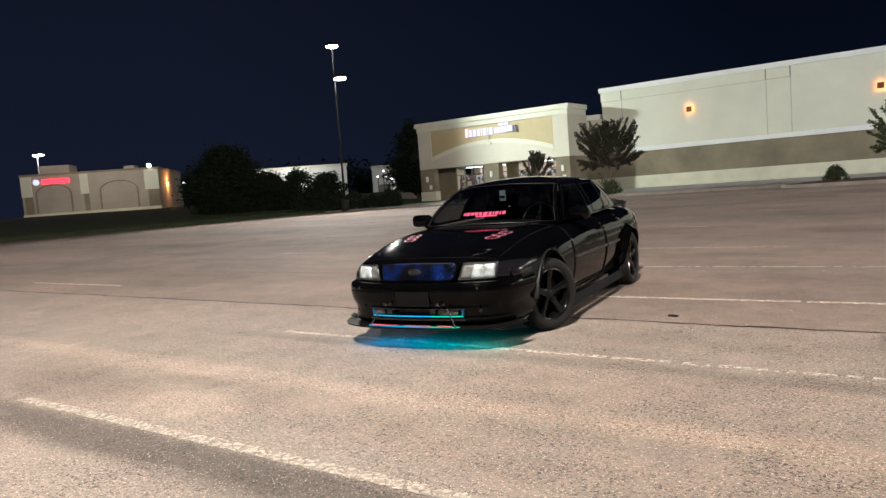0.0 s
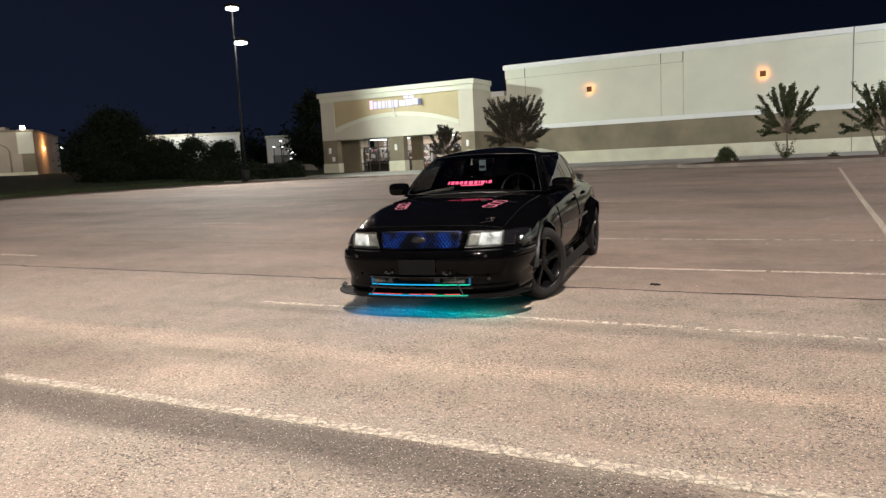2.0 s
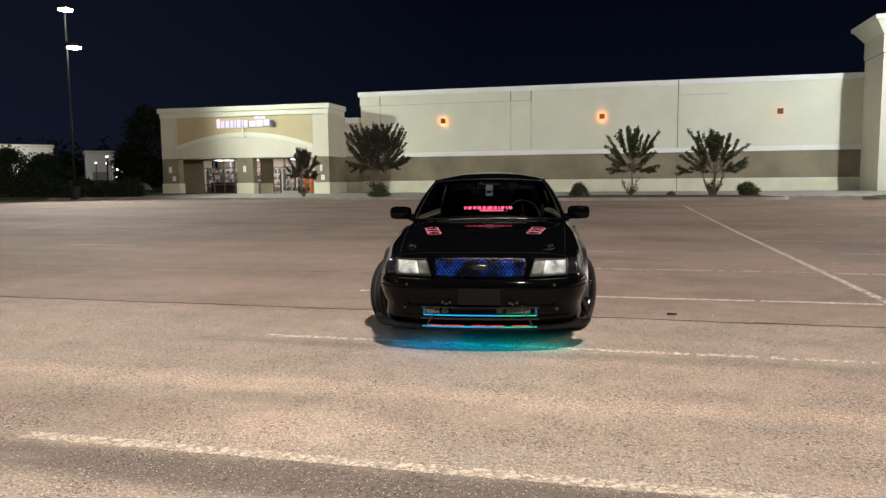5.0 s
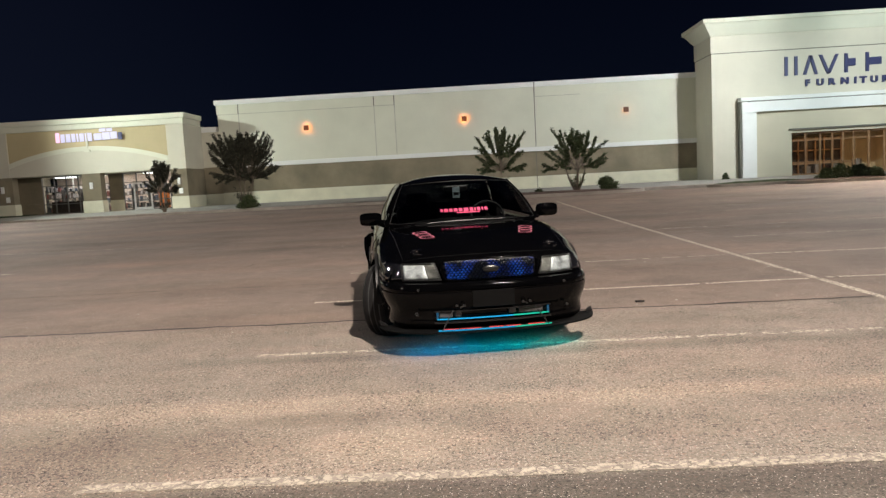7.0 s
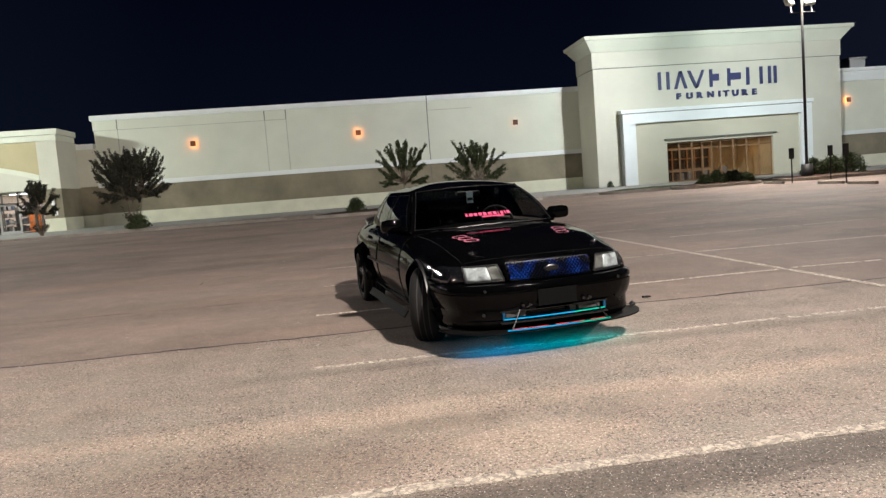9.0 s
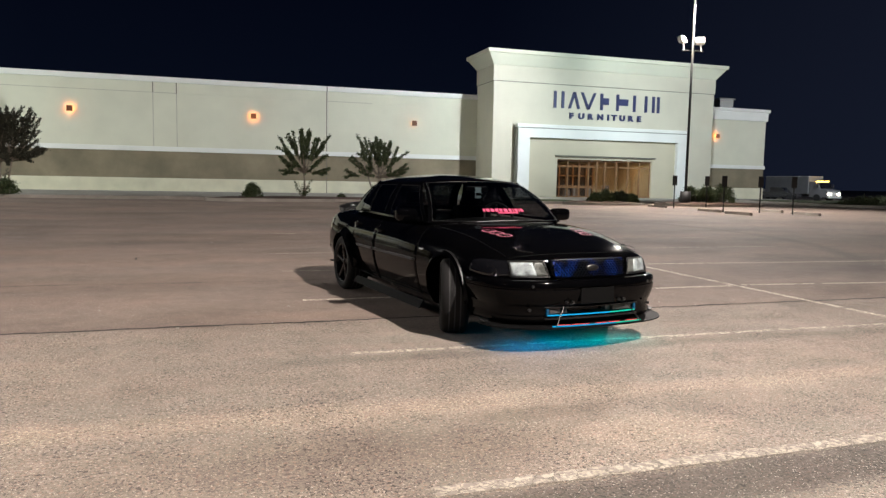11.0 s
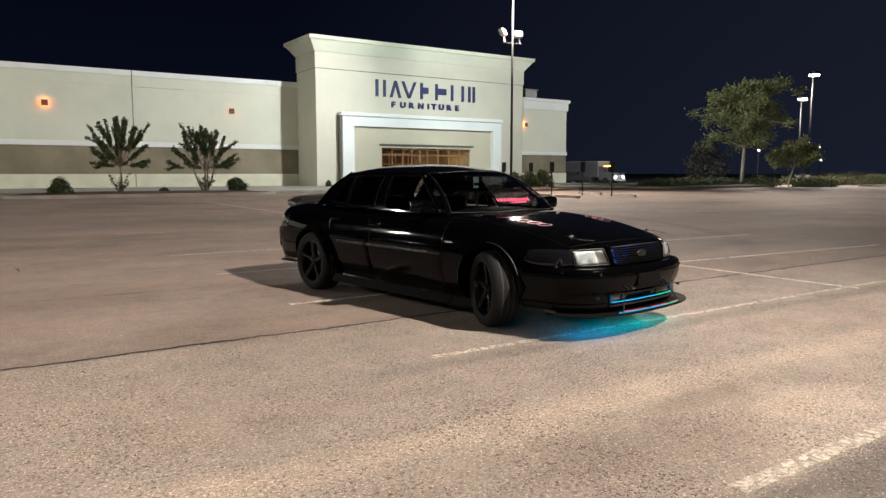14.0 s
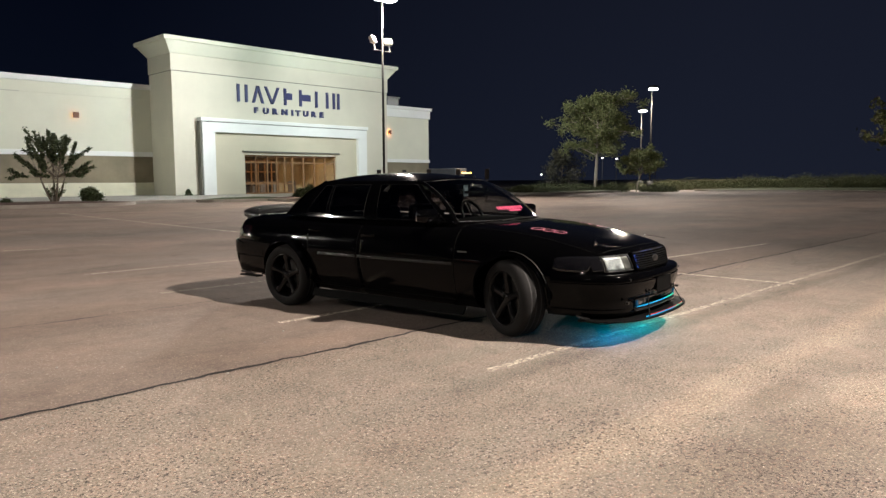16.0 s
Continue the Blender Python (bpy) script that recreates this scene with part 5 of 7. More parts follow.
crowned(42.9, 38.4, 0.3, 3.4, 4.2, 0.8, 43, "brownish shrubby tree beside the tall tree", M_LEAF_P, 60, 50, 0.12, low=0.5, group="island trees", tr=0.08)
limbed(42.0, 12.2, 0.2, 6.6, 5.2, 2.2, 44, "leafy tree at the eastern edge of the lot", M_LEAF_LIT, 14, 60, 0.15)
for k, (x, y) in enumerate(((34.6, 36.2), (36.6, 36.2), (38.6, 36.3), (40.6, 36.4), (42.6, 36.2), (45.6, 35.2), (48, 32))):
    shrub(x, y, 0.3, 3.0, 0.32 + 0.06 * (k % 3), 100 + k, "low grassy shrub on the verge", M_LEAF_G, 60, 0.09)


for k in range(15):
    a = radians(29.0 - 1.55 * k)
    shrub(-8.8 + (76 + 1.5 * (k % 2)) * math.cos(a), 1.9 + (76 + 1.5 * (k % 2)) * math.sin(a), 0.2, 4.6 + 0.5 * (k % 3), 0.30 + 0.07 * min(k, 9) + 0.12 * (k % 2), 120 + k, "low ragged shrub along the far verge", M_LEAF_G, 110, 0.075)


def far_trees():
    """The dark wood round the lot, beyond the lamps."""
    rng = random.Random(5)
    cl = []
    for k in range(260):
        a = rng.uniform(78, 150)
        r = rng.uniform(125, 165)
        h = rng.uniform(4, 8)
        if a < 128:
            r, h = rng.uniform(125, 150), rng.uniform(5, 9)
        if 112 < a < 150:
            r, h = rng.uniform(172, 200), rng.uniform(5, 9)
        for _ in range(3):
            cl.append(((r * math.cos(radians(a)) + rng.gauss(0, 3), r * math.sin(radians(a)) + rng.gauss(0, 3), h * rng.random() ** 1.4), (0, 0, 0.5)))
    vs, fs = leaves(rng, cl, 44, 1.5, 0.6)
    return tagged(raw("far_wood", vs, fs, M_LEAF_D), "dark wood beyond the lot", "trees", kind="stuff")


far_trees()


# ---- signs, wheel stops and the parked lorry ----
def sign_post(x, y, turn=0):
    s = empty("sign_post", pose(x, y, gz(x, y), 0, 0, turn), "dark metal post with a narrow parking sign", "sign post", "parking sign posts")
    part("post", boxes(((-0.03, -0.02, 0), (0.03, 0.02, 1.8)), bevel=0.006), M_POLE, s)
    part("sign_plate", boxes(((-0.13, -0.03, 1.28), (0.13, -0.021, 1.84)), bevel=0.004), M_POLE, s, "narrow dark sign plate")


for x, y in ((18.95, 34.6), (21.9, 35.6), (18.7, 30.1), (20.6, 29.7), (20.9, 27.8)):
    sign_post(x, y, -25)
stop = None
for k, (x, y) in enumerate(((18.4, 35.4), (18.2, 30.5), (17.8, 27.9), (21.7, 30.2), (21.3, 27.4))):
    bm = bmesh.new()
    prism(bm, [(-0.09, 0), (0.09, 0), (0.06, 0.13), (-0.06, 0.13)], -0.95, 0.95)
    ob = part("wheel_stop", bm, M_CURB)
    ob.matrix_world = pose(x, y, gz(x, y), 0, 0, -4)
    tagged(ob, "weathered concrete wheel stop", "wheel stop", "wheel stops")


def lorry():
    s = empty("box_truck", pose(71.5, 80.0, gz(71.5, 80), 0, 0, -86) @ Matrix.Diagonal((1.15, 1.1, 1.0, 1)), "grey box truck parked with its headlights on", "truck")
    part("cargo_box", boxes(((-4.2, -1.2, 0.95), (2.2, 1.2, 3.25)), bevel=0.03), M_TRUCK, s, "grey cargo box")
    part("top_rail", boxes(((-4.22, -1.22, 3.252), (2.22, 1.22, 3.32))), M_TRUCKCAB, s, "pale top rail")
    part("chassis", boxes(((-4.0, -0.6, 0.6), (4.2, 0.6, 0.92))), M_POLE, s)
    bm = bmesh.new()
    prism(bm, [(2.3, 0.5), (4.7, 0.5), (4.78, 1.35), (4.65, 1.5), (3.75, 1.62), (3.4, 2.5), (2.3, 2.6)], -1.1, 1.1)
    bmesh.ops.bevel(bm, geom=bm.edges[:], offset=0.05, segments=2, affect="EDGES")
    cab = part("cab", bm, M_TRUCKDARK, s, "dark cab with a short bonnet")
    part("windscreen", prism(bmesh.new(), [(3.78, 1.66), (3.81, 1.68), (3.47, 2.46), (3.43, 2.44)], -0.95, 0.95), M_TRUCKGLASS, cab)
    part("grille", boxes(((4.74, -0.45, 0.75), (4.80, 0.45, 1.3)), bevel=0.02), M_TRUCKCAB, cab, "pale radiator grille")
    part("bumper", boxes(((4.7, -1.1, 0.42), (4.95, 1.1, 0.72)), bevel=0.03), M_TRUCKCAB, cab, "pale front bumper")
    for sy in (-0.8, 0.8):
        part("headlight", boxes(((4.74, sy - 0.16, 0.86), (4.82, sy + 0.16, 1.08)), bevel=0.02), M_HEADGLOW, cab, "lit headlight")
        part("wing_mirror", boxes(((3.55, sy * 1.62 - 0.08, 1.75), (3.65, sy * 1.62 + 0.08, 2.2)), bevel=0.02), M_POLE, cab)
    for sy in (-0.8, -0.4, 0.0, 0.4, 0.8):
        part("marker_light", boxes(((3.0, sy - 0.09, 2.56), (3.3, sy + 0.09, 2.68)), bevel=0.02), M_AMBER, cab, "amber marker light")
    for x in (-3.0, 3.4):
        for sy in (-1.0, 1.0):
            bm = bmesh.new()
            bmesh.ops.create_cone(bm, cap_ends=True, segments=20, radius1=0.46, radius2=0.46, depth=0.28, matrix=pose(x, sy, 0.46, 90))
            part("wheel", bm, M_BLACKP, s)


M_TRUCK = painted("truck_grey", (0.11, 0.113, 0.117), 0.5, 0.1)
M_TRUCKCAB = painted("truck_cab_paint", (0.30, 0.30, 0.29), 0.4, 0.08)
M_TRUCKDARK = painted("truck_dark_paint", (0.14, 0.14, 0.145), 0.35, 0.1)
M_TRUCKGLASS = plain("truck_glass", (0.01, 0.01, 0.012), 0.1)
M_HEADGLOW = glowing("truck_headlight", (1.0, 0.86, 0.66), 60)
M_AMBER = glowing("truck_amber", (1.0, 0.5, 0.08), 14)
lorry()


def pickup():
    """A dark pickup beside the truck's cargo box."""
    s = empty("pickup_truck", pose(64.6, 76.5, gz(64.6, 76.5), 0, 0, -62), "dark pickup parked beside the box truck", "pickup")
    bm = prism(bmesh.new(), [(-2.6, 0.45), (2.6, 0.45), (2.65, 0.95), (1.3, 1.12), (0.7, 1.75), (-0.7, 1.78), (-0.8, 1.15), (-2.6, 1.15)], -0.92, 0.92)
    bmesh.ops.bevel(bm, geom=bm.edges[:], offset=0.05, segments=2, affect="EDGES")
    part("body", bm, M_PICKUP, s, "dark painted body")
    for sy in (-0.86, 0.86):
        part("side_window", prism(bmesh.new(), [(-0.6, 1.2), (1.0, 1.2), (0.62, 1.66), (-0.6, 1.68)], sy * 1.08 - 0.01, sy * 1.08 + 0.01), M_TRUCKGLASS, s)
        for x in (-1.65, 1.65):
            bm = bmesh.new()
            bmesh.ops.create_cone(bm, cap_ends=True, segments=18, radius1=0.4, radius2=0.4, depth=0.26, matrix=pose(x, sy, 0.4, 90))
            part("wheel", bm, M_BLACKP, s)


M_PICKUP = plain("dark_vehicle_paint", (0.02, 0.021, 0.024), 0.2, 0.0, 0.6)
pickup()


def far_lights():
    """Small distant lamps and lit windows in the dark beyond the lot."""
    rng = random.Random(6)
    for k in range(16):
        a = radians(rng.uniform(122, 152) if k < 11 else rng.uniform(24, 44))
        r = rng.uniform(95, 120)
        x, y, z = r * math.cos(a), r * math.sin(a), rng.uniform(2.0, 5.5)
        s = empty("distant_lamp", pose(x, y, 0), "tiny distant lamp on a thin post", "lamp", "distant lamps")
        part("post", boxes(((-0.04, -0.04, 0), (0.04, 0.04, z))), M_POLE, s)
        part("globe", boxes(((-0.1, -0.1, z), (0.1, 0.1, z + 0.18)), bevel=0.04), M_LAMPDIM, s)


    for x, z in ((-74.9, 4.1), (-73.1, 4.0), (-72.0, 3.5), (-71.4, 3.1), (-70.8, 2.7), (-71.6, 2.1)):
        s = empty("distant_lamp", pose(x, 88.0, 0), "tiny distant lamp on a thin post", "lamp", "distant lamps")
        part("post", boxes(((-0.04, -0.04, 0), (0.04, 0.04, z))), M_POLE, s)
        part("globe", boxes(((-0.12, -0.1, z), (0.12, 0.1, z + 0.2)), bevel=0.04), M_LAMPDIM, s)


M_LAMPDIM = glowing("distant_lamp_glow", (1.0, 0.95, 0.88), 6)
far_lights()


# ---- the car ----
def black_paint():
    """Clean gloss black with a faint film of dust."""
    m, n, l, b = material("black_car_paint")
    v = coords(n, l)
    dust = noisy(n, l, v, 3.5, 6, 0.65)
    l.new(ramp(n, l, dust, [(0.35, (0.0007, 0.0007, 0.0009)), (0.8, (0.0014, 0.0014, 0.0015))]), b.inputs["Base Color"])
    l.new(ramp(n, l, dust, [(0.3, (0.045, 0.045, 0.045)), (0.8, (0.10, 0.10, 0.10))]), b.inputs["Roughness"])
    b.inputs["IOR"].default_value = 1.215
    return m


M_PAINT = black_paint()
M_TRIMBLK = plain("black_trim", (0.004, 0.004, 0.004), 0.45)
M_SATIN = plain("satin_black", (0.006, 0.006, 0.006), 0.30)
M_CARGLASS = glassy("tinted_glass", (0.25, 0.262, 0.262))
M_SIDEGLASS = glassy("dark_tinted_glass", (0.05, 0.05, 0.055))
M_DOORGLASS = glassy("front_door_glass", (0.34, 0.34, 0.34))
M_TYRE = painted("tyre_rubber", (0.0065, 0.006, 0.006), 0.8, 0.2, 6.0, 80.0, 0.3)
M_TYRE.node_tree.nodes["Principled BSDF"].inputs["Specular IOR Level"].default_value = 0.2
M_RIM = plain("black_alloy", (0.003, 0.003, 0.0032), 0.18)
M_RIM.node_tree.nodes["Principled BSDF"].inputs["IOR"].default_value = 1.30
M_CHROME = plain("chrome", (0.75, 0.75, 0.76), 0.12, 1.0)
M_REFLECT = painted("headlight_reflector", (0.38, 0.42, 0.43), 0.35, 0.5, 11.0, 90.0, 0.2, 0.2)
M_REFLECT_D = painted("dull_reflector", (0.11, 0.115, 0.105), 0.45, 0.5, 11.0, 90.0, 0.2, 0.15)
M_LENSGLASS = glassy("headlight_glass", (0.93, 0.94, 0.93), 0.03)
M_SMOKED = plain("smoked_lens", (0.005, 0.005, 0.006), 0.06)
M_SMOKED.node_tree.nodes["Principled BSDF"].inputs["IOR"].default_value = 1.45
M_PINK = plain("pink_vinyl", (0.46, 0.05, 0.125), 0.5)
M_DARK = plain("dead_black", (0.0012, 0.0012, 0.0012), 0.7)
M_DARK.node_tree.nodes["Principled BSDF"].inputs["Specular IOR Level"].default_value = 0.1
M_PINKEDGE = plain("pale_pink_vinyl", (0.42, 0.125, 0.18), 0.5)
M_INTERIOR = plain("dark_interior", (0.014, 0.013, 0.012), 0.7)
M_LEDCYAN = glowing("led_cyan", (0.0, 0.42, 0.80), 0.9)
M_LEDGREEN = glowing("led_teal", (0.0, 0.60, 0.38), 0.9)
M_RED = plain("red_lip_text", (0.45, 0.03, 0.03), 0.5)
M_TAIL = plain("smoked_tail_lamp", (0.006, 0.002, 0.002), 0.12, 0.0, 1.0)
M_PALEBLUE = plain("pale_blue_card", (0.62, 0.78, 0.86), 0.5)

CAR = pose(-3.15, 7.46, 0.0, 0, 0, 8.0)
MID = 2.5265


def curve(table):
    """A smooth function through (s, value) pairs."""
    xs, vs = np.array([a for a, _ in table], float), np.array([b2 for _, b2 in table], float)
    d = np.diff(vs) / np.diff(xs)
    m = np.zeros(len(xs))
    m[0], m[-1] = d[0], d[-1]
    for i in range(1, len(xs) - 1):
        m[i] = 0 if d[i - 1] * d[i] <= 0 else 2 * d[i - 1] * d[i] / (d[i - 1] + d[i])

    def f(s):
        s = min(max(s, xs[0]), xs[-1])
        i = min(max(int(np.searchsorted(xs, s)) - 1, 0), len(xs) - 2)
        h = xs[i + 1] - xs[i]
        t = (s - xs[i]) / h
        return float(vs[i] * (1 + 2 * t) * (1 - t) ** 2 + h * m[i] * t * (1 - t) ** 2 + vs[i + 1] * t * t * (3 - 2 * t) + h * m[i + 1] * t * t * (t - 1))

    return f


S0 = 0.10
TOP = curve([(S0, .56), (.104, .62), (.112, .68), (.128, .735), (.15, .772), (.18, .797), (.23, .817), (.45, .868), (.9, .945), (1.25, .982), (1.62, 1.0), (1.9, 1.005), (4.2, 1.01), (4.5, 1.025), (4.85, 1.022), (4.98, 1.005), (5.05, .965), (5.085, .88), (5.105, .74), (5.115, .62), (5.12, .56)])
BOT = curve([(S0, .33), (.2, .29), (.6, .22), (1.6, .20), (4.2, .22), (4.6, .28), (5.12, .40)])
WID = curve([(S0, .83), (.3, .875), (.5, .897), (.8, .93), (1.4, .965), (2.6, .975), (3.8, .968), (4.5, .94), (4.9, .905), (5.12, .86)])
SECT = [(0, 0), (.45, 0), (.80, 0), (.86, .02), (.895, .07), (.930, .15), (.962, .26), (.987, .38), (1.0, .50), (1.0, .58), (.991, .66), (.977, .74), (.955, .81), (.922, .875), (.865, .93), (.775, .968), (.55, .992), (.30, .998), (0, 1.0)]


ROUND = [(0, 0), (.45, 0), (.80, 0), (.92, .02), (.965, .07), (.985, .15), (.995, .26), (1.0, .38), (.998, .48), (.988, .57), (.970, .655), (.945, .735), (.905, .81), (.85, .87), (.775, .917), (.67, .953), (.51, .98), (.28, .995), (0, 1.0)]
MELD = curve([(0, .5), (.15, .6), (.3, .65), (.9, .45), (1.7, .15), (2.2, 0), (4.2, 0), (4.8, .4), (5.12, .5)])


def section(s):
    """The outline of the body at a station, rounder over the nose."""
    f = MELD(s)
    return [(a[0] * (1 - f) + b2[0] * f, a[1] * (1 - f) + b2[1] * f) for a, b2 in zip(SECT, ROUND)]


def sweep(s, x):
    """How far the nose and the tail curve back at the corners."""
    u = abs(x) / 0.95
    front, rear = max(0.0, 1 - s / 1.0) ** 1.5, max(0.0, 1 - (5.12 - s) / 0.9) ** 1.5
    return front * 0.36 * u ** 2.6 - rear * 0.22 * u ** 3


def body_point(s, k):
    fx, fz = section(s)[k]
    w, b2, t = WID(s), BOT(s), TOP(s)
    crown = 0.0
    x = fx * w
    return Vector((x, s + sweep(s, x) - MID, b2 + (t - b2) * fz + crown))


def side_at(s, z):
    """Half width of the flank at a station and a height."""
    w, b2, t = WID(s), BOT(s), TOP(s)
    v = (z - b2) / (t - b2)
    sec = section(s)
    zs, xs = [q[1] for q in sec], [q[0] for q in sec]
    return float(np.interp(v, zs[2:], xs[2:])) * w


def top_at(s, x):
    """Height of the hood or deck over a lateral place."""
    w, b2, t = WID(s), BOT(s), TOP(s)
    sec = section(s)
    fs = [q[0] for q in sec[7:]][::-1]
    zs = [q[1] for q in sec[7:]][::-1]
    return b2 + (t - b2) * float(np.interp(abs(x) / w, fs, zs))


def lower_body():
    st = [S0, .102, .104, .108, .112, .118, .124, .131, .14, .15, .162, .18, .205, .235, .28] + [.35 + .08 * i for i in range(58)] + [4.97, 5.0, 5.03, 5.05, 5.065, 5.08, 5.09, 5.1, 5.107, 5.113, 5.12]
    bm = bmesh.new()
    rows = []
    n = len(SECT)
    for s in st:
        half = [body_point(s, k) for k in range(n)]
        ring = [Vector((-p.x, p.y, p.z)) for p in half[::-1][:-1]] + half[:-1]
        # ring goes top centre, right flank, bottom centre, left flank
        ring = [Vector((-p.x, p.y, p.z)) for p in half[::-1]] + half[1:-1]
        rows.append([bm.verts.new(p) for p in ring])
    m = len(rows[0])
    for a, b2 in zip(rows, rows[1:]):
        for i in range(m):
            bm.faces.new((a[i], a[(i + 1) % m], b2[(i + 1) % m], b2[i]))
    # rounded end caps: rows across the car that follow the same sweep
    for s, ring in ((S0, rows[0]), (5.12, rows[-1])):
        grid = []
        for i in range(1, n - 2):
            left, right = ring[i], ring[2 * n - 2 - i]
            w = right.co.x
            grid.append([left] + [bm.verts.new((x, s + sweep(s, x) - MID, left.co.z)) for x in lin(-w, w, 17)[1:-1]] + [right])
        for a, b2 in zip(grid, grid[1:]):
            for i in range(16):
                bm.faces.new((a[i], a[i + 1], b2[i + 1], b2[i]))
        for i in range(16):
            bm.faces.new((ring[0], grid[0][i + 1], grid[0][i]))
        low = grid[-1]
        under = [ring[n - 3], ring[n - 2], ring[n - 1], ring[n], ring[n + 1]]
        bm.faces.new(low + under[::-1][1:-1] if under[0] is low[0] else low + under[::-1])
    bmesh.ops.recalc_face_normals(bm, faces=bm.faces[:])
    return bm


WHEELS = {"front": (1.07, 0.825), "rear": (3.955, 0.875)}
WR = 0.345


def carve(ob, cutters):
    """Cuts the cutters out of ob and bakes the result."""
    for c in cutters:
        md = ob.modifiers.new("cut", "BOOLEAN")
        md.operation, md.object, md.solver = "DIFFERENCE", c, "EXACT"
    bpy.context.view_layer.update()
    me = bpy.data.meshes.new_from_object(ob.evaluated_get(bpy.context.evaluated_depsgraph_get()))
    ob.modifiers.clear()
    old = ob.data
    ob.data = me
    bpy.data.meshes.remove(old)
    for c in cutters:
        d = c.data
        bpy.data.objects.remove(c)
        bpy.data.meshes.remove(d)


def smooth_by_angle(ob, deg):
    me = ob.data
    bm = bmesh.new()
    bm.from_mesh(me)
    for f in bm.faces:
        f.smooth = True
    for e in bm.edges:
        e.smooth = not (len(e.link_faces) == 2 and e.calc_face_angle(0) > radians(deg))
    bm.to_mesh(me)
    bm.free()


def patch(fn, us, vs, flip=False):
    """A grid of fn(u, v) as a bmesh."""
    bm = bmesh.new()
    g = [[bm.verts.new(fn(u, v)) for v in vs] for u in us]
    for a, b2 in zip(g, g[1:]):
        for i in range(len(vs) - 1):
            q = (a[i], b2[i], b2[i + 1], a[i + 1])
            bm.faces.new(q[::-1] if flip else q)
    return bm


def thick(bm, d):
    """Gives a sheet a thickness."""
    bmesh.ops.recalc_face_normals(bm, faces=bm.faces[:])
    bmesh.ops.solidify(bm, geom=bm.faces[:], thickness=d)
    return bm


def lin(a, b2, k):
    return [a + (b2 - a) * i / (k - 1) for i in range(k)]


ROOFLINE = curve([(0, 0), (.386, .33), (.485, .46), (.69, .84), (.715, .865), (.85, .93), (1, 1)])


# greenhouse: a base ring at the belt and a top ring at the roof's edge
def ring_point(part_name, f, v):
    """A place on the cabin's shell: part_name front, left, rear or right, f along it, v from belt to roof."""
    zb, zt = 0.982, 1.398
    if part_name in ("front", "rear"):
        q = 2 * f - 1
        if part_name == "front":
            b2, t = Vector((0.80 * q, 1.47 + 0.27 * abs(q) ** 2.2, zb)), Vector((0.60 * q, 2.21 + 0.13 * abs(q) ** 2.2, zt + 0.030 * (1 - q * q)))
        else:
            b2, t = Vector((-0.75 * q, 4.42 - 0.24 * abs(q) ** 2.2, zb + 0.035)), Vector((-0.585 * q, 3.76 - 0.08 * abs(q) ** 2.2, zt - 0.005 + 0.03 * (1 - q * q)))
        bulge = 0.045 * 4 * v * (1 - v)
        p = b2.lerp(t, v)
        p.z += bulge * 0.8
        p.y += -bulge if part_name == "front" else bulge
    else:
        sx = 1 if part_name == "left" else -1
        e = 4 * f * (1 - f)
        b2 = Vector((sx * (0.80 - 0.05 * f + 0.055 * e ** 0.7), 1.74 + (4.18 - 1.74) * f, zb + 0.035 * f))
        t = Vector((sx * (0.60 - 0.015 * f + 0.030 * e ** 0.7), 2.34 + (3.68 - 2.34) * ROOFLINE(f), zt - 0.005 * f))
        p = b2.lerp(t, v)
        p.x += sx * 0.03 * 4 * v * (1 - v)
    return Vector((p.x, p.y - MID, p.z))


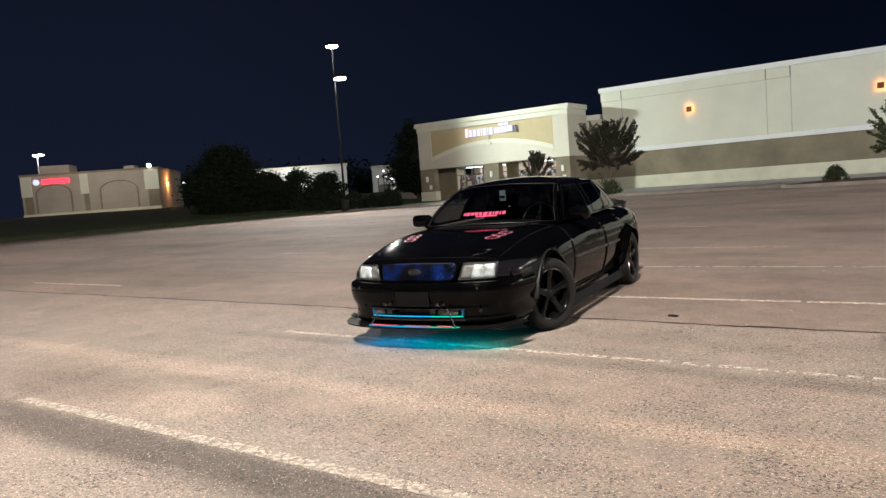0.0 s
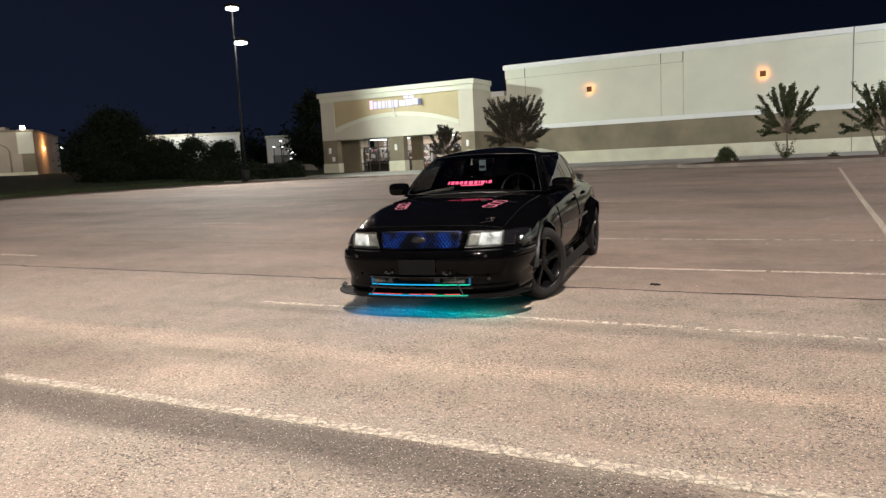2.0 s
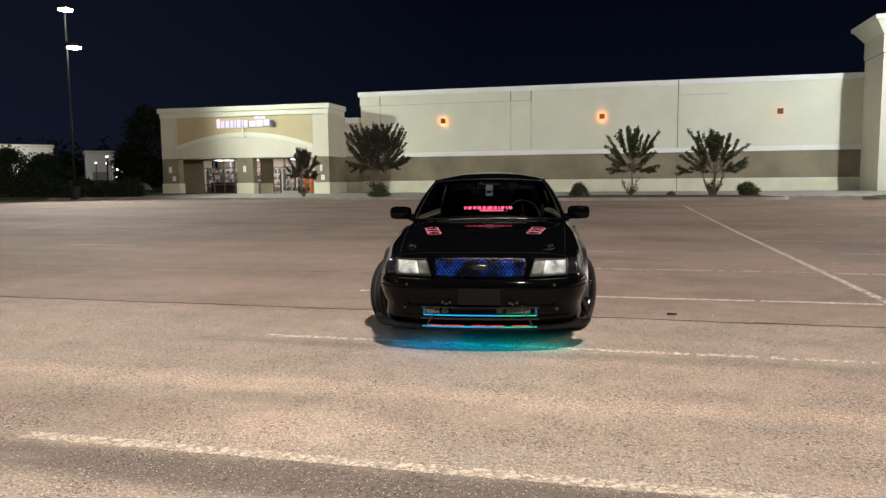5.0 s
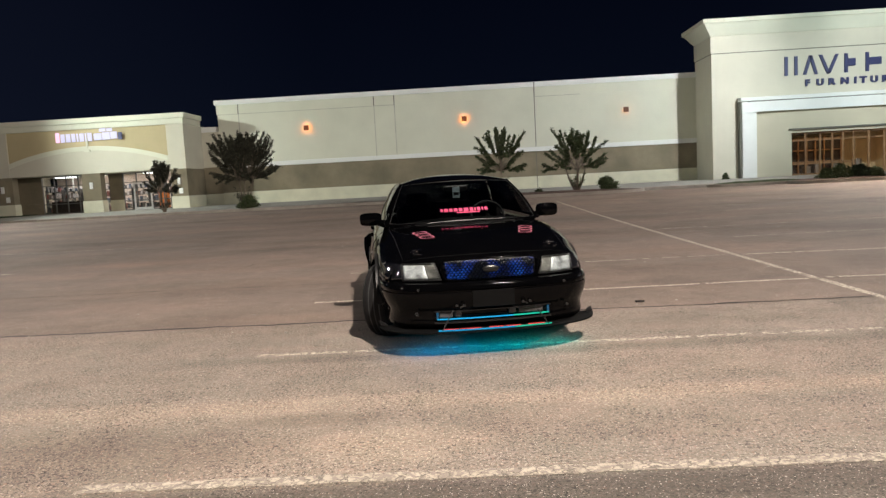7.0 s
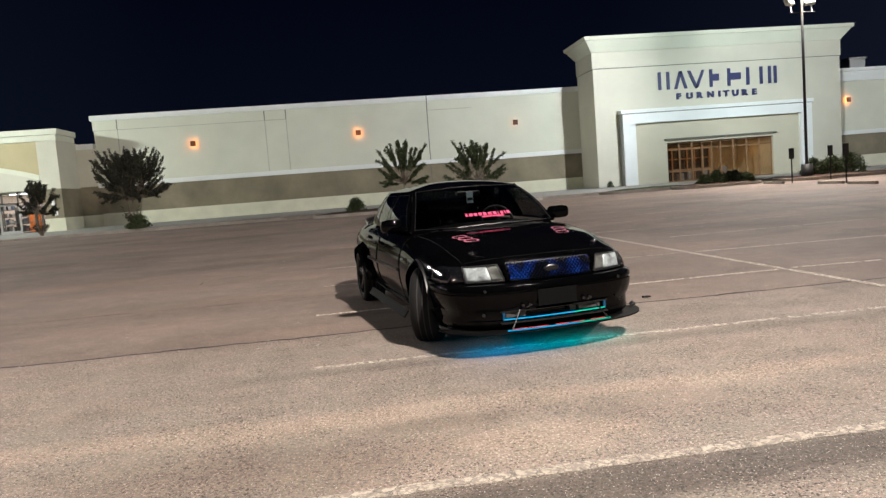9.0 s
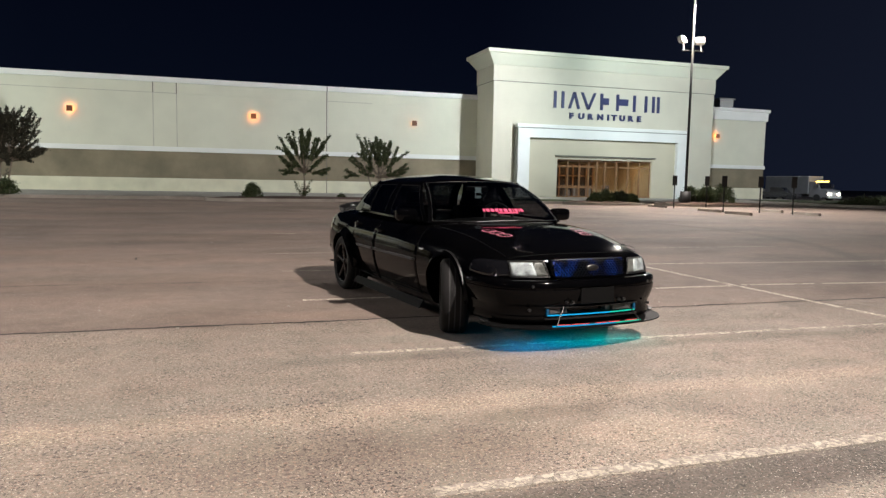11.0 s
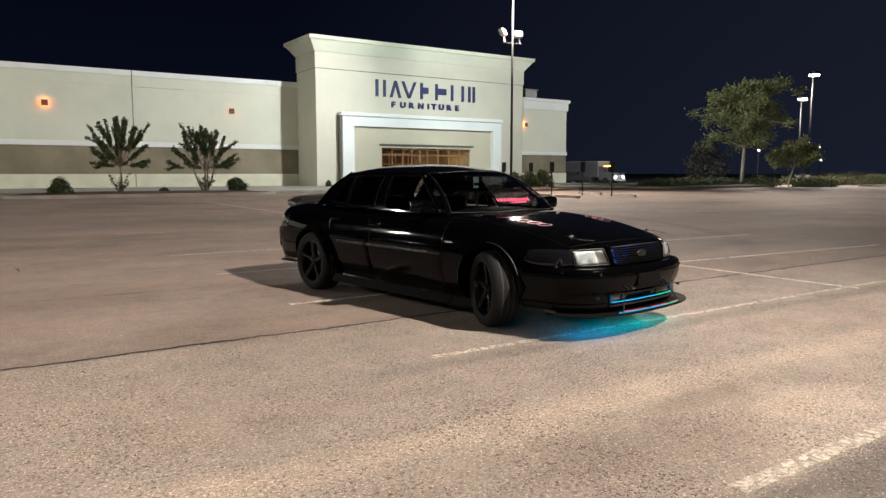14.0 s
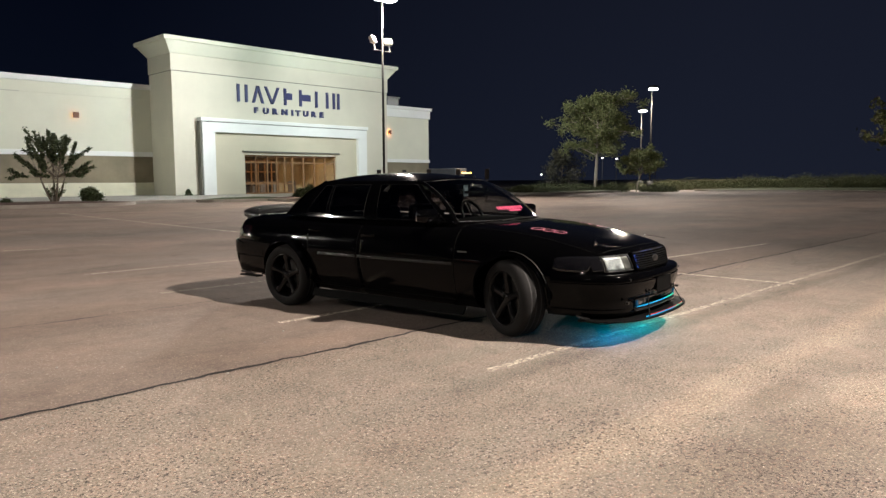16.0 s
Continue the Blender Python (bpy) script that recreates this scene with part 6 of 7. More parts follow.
def cabin(parent):
    fr = bmesh.new()
    openings = {"front": [(0.025, 0.975, 0.04, 0.94)], "rear": [(0.07, 0.93, 0.10, 0.88)],
                "left": [(0.03, 0.395, 0.05, 0.90), (0.475, 0.69, 0.06, 0.90), (0.712, 0.855, 0.10, 0.88)]}
    openings["right"] = openings["left"]
    for name in ("front", "left", "rear", "right"):
        wins = openings[name]
        us = sorted(set(lin(0, 1, 33)) | {w for q in wins for w in q[:2]})
        vs = sorted(set(lin(0, 1, 9)) | {w for q in wins for w in q[2:]})
        g = {}
        for u0, u1 in zip(us, us[1:]):
            for v0, v1 in zip(vs, vs[1:]):
                mu, mv = (u0 + u1) / 2, (v0 + v1) / 2
                if any(a < mu < b2 and c < mv < d for a, b2, c, d in wins):
                    continue
                q = []
                for u, v in ((u0, v0), (u1, v0), (u1, v1), (u0, v1)):
                    if (u, v) not in g:
                        g[(u, v)] = fr.verts.new(ring_point(name, u, v))
                    q.append(g[(u, v)])
                fr.faces.new(q)
        for k, (a, b2, c, d) in enumerate(wins):
            w = patch(lambda u, v: ring_point(name, u, v), lin(a, b2, 14), lin(c, d, 8))
            label = {"front": "windshield", "rear": "rear_window"}.get(name, "side_window")
            ob = part(label, w, M_CARGLASS if name == "front" else M_DOORGLASS if name != "rear" and k == 0 else M_SIDEGLASS, parent, "dark tinted glass", True)
            ob.visible_shadow = True
            # thin bright seal along the opening
            path = [ring_point(name, u, c) for u in lin(a, b2, 10)] + [ring_point(name, b2, v) for v in lin(c, d, 6)] + [ring_point(name, u, d) for u in lin(b2, a, 10)] + [ring_point(name, a, v) for v in lin(d, c, 6)]
            part("window_seal", tube(bmesh.new(), path, 0.003, 5, False), M_TRIMBLK if name == "front" else M_DARK, ob, "black window seal", True)
    bmesh.ops.remove_doubles(fr, verts=fr.verts[:], dist=0.004)
    ob = part("window_frame", thick(fr, 0.012), M_PAINT, parent, "gloss black window pillars", True)
    smooth_by_angle(ob, 50)
    # roof skin from the top rings inwards
    out = [ring_point("front", f, 1.0) for f in lin(0, 1, 17)][:-1] + [ring_point("left", f, 1.0) for f in lin(0, 1, 25)][:-1] + [ring_point("rear", f, 1.0) for f in lin(0, 1, 17)][:-1] + [ring_point("right", f, 1.0) for f in lin(1, 0, 25)][:-1]
    c = Vector((0, 2.99 - MID, 0))
    bm = bmesh.new()
    rings = []
    for k in lin(0, 1, 8)[:-1]:
        row = []
        for p in out:
            q = Vector((p.x * (1 - k), c.y + (p.y - c.y) * (1 - k), 0))
            e = min(1.0, max(abs(q.x) / 0.6, abs(q.y - c.y) / 0.68))
            row.append(bm.verts.new((q.x, q.y, p.z + (1.487 - p.z) * (1 - (1 - k) ** 2.2))))
        rings.append(row)
    m = len(out)
    for a, b2 in zip(rings, rings[1:]):
        for i in range(m):
            bm.faces.new((a[i], a[(i + 1) % m], b2[(i + 1) % m], b2[i]))
    bm.faces.new(rings[-1])
    bmesh.ops.recalc_face_normals(bm, faces=bm.faces[:])
    part("roof", bm, M_PAINT, parent, "gloss black roof", True)


def ring_mesh(profile, sides=40):
    """Turns (radius, x) pairs round the x axis."""
    bm = bmesh.new()
    rows = [[bm.verts.new((x, r * math.cos(a), r * math.sin(a))) for a in [2 * math.pi * k / sides for k in range(sides)]] for r, x in profile]
    for a, b2 in zip(rows, rows[1:]):
        for k in range(sides):
            bm.faces.new((a[k], b2[k], b2[(k + 1) % sides], a[(k + 1) % sides]))
    bmesh.ops.recalc_face_normals(bm, faces=bm.faces[:])
    return bm


def wheel(parent, x, y, side, steer, tw=0.125):
    """Wide low tyre on a five-spoke black alloy; side is +1 for the left of the car."""
    w = new("wheel")
    w.parent = parent
    w.matrix_local = pose(x * side, y, WR, 0, 0, steer + (0 if side > 0 else 180))
    tyre = [(0.245, tw - 0.012), (0.262, tw), (0.30, tw + 0.004), (0.328, tw - 0.012), (0.342, tw - 0.035), (WR, tw - 0.06)]
    tyre = tyre + [(r, -xx) for r, xx in tyre[::-1]]
    part("tyre", ring_mesh(tyre, 48), M_TYRE, w, "low black tyre", True)
    for k in (-0.05, 0.0, 0.05):
        part("tread_groove", ring_mesh([(WR + 0.001, k - 0.006), (WR + 0.001, k + 0.006)], 48), M_BLACKP, w)
    rim = [(0.247, tw - 0.012), (0.238, tw - 0.006), (0.226, tw - 0.02), (0.218, tw - 0.06), (0.214, -tw + 0.01)]
    part("rim", ring_mesh(rim, 48), M_RIM, w, "gloss black rim barrel", True)
    bm = None
    for k in range(5):
        a = 2 * math.pi * k / 5 + 0.3
        ca, sa = math.cos(a), math.sin(a)

        def at(r, off, xx):
            return (xx, r * ca - off * sa, r * sa + off * ca)

        bm = bmesh.new()
        rows = []
        for r, half, front, ridge in ((0.035, 0.040, tw - 0.050, 0.010), (0.09, 0.030, tw - 0.046, 0.012), (0.16, 0.027, tw - 0.036, 0.012), (0.228, 0.036, tw - 0.022, 0.006)):
            rows.append([bm.verts.new(p) for p in (at(r, -half, front - 0.04), at(r, -half, front), at(r, -half * 0.35, front + ridge), at(r, half * 0.35, front + ridge), at(r, half, front), at(r, half, front - 0.04))])
        for r0, r1 in zip(rows, rows[1:]):
            for q in range(5):
                bm.faces.new((r0[q], r0[q + 1], r1[q + 1], r1[q]))
        bm.faces.new(rows[0])
        bm.faces.new(rows[-1][::-1])
        bmesh.ops.recalc_face_normals(bm, faces=bm.faces[:])
        part("spoke", bm, M_RIM, w, "broad gloss black spoke")
    bm = ring_mesh([(0.001, tw - 0.028), (0.035, tw - 0.03), (0.055, tw - 0.045), (0.06, tw - 0.09)], 24)
    part("hub", bm, M_RIM, w, "", True)
    bm = ring_mesh([(0.03, 0.02), (0.165, 0.02), (0.165, -0.01), (0.03, -0.01)], 32)
    part("brake_disc", bm, M_DISC, w, "dull steel brake disc", True)
    return w


M_DISC = plain("brake_steel", (0.05, 0.048, 0.045), 0.5, 0.6)


# plan of the front bumper: half width against the way back, from the middle round to the wheel arch
FRONT_PLAN = [(0, 0), (.15, .002), (.30, .012), (.45, .032), (.58, .066), (.68, .112), (.75, .165), (.80, .225), (.84, .30), (.868, .39), (.886, .48), (.898, .57), (.906, .66)]
REAR_PLAN = [(0, 5.20), (.2, 5.197), (.4, 5.185), (.56, 5.165), (.68, 5.135), (.77, 5.09), (.83, 5.03), (.87, 4.94), (.897, 4.82), (.917, 4.68), (.932, 4.54), (.942, 4.40)]
# how far behind the plan, and the height, from the top ledge to the chin
FRONT_PROFILE = [(.15, .604), (.07, .604), (.03, .601), (.010, .593), (.0, .580), (-.005, .562), (-.006, .545), (.006, .538), (.006, .530), (-.006, .524), (-.006, .500), (.001, .460), (.013, .420), (.025, .392), (.036, .372), (.042, .337), (.040, .303), (.036, .280), (.040, .255), (.055, .238), (.10, .230)]
REAR_PROFILE = [(.10, .712), (.04, .710), (.015, .702), (.003, .685), (.0, .66), (.0, .60), (.004, .54), (.012, .535), (.012, .527), (.008, .52), (.024, .44), (.045, .36), (.06, .32), (.10, .305)]


def along(table):
    """A point of a plan by a parameter from -1 to 1, and its outward direction."""
    way = [0.0]
    for (x0, y0), (x1, y1) in zip(table, table[1:]):
        way.append(way[-1] + math.hypot(x1 - x0, y1 - y0))
    fx, fy = curve(list(zip(way, [q[0] for q in table]))), curve(list(zip(way, [q[1] for q in table])))

    def at(a, back=0.0):
        d, sg = abs(a) * way[-1], -1 if a < 0 else 1
        e = 0.004 * way[-1]
        tx, ty = fx(d + e) - fx(d - e), fy(d + e) - fy(d - e)
        k = math.hypot(tx, ty) * (1 if table[0][1] < 1 else -1)
        nx, ny = ty / k, -tx / k
        if abs(a) < 1e-6:
            nx = 0.0
        return Vector((sg * (fx(d) - nx * back), fy(d) - ny * back - MID, 0))

    return at


plan_at, tail_at = along(FRONT_PLAN), along(REAR_PLAN)
plan_curve = curve(FRONT_PLAN)


def plan(x):
    """How far back the bumper's face lies at a lateral place."""
    return plan_curve(abs(x))


def bumper_shell(at, profile, half, z0, z1):
    """Sweeps a profile round a plan, leaving out the mouth between the heights z0 and z1."""
    bm = bmesh.new()
    us = lin(-1, 1, 89)
    g = [[bm.verts.new(at(u, back) + Vector((0, 0, z))) for back, z in profile] for u in us]
    for a, b2 in zip(g, g[1:]):
        for i in range(len(profile) - 1):
            q = (a[i], b2[i], b2[i + 1], a[i + 1])
            if abs((a[i].co.x + b2[i].co.x) / 2) < half and z0 - 0.002 < (profile[i][1] + profile[i + 1][1]) / 2 < z1 + 0.002:
                continue
            bm.faces.new(q)
    return thick(bm, 0.012)


def blob(c, r, power):
    """A rounded box: a ball squared off by a power below one."""
    bm = bmesh.new()
    bmesh.ops.create_uvsphere(bm, u_segments=24, v_segments=14, radius=1.0)
    for v in bm.verts:
        v.co = Vector([c[i] + r[i] * math.copysign(abs(v.co[i]) ** power, v.co[i]) for i in range(3)])
    return bm


def build_car():
    car = empty("sedan_car", CAR, "lowered gloss black sedan with pink decals and coloured front lights", "car")
    body = part("body", lower_body(), M_PAINT, car, "gloss black body shell")
    cutters = []
    for s, x in WHEELS.values():
        for sd in (-1, 1):
            bm = bmesh.new()
            bmesh.ops.create_cone(bm, cap_ends=True, segments=48, radius1=0.37, radius2=0.37, depth=0.62, matrix=pose(sd * 0.86, s - MID, WR + 0.02, 0, 90, 0))
            cutters.append(part("cutter", bm, M_TRIMBLK, car))
    out = []
    for x0, z0, a0 in ((0.34, 0.725, 0), (-0.34, 0.725, 90), (-0.325, 0.66, 180), (0.325, 0.66, 270)):
        for i in range(7):
            a = radians(a0 + 15 * i)
            out.append((x0 + 0.055 * math.cos(a), z0 + 0.05 * math.sin(a)))
    carve(body, cutters)
    smooth_by_angle(body, 35)
    cabin(car)

    # lamps at the nose
    def nose(x, z, out_by=0.0):
        """A place on the nose at a lateral distance and a height, pushed forward."""
        lo, hi = S0, 1.2
        for _ in range(30):
            m = (lo + hi) / 2
            if top_at(m, x) < z:
                lo = m
            else:
                hi = m
        return Vector((x, hi + sweep(hi, x) - MID - out_by, z))

    # grille: frame, honeycomb, blue light behind, blank emblem
    def taper(z):
        return 0.955 + 0.045 * (z - 0.62) / 0.16

    gr = part("grille", thick(patch(lambda x, z: nose(x * taper(z), z, 0.014), lin(-0.385, 0.385, 21), lin(0.615, 0.772, 9)), 0.004), M_DARK, car, "dark honeycomb grille lit blue from behind")
    rim = [nose(x * 1.01, z, 0.026) for x, z in out]
    part("grille_frame", tube(bmesh.new(), rim + rim[:2], 0.014, 6, False), M_PAINT, gr, "gloss black grille frame", True)
    bm = bmesh.new()
    hr = 0.0175
    for row in range(9):
        for col in range(28):
            cx = -0.405 + col * hr * 1.75 + (hr * 0.875 if row % 2 else 0)
            cz = 0.621 + row * hr * 1.52 * 0.72
            if abs(cx) > 0.37 * taper(cz) or not 0.615 < cz < 0.764:
                continue
            y = nose(cx, cz, 0.029).y
            a1, a2, a3 = [], [], []
            for k in range(6):
                a = radians(60 * k + 30)
                a1.append(bm.verts.new((cx + hr * math.cos(a), y, cz + hr * 0.72 * math.sin(a))))
                a2.append(bm.verts.new((cx + hr * 0.66 * math.cos(a), y - 0.010, cz + hr * 0.66 * 0.72 * math.sin(a))))
                a3.append(bm.verts.new((cx + hr * 0.62 * math.cos(a), y + 0.006, cz + hr * 0.62 * 0.72 * math.sin(a))))
            for k in range(6):
                bm.faces.new((a1[k], a1[(k + 1) % 6], a2[(k + 1) % 6], a2[k]))
                bm.faces.new((a2[k], a2[(k + 1) % 6], a3[(k + 1) % 6], a3[k]))
    part("honeycomb", bm, M_DARK, gr, "black honeycomb mesh")
    part("grille_light", thick(patch(lambda x, z: nose(x * taper(z), z, 0.0205), lin(-0.37, 0.37, 21), lin(0.621, 0.765, 9)), 0.003), M_LEDGRILLE, gr, "patchy blue light panel")
    bm = bmesh.new()
    bmesh.ops.create_uvsphere(bm, u_segments=20, v_segments=10, radius=1.0, matrix=Matrix.Translation(nose(0, 0.692, 0.034)) @ Matrix.Diagonal((0.07, 0.014, 0.03, 1)))
    part("emblem", bm, M_SATIN, gr, "blank oval emblem", True)

    for sd in (-1, 1):
        def lampface(u, v, out_by, a=0.0, b2=1.0):
            """A place on the slanted headlight: u from the grille outwards, v upwards."""
            x0 = 0.405 + 0.045 * v
            return nose(sd * (x0 + (0.712 - x0) * u), 0.620 + (0.134 - 0.006 * u) * v, out_by)

        hl = part("headlight", thick(patch(lambda u, v: lampface(u, v, 0.002), lin(0, 1, 14), lin(0, 1, 7), sd > 0), 0.004), M_LENSG, car, "clear headlight with a bright reflector", True)
        # a dull inner bowl and a bright outer one
        edges = (0.03, 0.33, 0.97)
        for k, (u0, u1) in enumerate(zip(edges, edges[1:])):
            part("reflector", thick(patch(lambda u, v: lampface(u, v, 0.012 - 0.006 * math.sin(math.pi * (u - u0) / (u1 - u0)) * math.sin(math.pi * v)), lin(u0, u1, 9), lin(0.06, 0.94, 7), sd > 0), 0.003), M_REFLECT if k else M_REFLECT_D, hl, "bright reflector bowl", True)
        lens = part("lens", patch(lambda u, v: lampface(u, v, 0.019), lin(0, 1, 14), lin(0, 1, 7), sd > 0), M_LENSGLASS, hl, "clear scuffed lens", True)
        lens.visible_shadow = False
        rimline = [lampface(u, 0, 0.018) for u in lin(0, 1, 10)] + [lampface(1, v, 0.018) for v in lin(0, 1, 5)] + [lampface(u, 1, 0.018) for u in lin(1, 0, 10)] + [lampface(0, v, 0.018) for v in lin(1, 0, 5)]
        part("lens_edge", tube(bmesh.new(), rimline, 0.006, 6, False), M_TRIMBLK, hl, "", True)
        part("side_lamp", thick(patch(lambda u, v: nose(sd * u, v, 0.006), lin(0.718, 0.80, 12), lin(0.620, 0.748, 7), sd > 0), 0.012), M_SMOKED, car, "smoked corner lamp", True)
        # wrap of the corner lamp along the wing, tapering back
        def wing(s, z):
            return Vector((sd * (side_at(s, z) + 0.003), s + sweep(s, side_at(s, z)) - MID, z))

        def lamp_z(s, v):
            """The corner lamp's height at a station: square in front, rounded off at its rear end."""
            k = ((s - 0.16) / 0.40) ** 5
            return 0.622 + 0.022 * k + v * (0.128 - 0.045 * k)

        part("corner_lamp", thick(patch(lambda s, v: wing(s, lamp_z(s, v)), lin(0.16, 0.56, 18), lin(0, 1, 7), sd < 0), 0.004), M_SMOKED, car, "smoked corner lamp", True)
        # hood pin and cable
        p = Vector((sd * 0.57, 0.35 + sweep(0.35, 0.57) - MID, top_at(0.35, 0.57)))
        bm = tube(bmesh.new(), [p + Vector((0, 0, -0.01)), p + Vector((0, 0, 0.030))], 0.007, 8)
        tube(bm, [p + Vector((-0.045, -0.01, 0.018)), p + Vector((0, 0.0, 0.024)), p + Vector((0.04, 0.008, 0.020))], 0.005, 6)
        tube(bm, [p + Vector((0.01, 0, 0.02)), p + Vector((sd * 0.05, -0.05, 0.012)), p + Vector((sd * 0.03, -0.14, 0.004)), p + Vector((-sd * 0.03, -0.22, 0.0))], 0.003, 5, False)
        part("hood_pin", bm, M_CHROME, car, "chrome hood pin with its cable", True)
        # pink outlined vent decal on the hood
        bm = bmesh.new()
        for k in (-1, 0, 1):
            loop = []
            for i in range(17):
                a = 2 * math.pi * i / 16
                ex = 0.066 * math.copysign(abs(math.cos(a)) ** 0.7, math.cos(a))
                ey = 0.050 * math.copysign(abs(math.sin(a)) ** 0.7, math.sin(a)) + 0.106 * k
                rx = sd * 0.475 + ex + 0.22 * ey * sd
                s = 0.90 + ey
                rj, sj = sd * 0.475 + 0.80 * ex + 0.22 * ey * sd, 0.90 + 0.106 * k + 0.80 * (ey - 0.106 * k)
                loop.append([bm.verts.new((rx, s + sweep(s, rx) - MID, top_at(s, rx) + 0.003)), bm.verts.new((rj, sj + sweep(sj, rj) - MID, top_at(sj, rj) + 0.003))])
            for p0, p1 in zip(loop, loop[1:]):
                bm.faces.new((p0[0], p1[0], p1[1], p0[1]))
        part("hood_decal", bm, M_PINKEDGE, car, "pink outlined triple-loop decal", True)
        # mirrors
        mir = part("mirror", blob((sd * 0.945, 1.955 - MID, 1.055), (0.115, 0.075, 0.07), 0.55), M_PAINT, car, "gloss black door mirror", True)
        part("mirror_arm", tube(bmesh.new(), [(sd * 0.77, 1.93 - MID, 0.99), (sd * 0.86, 1.95 - MID, 1.015), (sd * 0.92, 1.96 - MID, 1.04)], [0.045, 0.035, 0.03], 8), M_PAINT, mir, "", True)
        part("mirror_glass", boxes(((sd * 0.945 - 0.085, 2.022 - MID, 1.01), (sd * 0.945 + 0.085, 2.034 - MID, 1.10)), bevel=0.004), M_CHROME, mir, "mirror glass", True)
        # doors with gaps, handles and side moulding
        for a, c, nm in ((1.64, 2.86, "front_door"), (2.872, 3.78, "rear_door")):
            def flank(s, z, o=0.0008):
                x = side_at(s, z) + o
                return Vector((sd * x, s + sweep(s, x) - MID, z))

            zs = lin(0.28, 0.965, 20)
            dr = part(nm, thick(patch(flank, lin(a, c - (0.14 if nm == "rear_door" else 0), 20), zs, sd < 0), 0.0008), M_PAINT, car, "gloss black door", True)
            seam = [flank(a, z, 0.0012) for z in zs[::-1]] + [flank(q, zs[0], 0.0012) for q in lin(a, c - (0.14 if nm == "rear_door" else 0), 8)]
            part("door_gap", tube(bmesh.new(), seam, 0.0028, 5, False), M_DARK, dr)
            part("side_moulding", thick(patch(lambda s, z: flank(s, z, 0.012), lin(a + 0.02, c - (0.34 if nm == "rear_door" else 0.01), 14), lin(0.614, 0.640, 3), sd < 0), 0.008), M_SATINMOULD, dr, "satin side moulding", True)
            hp = flank(c - 0.13 if nm == "front_door" else c - 0.26, 0.845 if nm == "front_door" else 0.872, 0.012)
            part("door_handle", boxes(((hp.x - 0.022, hp.y - 0.09, hp.z - 0.018), (hp.x + 0.022, hp.y + 0.09, hp.z + 0.018)), bevel=0.012), M_PAINT, dr, "gloss black door handle", True)
        part("wing_marker", thick(patch(lambda s, z: Vector((sd * (side_at(s, z) + 0.005), s + sweep(s, side_at(s, z)) - MID, z)), lin(1.50, 1.60, 4), lin(0.735, 0.75, 2), sd < 0), 0.004), M_SATINMOULD, car)
        # bolt-on flares over the wheels
        for nm, (s, x) in WHEELS.items():
            bm, prev = bmesh.new(), None
            flare = 0.006 if nm == "front" else 0.082
            fo = 0.40 if nm == "front" else 0.43
            for i in range(25):
                a = radians(-6 + 192 * i / 24)
                cy, cz = s - MID - 0.36 * math.cos(a), WR + 0.02 + 0.36 * math.sin(a)
                iy, iz = s - MID - 0.36 * math.cos(a), WR + 0.02 + 0.36 * math.sin(a)
                oy, oz = s - MID - fo * math.cos(a), WR + 0.02 + fo * math.sin(a)
                ss0 = min(max(cy + MID, 0.3), 5.0)
                xx = side_at(ss0, min(max(cz, 0.28), 0.86))
                ring = [bm.verts.new((sd * (xx - 0.03), iy, iz)), bm.verts.new((sd * (xx + flare), iy, iz)), bm.verts.new((sd * (xx + flare), cy, cz)), bm.verts.new((sd * (xx + flare * 0.55), (cy + oy) / 2, (cz + oz) / 2)), bm.verts.new((sd * (xx - 0.012), oy, oz))]
                if prev:
                    for k in range(4):
                        bm.faces.new((prev[k], prev[k + 1], ring[k + 1], ring[k]))
                prev = ring
            part("wheel_flare", thick(bm, 0.006), M_PAINT, car, "black bolt-on wheel flare", True)
        # side skirt
        part("side_skirt", thick(patch(lambda s, v: Vector((sd * (0.93 + 0.055 * v), s - MID, 0.235 - 0.075 * v)), lin(1.52, 3.54, 10), lin(0, 1, 4), sd < 0), 0.012), M_DARK, car, "black side skirt")
        # wheels
        for nm, (s, x) in WHEELS.items():
            wheel(car, x, s - MID, sd, -24 if nm == "front" else 0, 0.125 if nm == "front" else 0.138)
        # tail lamp
        part("tail_lamp", thick(patch(lambda s, z: Vector((sd * (side_at(s, z) + 0.004), s + sweep(s, side_at(s, z)) - MID, z)), lin(4.72, 5.04, 8), lin(0.72, 0.88, 6), sd < 0), 0.008), M_TAIL, car, "smoked tail lamp", True)
        # stay rod of the front lip and a tow eye
        part("lip_rod", tube(bmesh.new(), [(sd * 0.33, plan(0.33) - MID - 0.005, 0.385), (sd * 0.43, plan(0.43) - MID - 0.075, 0.235)], 0.0055, 6), M_SATINMOULD, car, "thin dark lip rod")
        part("tow_eye", tube(bmesh.new(), [(sd * 0.27, plan(0.27) - MID, 0.40), (sd * 0.27, plan(0.27) - 0.035 - MID, 0.41), (sd * 0.25, plan(0.25) - 0.04 - MID, 0.42)], 0.006, 6), M_POLE, car)

    # wheel wells
    for nm, (s, x) in WHEELS.items():
        for sd in (-1, 1):
            bm, prev = bmesh.new(), None
            for i in range(17):
                a = math.pi * i / 16
                y, z = s - MID - 0.41 * math.cos(a), WR + 0.02 + 0.41 * math.sin(a)
                ring = [bm.verts.new((sd * 0.52, y, z)), bm.verts.new((sd * 0.93, y, z))]
                if prev:
                    bm.faces.new((prev[0], prev[1], ring[1], ring[0]))
                prev = ring
            part("wheel_well", bm, M_TRIMBLK, car, "", True)

    # panel gaps of hood and boot
    def topline(pts, r=0.0022):
        return tube(bmesh.new(), pts, r, 5, False)

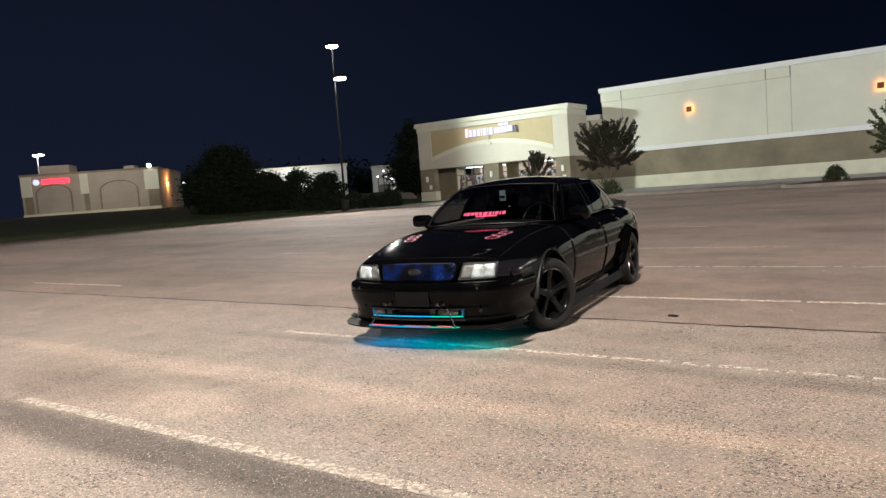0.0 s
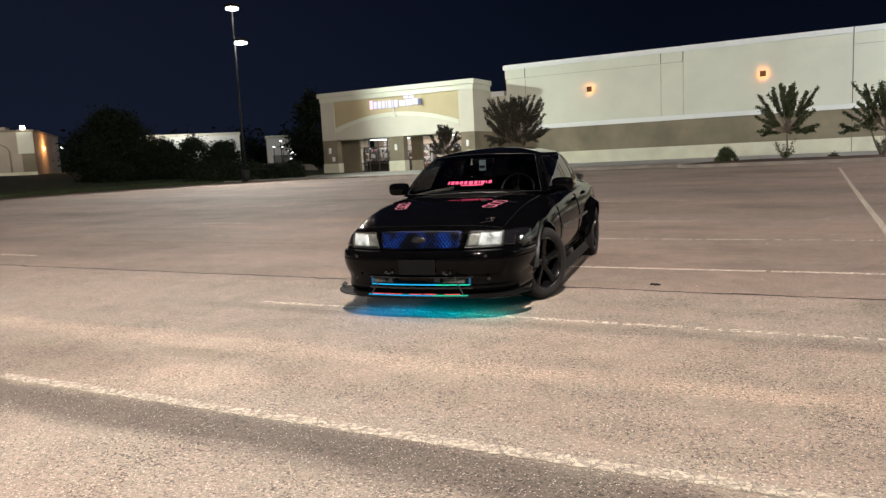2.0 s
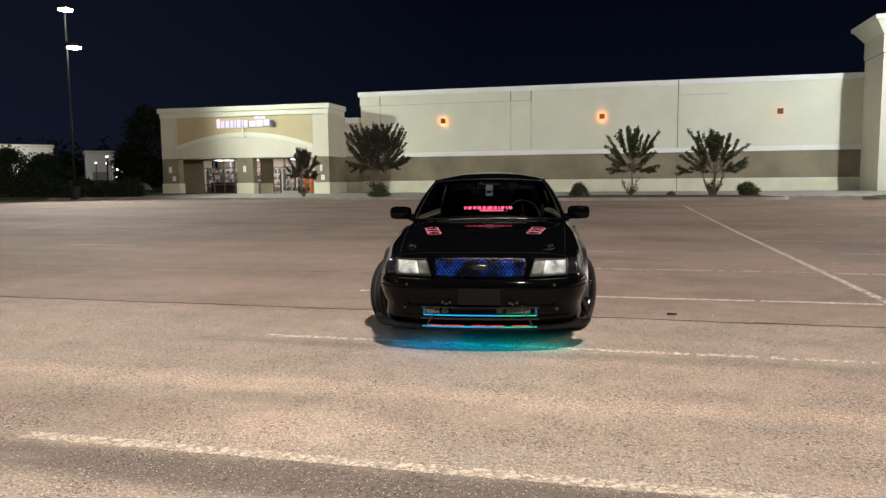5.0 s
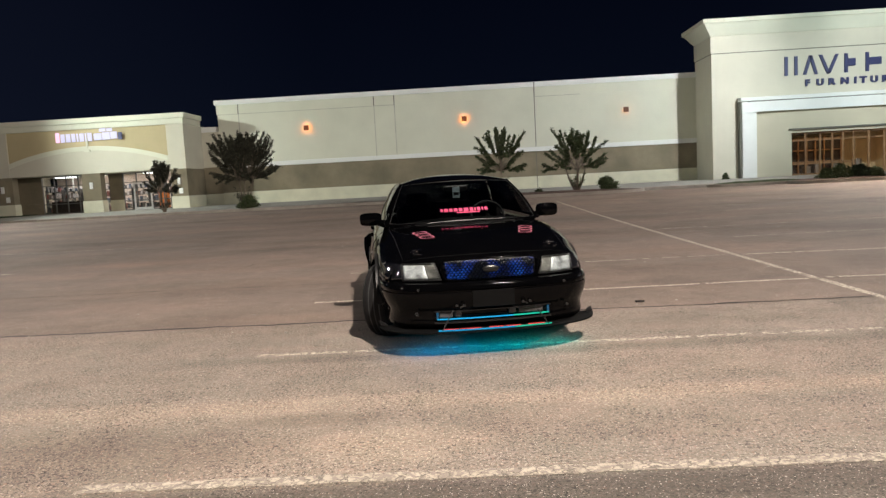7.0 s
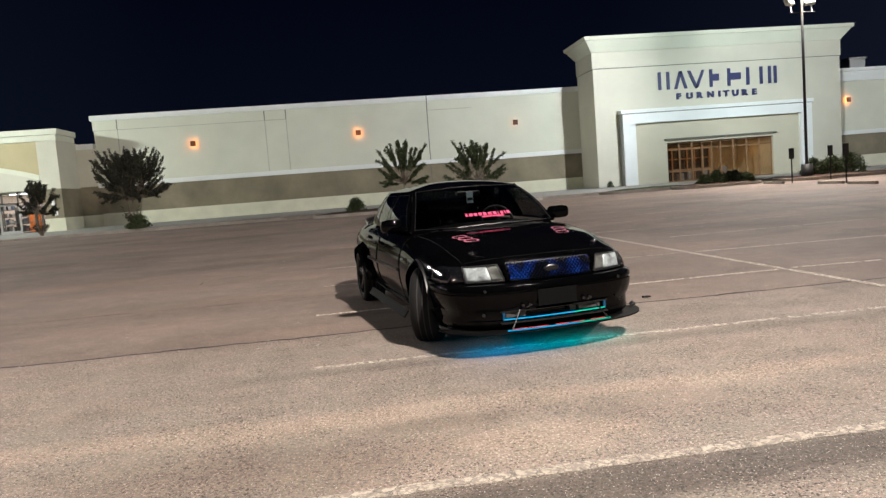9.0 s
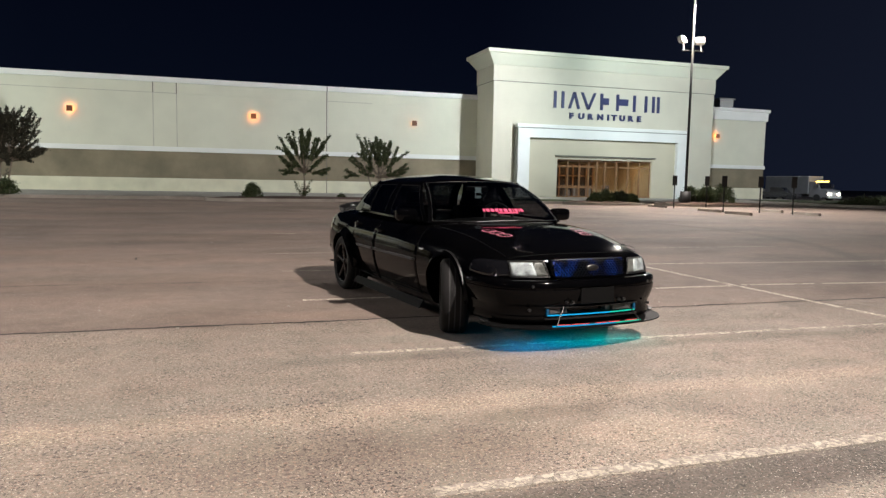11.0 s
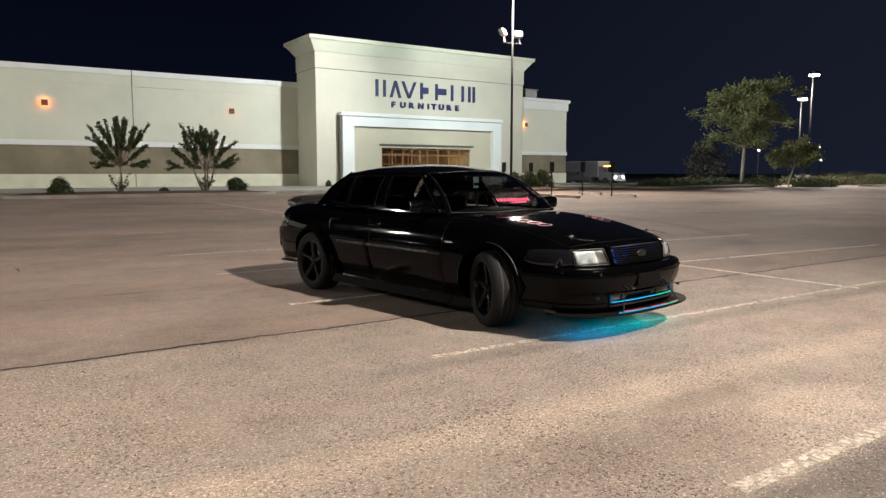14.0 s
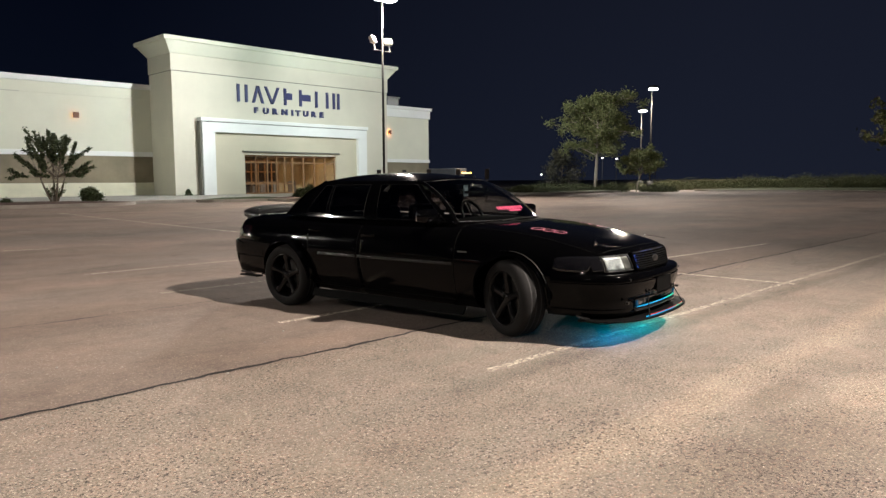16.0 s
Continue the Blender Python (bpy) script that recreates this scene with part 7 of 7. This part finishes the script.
    for sd in (-1, 1):
        part("hood_gap", topline([(sd * (0.70 + 0.07 * f), 0.24 + 1.31 * f + sweep(0.24 + 1.31 * f, 0.70 + 0.07 * f) - MID, top_at(0.24 + 1.31 * f, 0.70 + 0.07 * f) + 0.0005) for f in lin(0, 1, 24)]), M_DARK, car)
        part("wiper", tube(bmesh.new(), [(sd * 0.08 - 0.3, 1.47 - MID, 1.005), (sd * 0.08 + 0.02, 1.46 - MID, 1.02), (sd * 0.08 + 0.32, 1.50 - MID, 1.012)], 0.005, 5), M_TRIMBLK, car)
    # matt sheet laid over the gloss body to keep a bright reflection off
    part("cowl", thick(patch(lambda x, s: Vector((x, s + sweep(s, x) + 0.10 * (x / 0.7) ** 2 - MID, top_at(s, x) + 0.003)), lin(-0.70, 0.70, 21), lin(1.38, 1.62, 5)), 0.003), M_DARK, car, "matt black cowl sheet added to hide a bright reflection")
    part("hood_gap", topline([(x, 0.20 + sweep(0.20, x) - MID, top_at(0.20, x) + 0.001) for x in lin(-0.70, 0.70, 20)]), M_DARK, car)
    part("boot_gap", topline([(x, 4.55 - MID, top_at(4.55, x) + 0.001) for x in lin(-0.62, 0.62, 12)]), M_DARK, car)

    # front bumper: a moulded shell round the nose, open at its mouth
    fb = part("front_bumper", bumper_shell(plan_at, FRONT_PROFILE, 0.47, 0.303, 0.372), M_PAINT, car, "gloss black moulded front bumper", True)
    smooth_by_angle(fb, 40)
    part("intake_back", boxes(((-0.56, -MID + 0.13, 0.26), (0.56, -MID + 0.148, 0.41))), M_TRIMBLK, fb)
    for z0, z1, dp in ((0.286, 0.299, 0.11), (0.376, 0.384, 0.11)):
        part("mouth_ledge", thick(patch(lambda x, d: Vector((x, plan(x) + d - MID, z0)), lin(-0.48, 0.48, 15), (0.016, dp)), z1 - z0), M_SATIN, fb)

    def strip(x, z, out_by):
        return Vector((x, plan(x) - out_by - MID, z))

    for a, c, m in ((-0.46, -0.15, M_LEDCYAN), (-0.15, 0.16, M_LEDCYAN), (0.16, 0.46, M_LEDGREEN)):
        part("light_strip", thick(patch(lambda x, z: strip(x, z, -0.02), lin(a, c, 8), (0.304, 0.314)), 0.006), m, car, "lit coloured strip in the bumper mouth")
        part("light_strip", thick(patch(lambda x, z: strip(x, z, 0.062), lin(a, c, 8), (0.227, 0.237)), 0.004), m, car, "lit coloured strip on the front lip")
    for x, w in ((-0.44, 0.11), (-0.31, 0.05), (0.13, 0.06), (0.21, 0.20)):
        part("duct", boxes(((x, -MID + 0.055, 0.320), (x + w, -MID + 0.12, 0.366)), bevel=0.006), M_DUCT, fb, "small ribbed duct lit by the strip")
    # brackets glow faintly in place of the strips' light falling on them
    for x in (-0.455, 0.455):
        part("bracket", boxes(((x - 0.008, plan(x) - MID + 0.02, 0.31), (x + 0.008, plan(x) - MID + 0.035, 0.368))), M_BRACKETGLOW, fb)
    # flat splitter lip below, with turned-up ends
    lip = part("front_lip", thick(patch(lambda a, d: plan_at(a, -0.062 * (1 - abs(a) ** 4) - 0.02 + d) + Vector((0, 0, 0.222 + 0.016 * abs(a) ** 6)), lin(-0.80, 0.80, 41), (0.0, 0.13, 0.26)), 0.010), M_DARK, car, "flat matt black front lip")
    for sd in (-1, 1):
        bm = bmesh.new()
        e = plan_at(sd * 0.74, -0.03)
        v0 = [(e.x - sd * 0.02, e.y + 0.0, 0.232), (e.x + sd * 0.035, e.y + 0.02, 0.238), (e.x + sd * 0.045, e.y + 0.09, 0.256), (e.x - sd * 0.0, e.y + 0.08, 0.238)]
        bm.faces.new([bm.verts.new(p) for p in v0])
        part("lip_end", thick(bm, 0.01), M_TRIMBLK, lip, "turned-up end of the lip")
    for x0, x1 in ((-0.42, -0.30), (-0.29, -0.12), (-0.06, 0.06), (0.08, 0.20), (0.26, 0.40)):
        part("lip_mark", thick(patch(lambda x, z: strip(x, z, 0.072), lin(x0, x1, 4), (0.241, 0.249)), 0.003), M_RED, lip, "red mark on the lip")
    # blank plate holder with its bolts
    pp = part("plate_panel", thick(patch(lambda x, z: Vector((x, plan(x) - 0.014 - MID, z)), lin(-0.17, 0.17, 9), lin(0.402, 0.535, 5)), 0.010), M_DARK, fb, "plain black plate panel")
    for x in (-0.30, -0.24, 0.24, 0.30):
        part("bumper_bolt", tube(bmesh.new(), [(x, plan(x) - MID + 0.01, 0.418), (x, plan(x) - MID - 0.012, 0.418)], 0.011, 8), M_SATINMOULD, fb)
    for sd in (-1, 1):
        for x, z in ((0.60, 0.555), (0.62, 0.36)):
            part("bumper_stud", tube(bmesh.new(), [(sd * x, plan(x) - MID + 0.01, z), (sd * x, plan(x) - MID - 0.014, z)], 0.012, 8), M_SATINMOULD, fb)

    # rear bumper, spoiler and valance
    rb = part("rear_bumper", bumper_shell(tail_at, REAR_PROFILE, 0, 1, 1), M_PAINT, car, "gloss black rear bumper", True)
    smooth_by_angle(rb, 40)
    bm = patch(lambda x, v: Vector((x, 4.84 + 0.27 * v - 0.16 * (abs(x) / 0.8) ** 3 - MID, 1.052 + 0.045 * v - 0.060 * (abs(x) / 0.72) ** 4)), lin(-0.72, 0.72, 25), lin(0, 1, 5))
    sp = part("spoiler", thick(bm, 0.070), M_SATIN, car, "satin black boot spoiler", True)
    for sd in (-1, 1):
        part("spoiler_leg", boxes(((sd * 0.55 - 0.03, 4.88 - MID, 0.96), (sd * 0.55 + 0.03, 4.98 - MID, 1.06)), bevel=0.01), M_SATIN, sp)
    part("rear_valance", boxes(((-0.74, 4.82 - MID, 0.275), (0.74, 5.06 - MID, 0.297))), M_SATIN, car, "flat rear valance")
    for sd in (-1, 1):
        part("rear_fin", boxes(((sd * 0.82 - 0.05, 4.60 - MID, 0.262), (sd * 0.82 + 0.05, 4.92 - MID, 0.282)), bevel=0.008), M_DARK, car)

    # windscreen decal: plain pink bars, and its hanging card
    def screen(f, v):
        p = ring_point("front", f, v)
        return p + Vector((0, -0.006, 0.006))

    f0 = 0.345
    for k in range(11):
        w = (0.012, 0.020, 0.018, 0.020, 0.019, 0.026, 0.018, 0.008, 0.018, 0.008, 0.018)[k]
        w *= 1.25
        part("screen_decal", patch(screen, (f0, f0 + w), (0.205, 0.262)), M_PINK, car, "pink vinyl bar")
        f0 += w + 0.009
    part("screen_decal", patch(screen, (0.45, 0.61), (0.172, 0.195)), M_PINK, car, "pink vinyl bar")
    # interior
    part("cabin_tub", boxes(((-0.80, 1.75 - MID, 0.30), (0.80, 4.30 - MID, 0.34))), M_INTERIOR, car)
    dash = part("dashboard", bmesh_ellipsoid((0, 1.86 - MID, 0.955), (0.72, 0.26, 0.075)), M_INTERIOR, car, "dark dashboard", True)
    wh = part("steering_wheel", ring_tube((0.36, 2.32 - MID, 1.0), 0.185, 0.016, 62), M_SATIN, car, "black steering wheel", True)
    part("column", tube(bmesh.new(), [(0.36, 2.32 - MID, 1.0), (0.36, 2.05 - MID, 0.9)], 0.035, 8), M_INTERIOR, wh)
    for sd in (-1, 1):
        st = part("seat", boxes(((sd * 0.38 - 0.26, 2.45 - MID, 0.45), (sd * 0.38 + 0.26, 3.0 - MID, 0.62)), bevel=0.05), M_INTERIOR, car, "dark front seat")
        part("seat_back", boxes(((sd * 0.38 - 0.25, 2.95 - MID, 0.6), (sd * 0.38 + 0.25, 3.10 - MID, 1.12)), bevel=0.05), M_INTERIOR, st)
        part("headrest", boxes(((sd * 0.38 - 0.13, 3.0 - MID, 1.14), (sd * 0.38 + 0.13, 3.09 - MID, 1.28)), bevel=0.04), M_INTERIOR, st)
    part("rear_seat", boxes(((-0.66, 3.75 - MID, 0.45), (0.66, 3.95 - MID, 1.02)), bevel=0.05), M_INTERIOR, car)
    im = part("rear_view_mirror", boxes(((-0.13, 2.19 - MID, 1.30), (0.13, 2.22 - MID, 1.36)), bevel=0.012), M_SATIN, car, "rear view mirror")
    part("hanging_card", boxes(((-0.038, 2.165 - MID, 1.225), (0.038, 2.175 - MID, 1.345)), bevel=0.003), M_PALEBLUE, im, "pale blue card hanging from the mirror")
    part("card_mark", boxes(((-0.03, 2.157 - MID, 1.255), (0.03, 2.164 - MID, 1.285))), M_SATIN, im)
    return car


def bmesh_ellipsoid(c, r):
    bm = bmesh.new()
    bmesh.ops.create_uvsphere(bm, u_segments=24, v_segments=14, radius=1.0, matrix=Matrix.Translation(c) @ Matrix.Diagonal((*r, 1)))
    return bm


def ring_tube(c, r, t, tilt):
    m = pose(*c, tilt)
    pts = [m @ Vector((r * math.cos(a), r * math.sin(a), 0)) for a in [2 * math.pi * k / 32 for k in range(33)]]
    bm = tube(bmesh.new(), pts, t, 8, False)
    for a in (200, 340, 90):
        tube(bm, [m @ Vector((0, 0, 0)), m @ Vector((r * math.cos(radians(a)), r * math.sin(radians(a)), 0))], 0.014, 6)
    return bm


def grille_light():
    """Blue light behind the grille, in uneven dots."""
    m, n, l, b = material("led_grille")
    v = coords(n, l, (1, 1, 1))
    f = noisy(n, l, v, 7.0, 3)
    b.inputs["Base Color"].default_value = (0.002, 0.002, 0.004, 1)
    l.new(ramp(n, l, f, [(0.44, (0.0, 0.002, 0.012)), (0.56, (0.006, 0.05, 0.40)), (0.72, (0.02, 0.20, 1.0))]), b.inputs["Emission Color"])
    b.inputs["Emission Strength"].default_value = 0.6
    return m


M_LEDGRILLE = grille_light()
M_DUCT = plain("duct_plastic", (0.05, 0.05, 0.05), 0.4)
M_BRACKETGLOW = glowing("bracket_glow", (0.0, 0.25, 0.55), 0.16)
M_SATINMOULD = plain("moulding_satin", (0.02, 0.02, 0.02), 0.35, 0.4)
M_LENSG = plain("headlight_plastic", (0.125, 0.125, 0.112), 0.10, 0.0, 1.0)
build_car()
for x, col in ((-0.40, (0.0, 0.38, 0.95)), (0.0, (0.0, 0.50, 0.78)), (0.40, (0.0, 0.58, 0.55))):
    ld = bpy.data.lights.new("bumper_light", "AREA")
    ld.shape, ld.size, ld.size_y, ld.energy, ld.color = "RECTANGLE", 0.55, 0.10, 2.0, col
    lo = new("bumper_light", ld)
    lo.matrix_world = CAR @ pose(x * 1.15, -MID + 0.23 + plan(x * 1.15), 0.208)
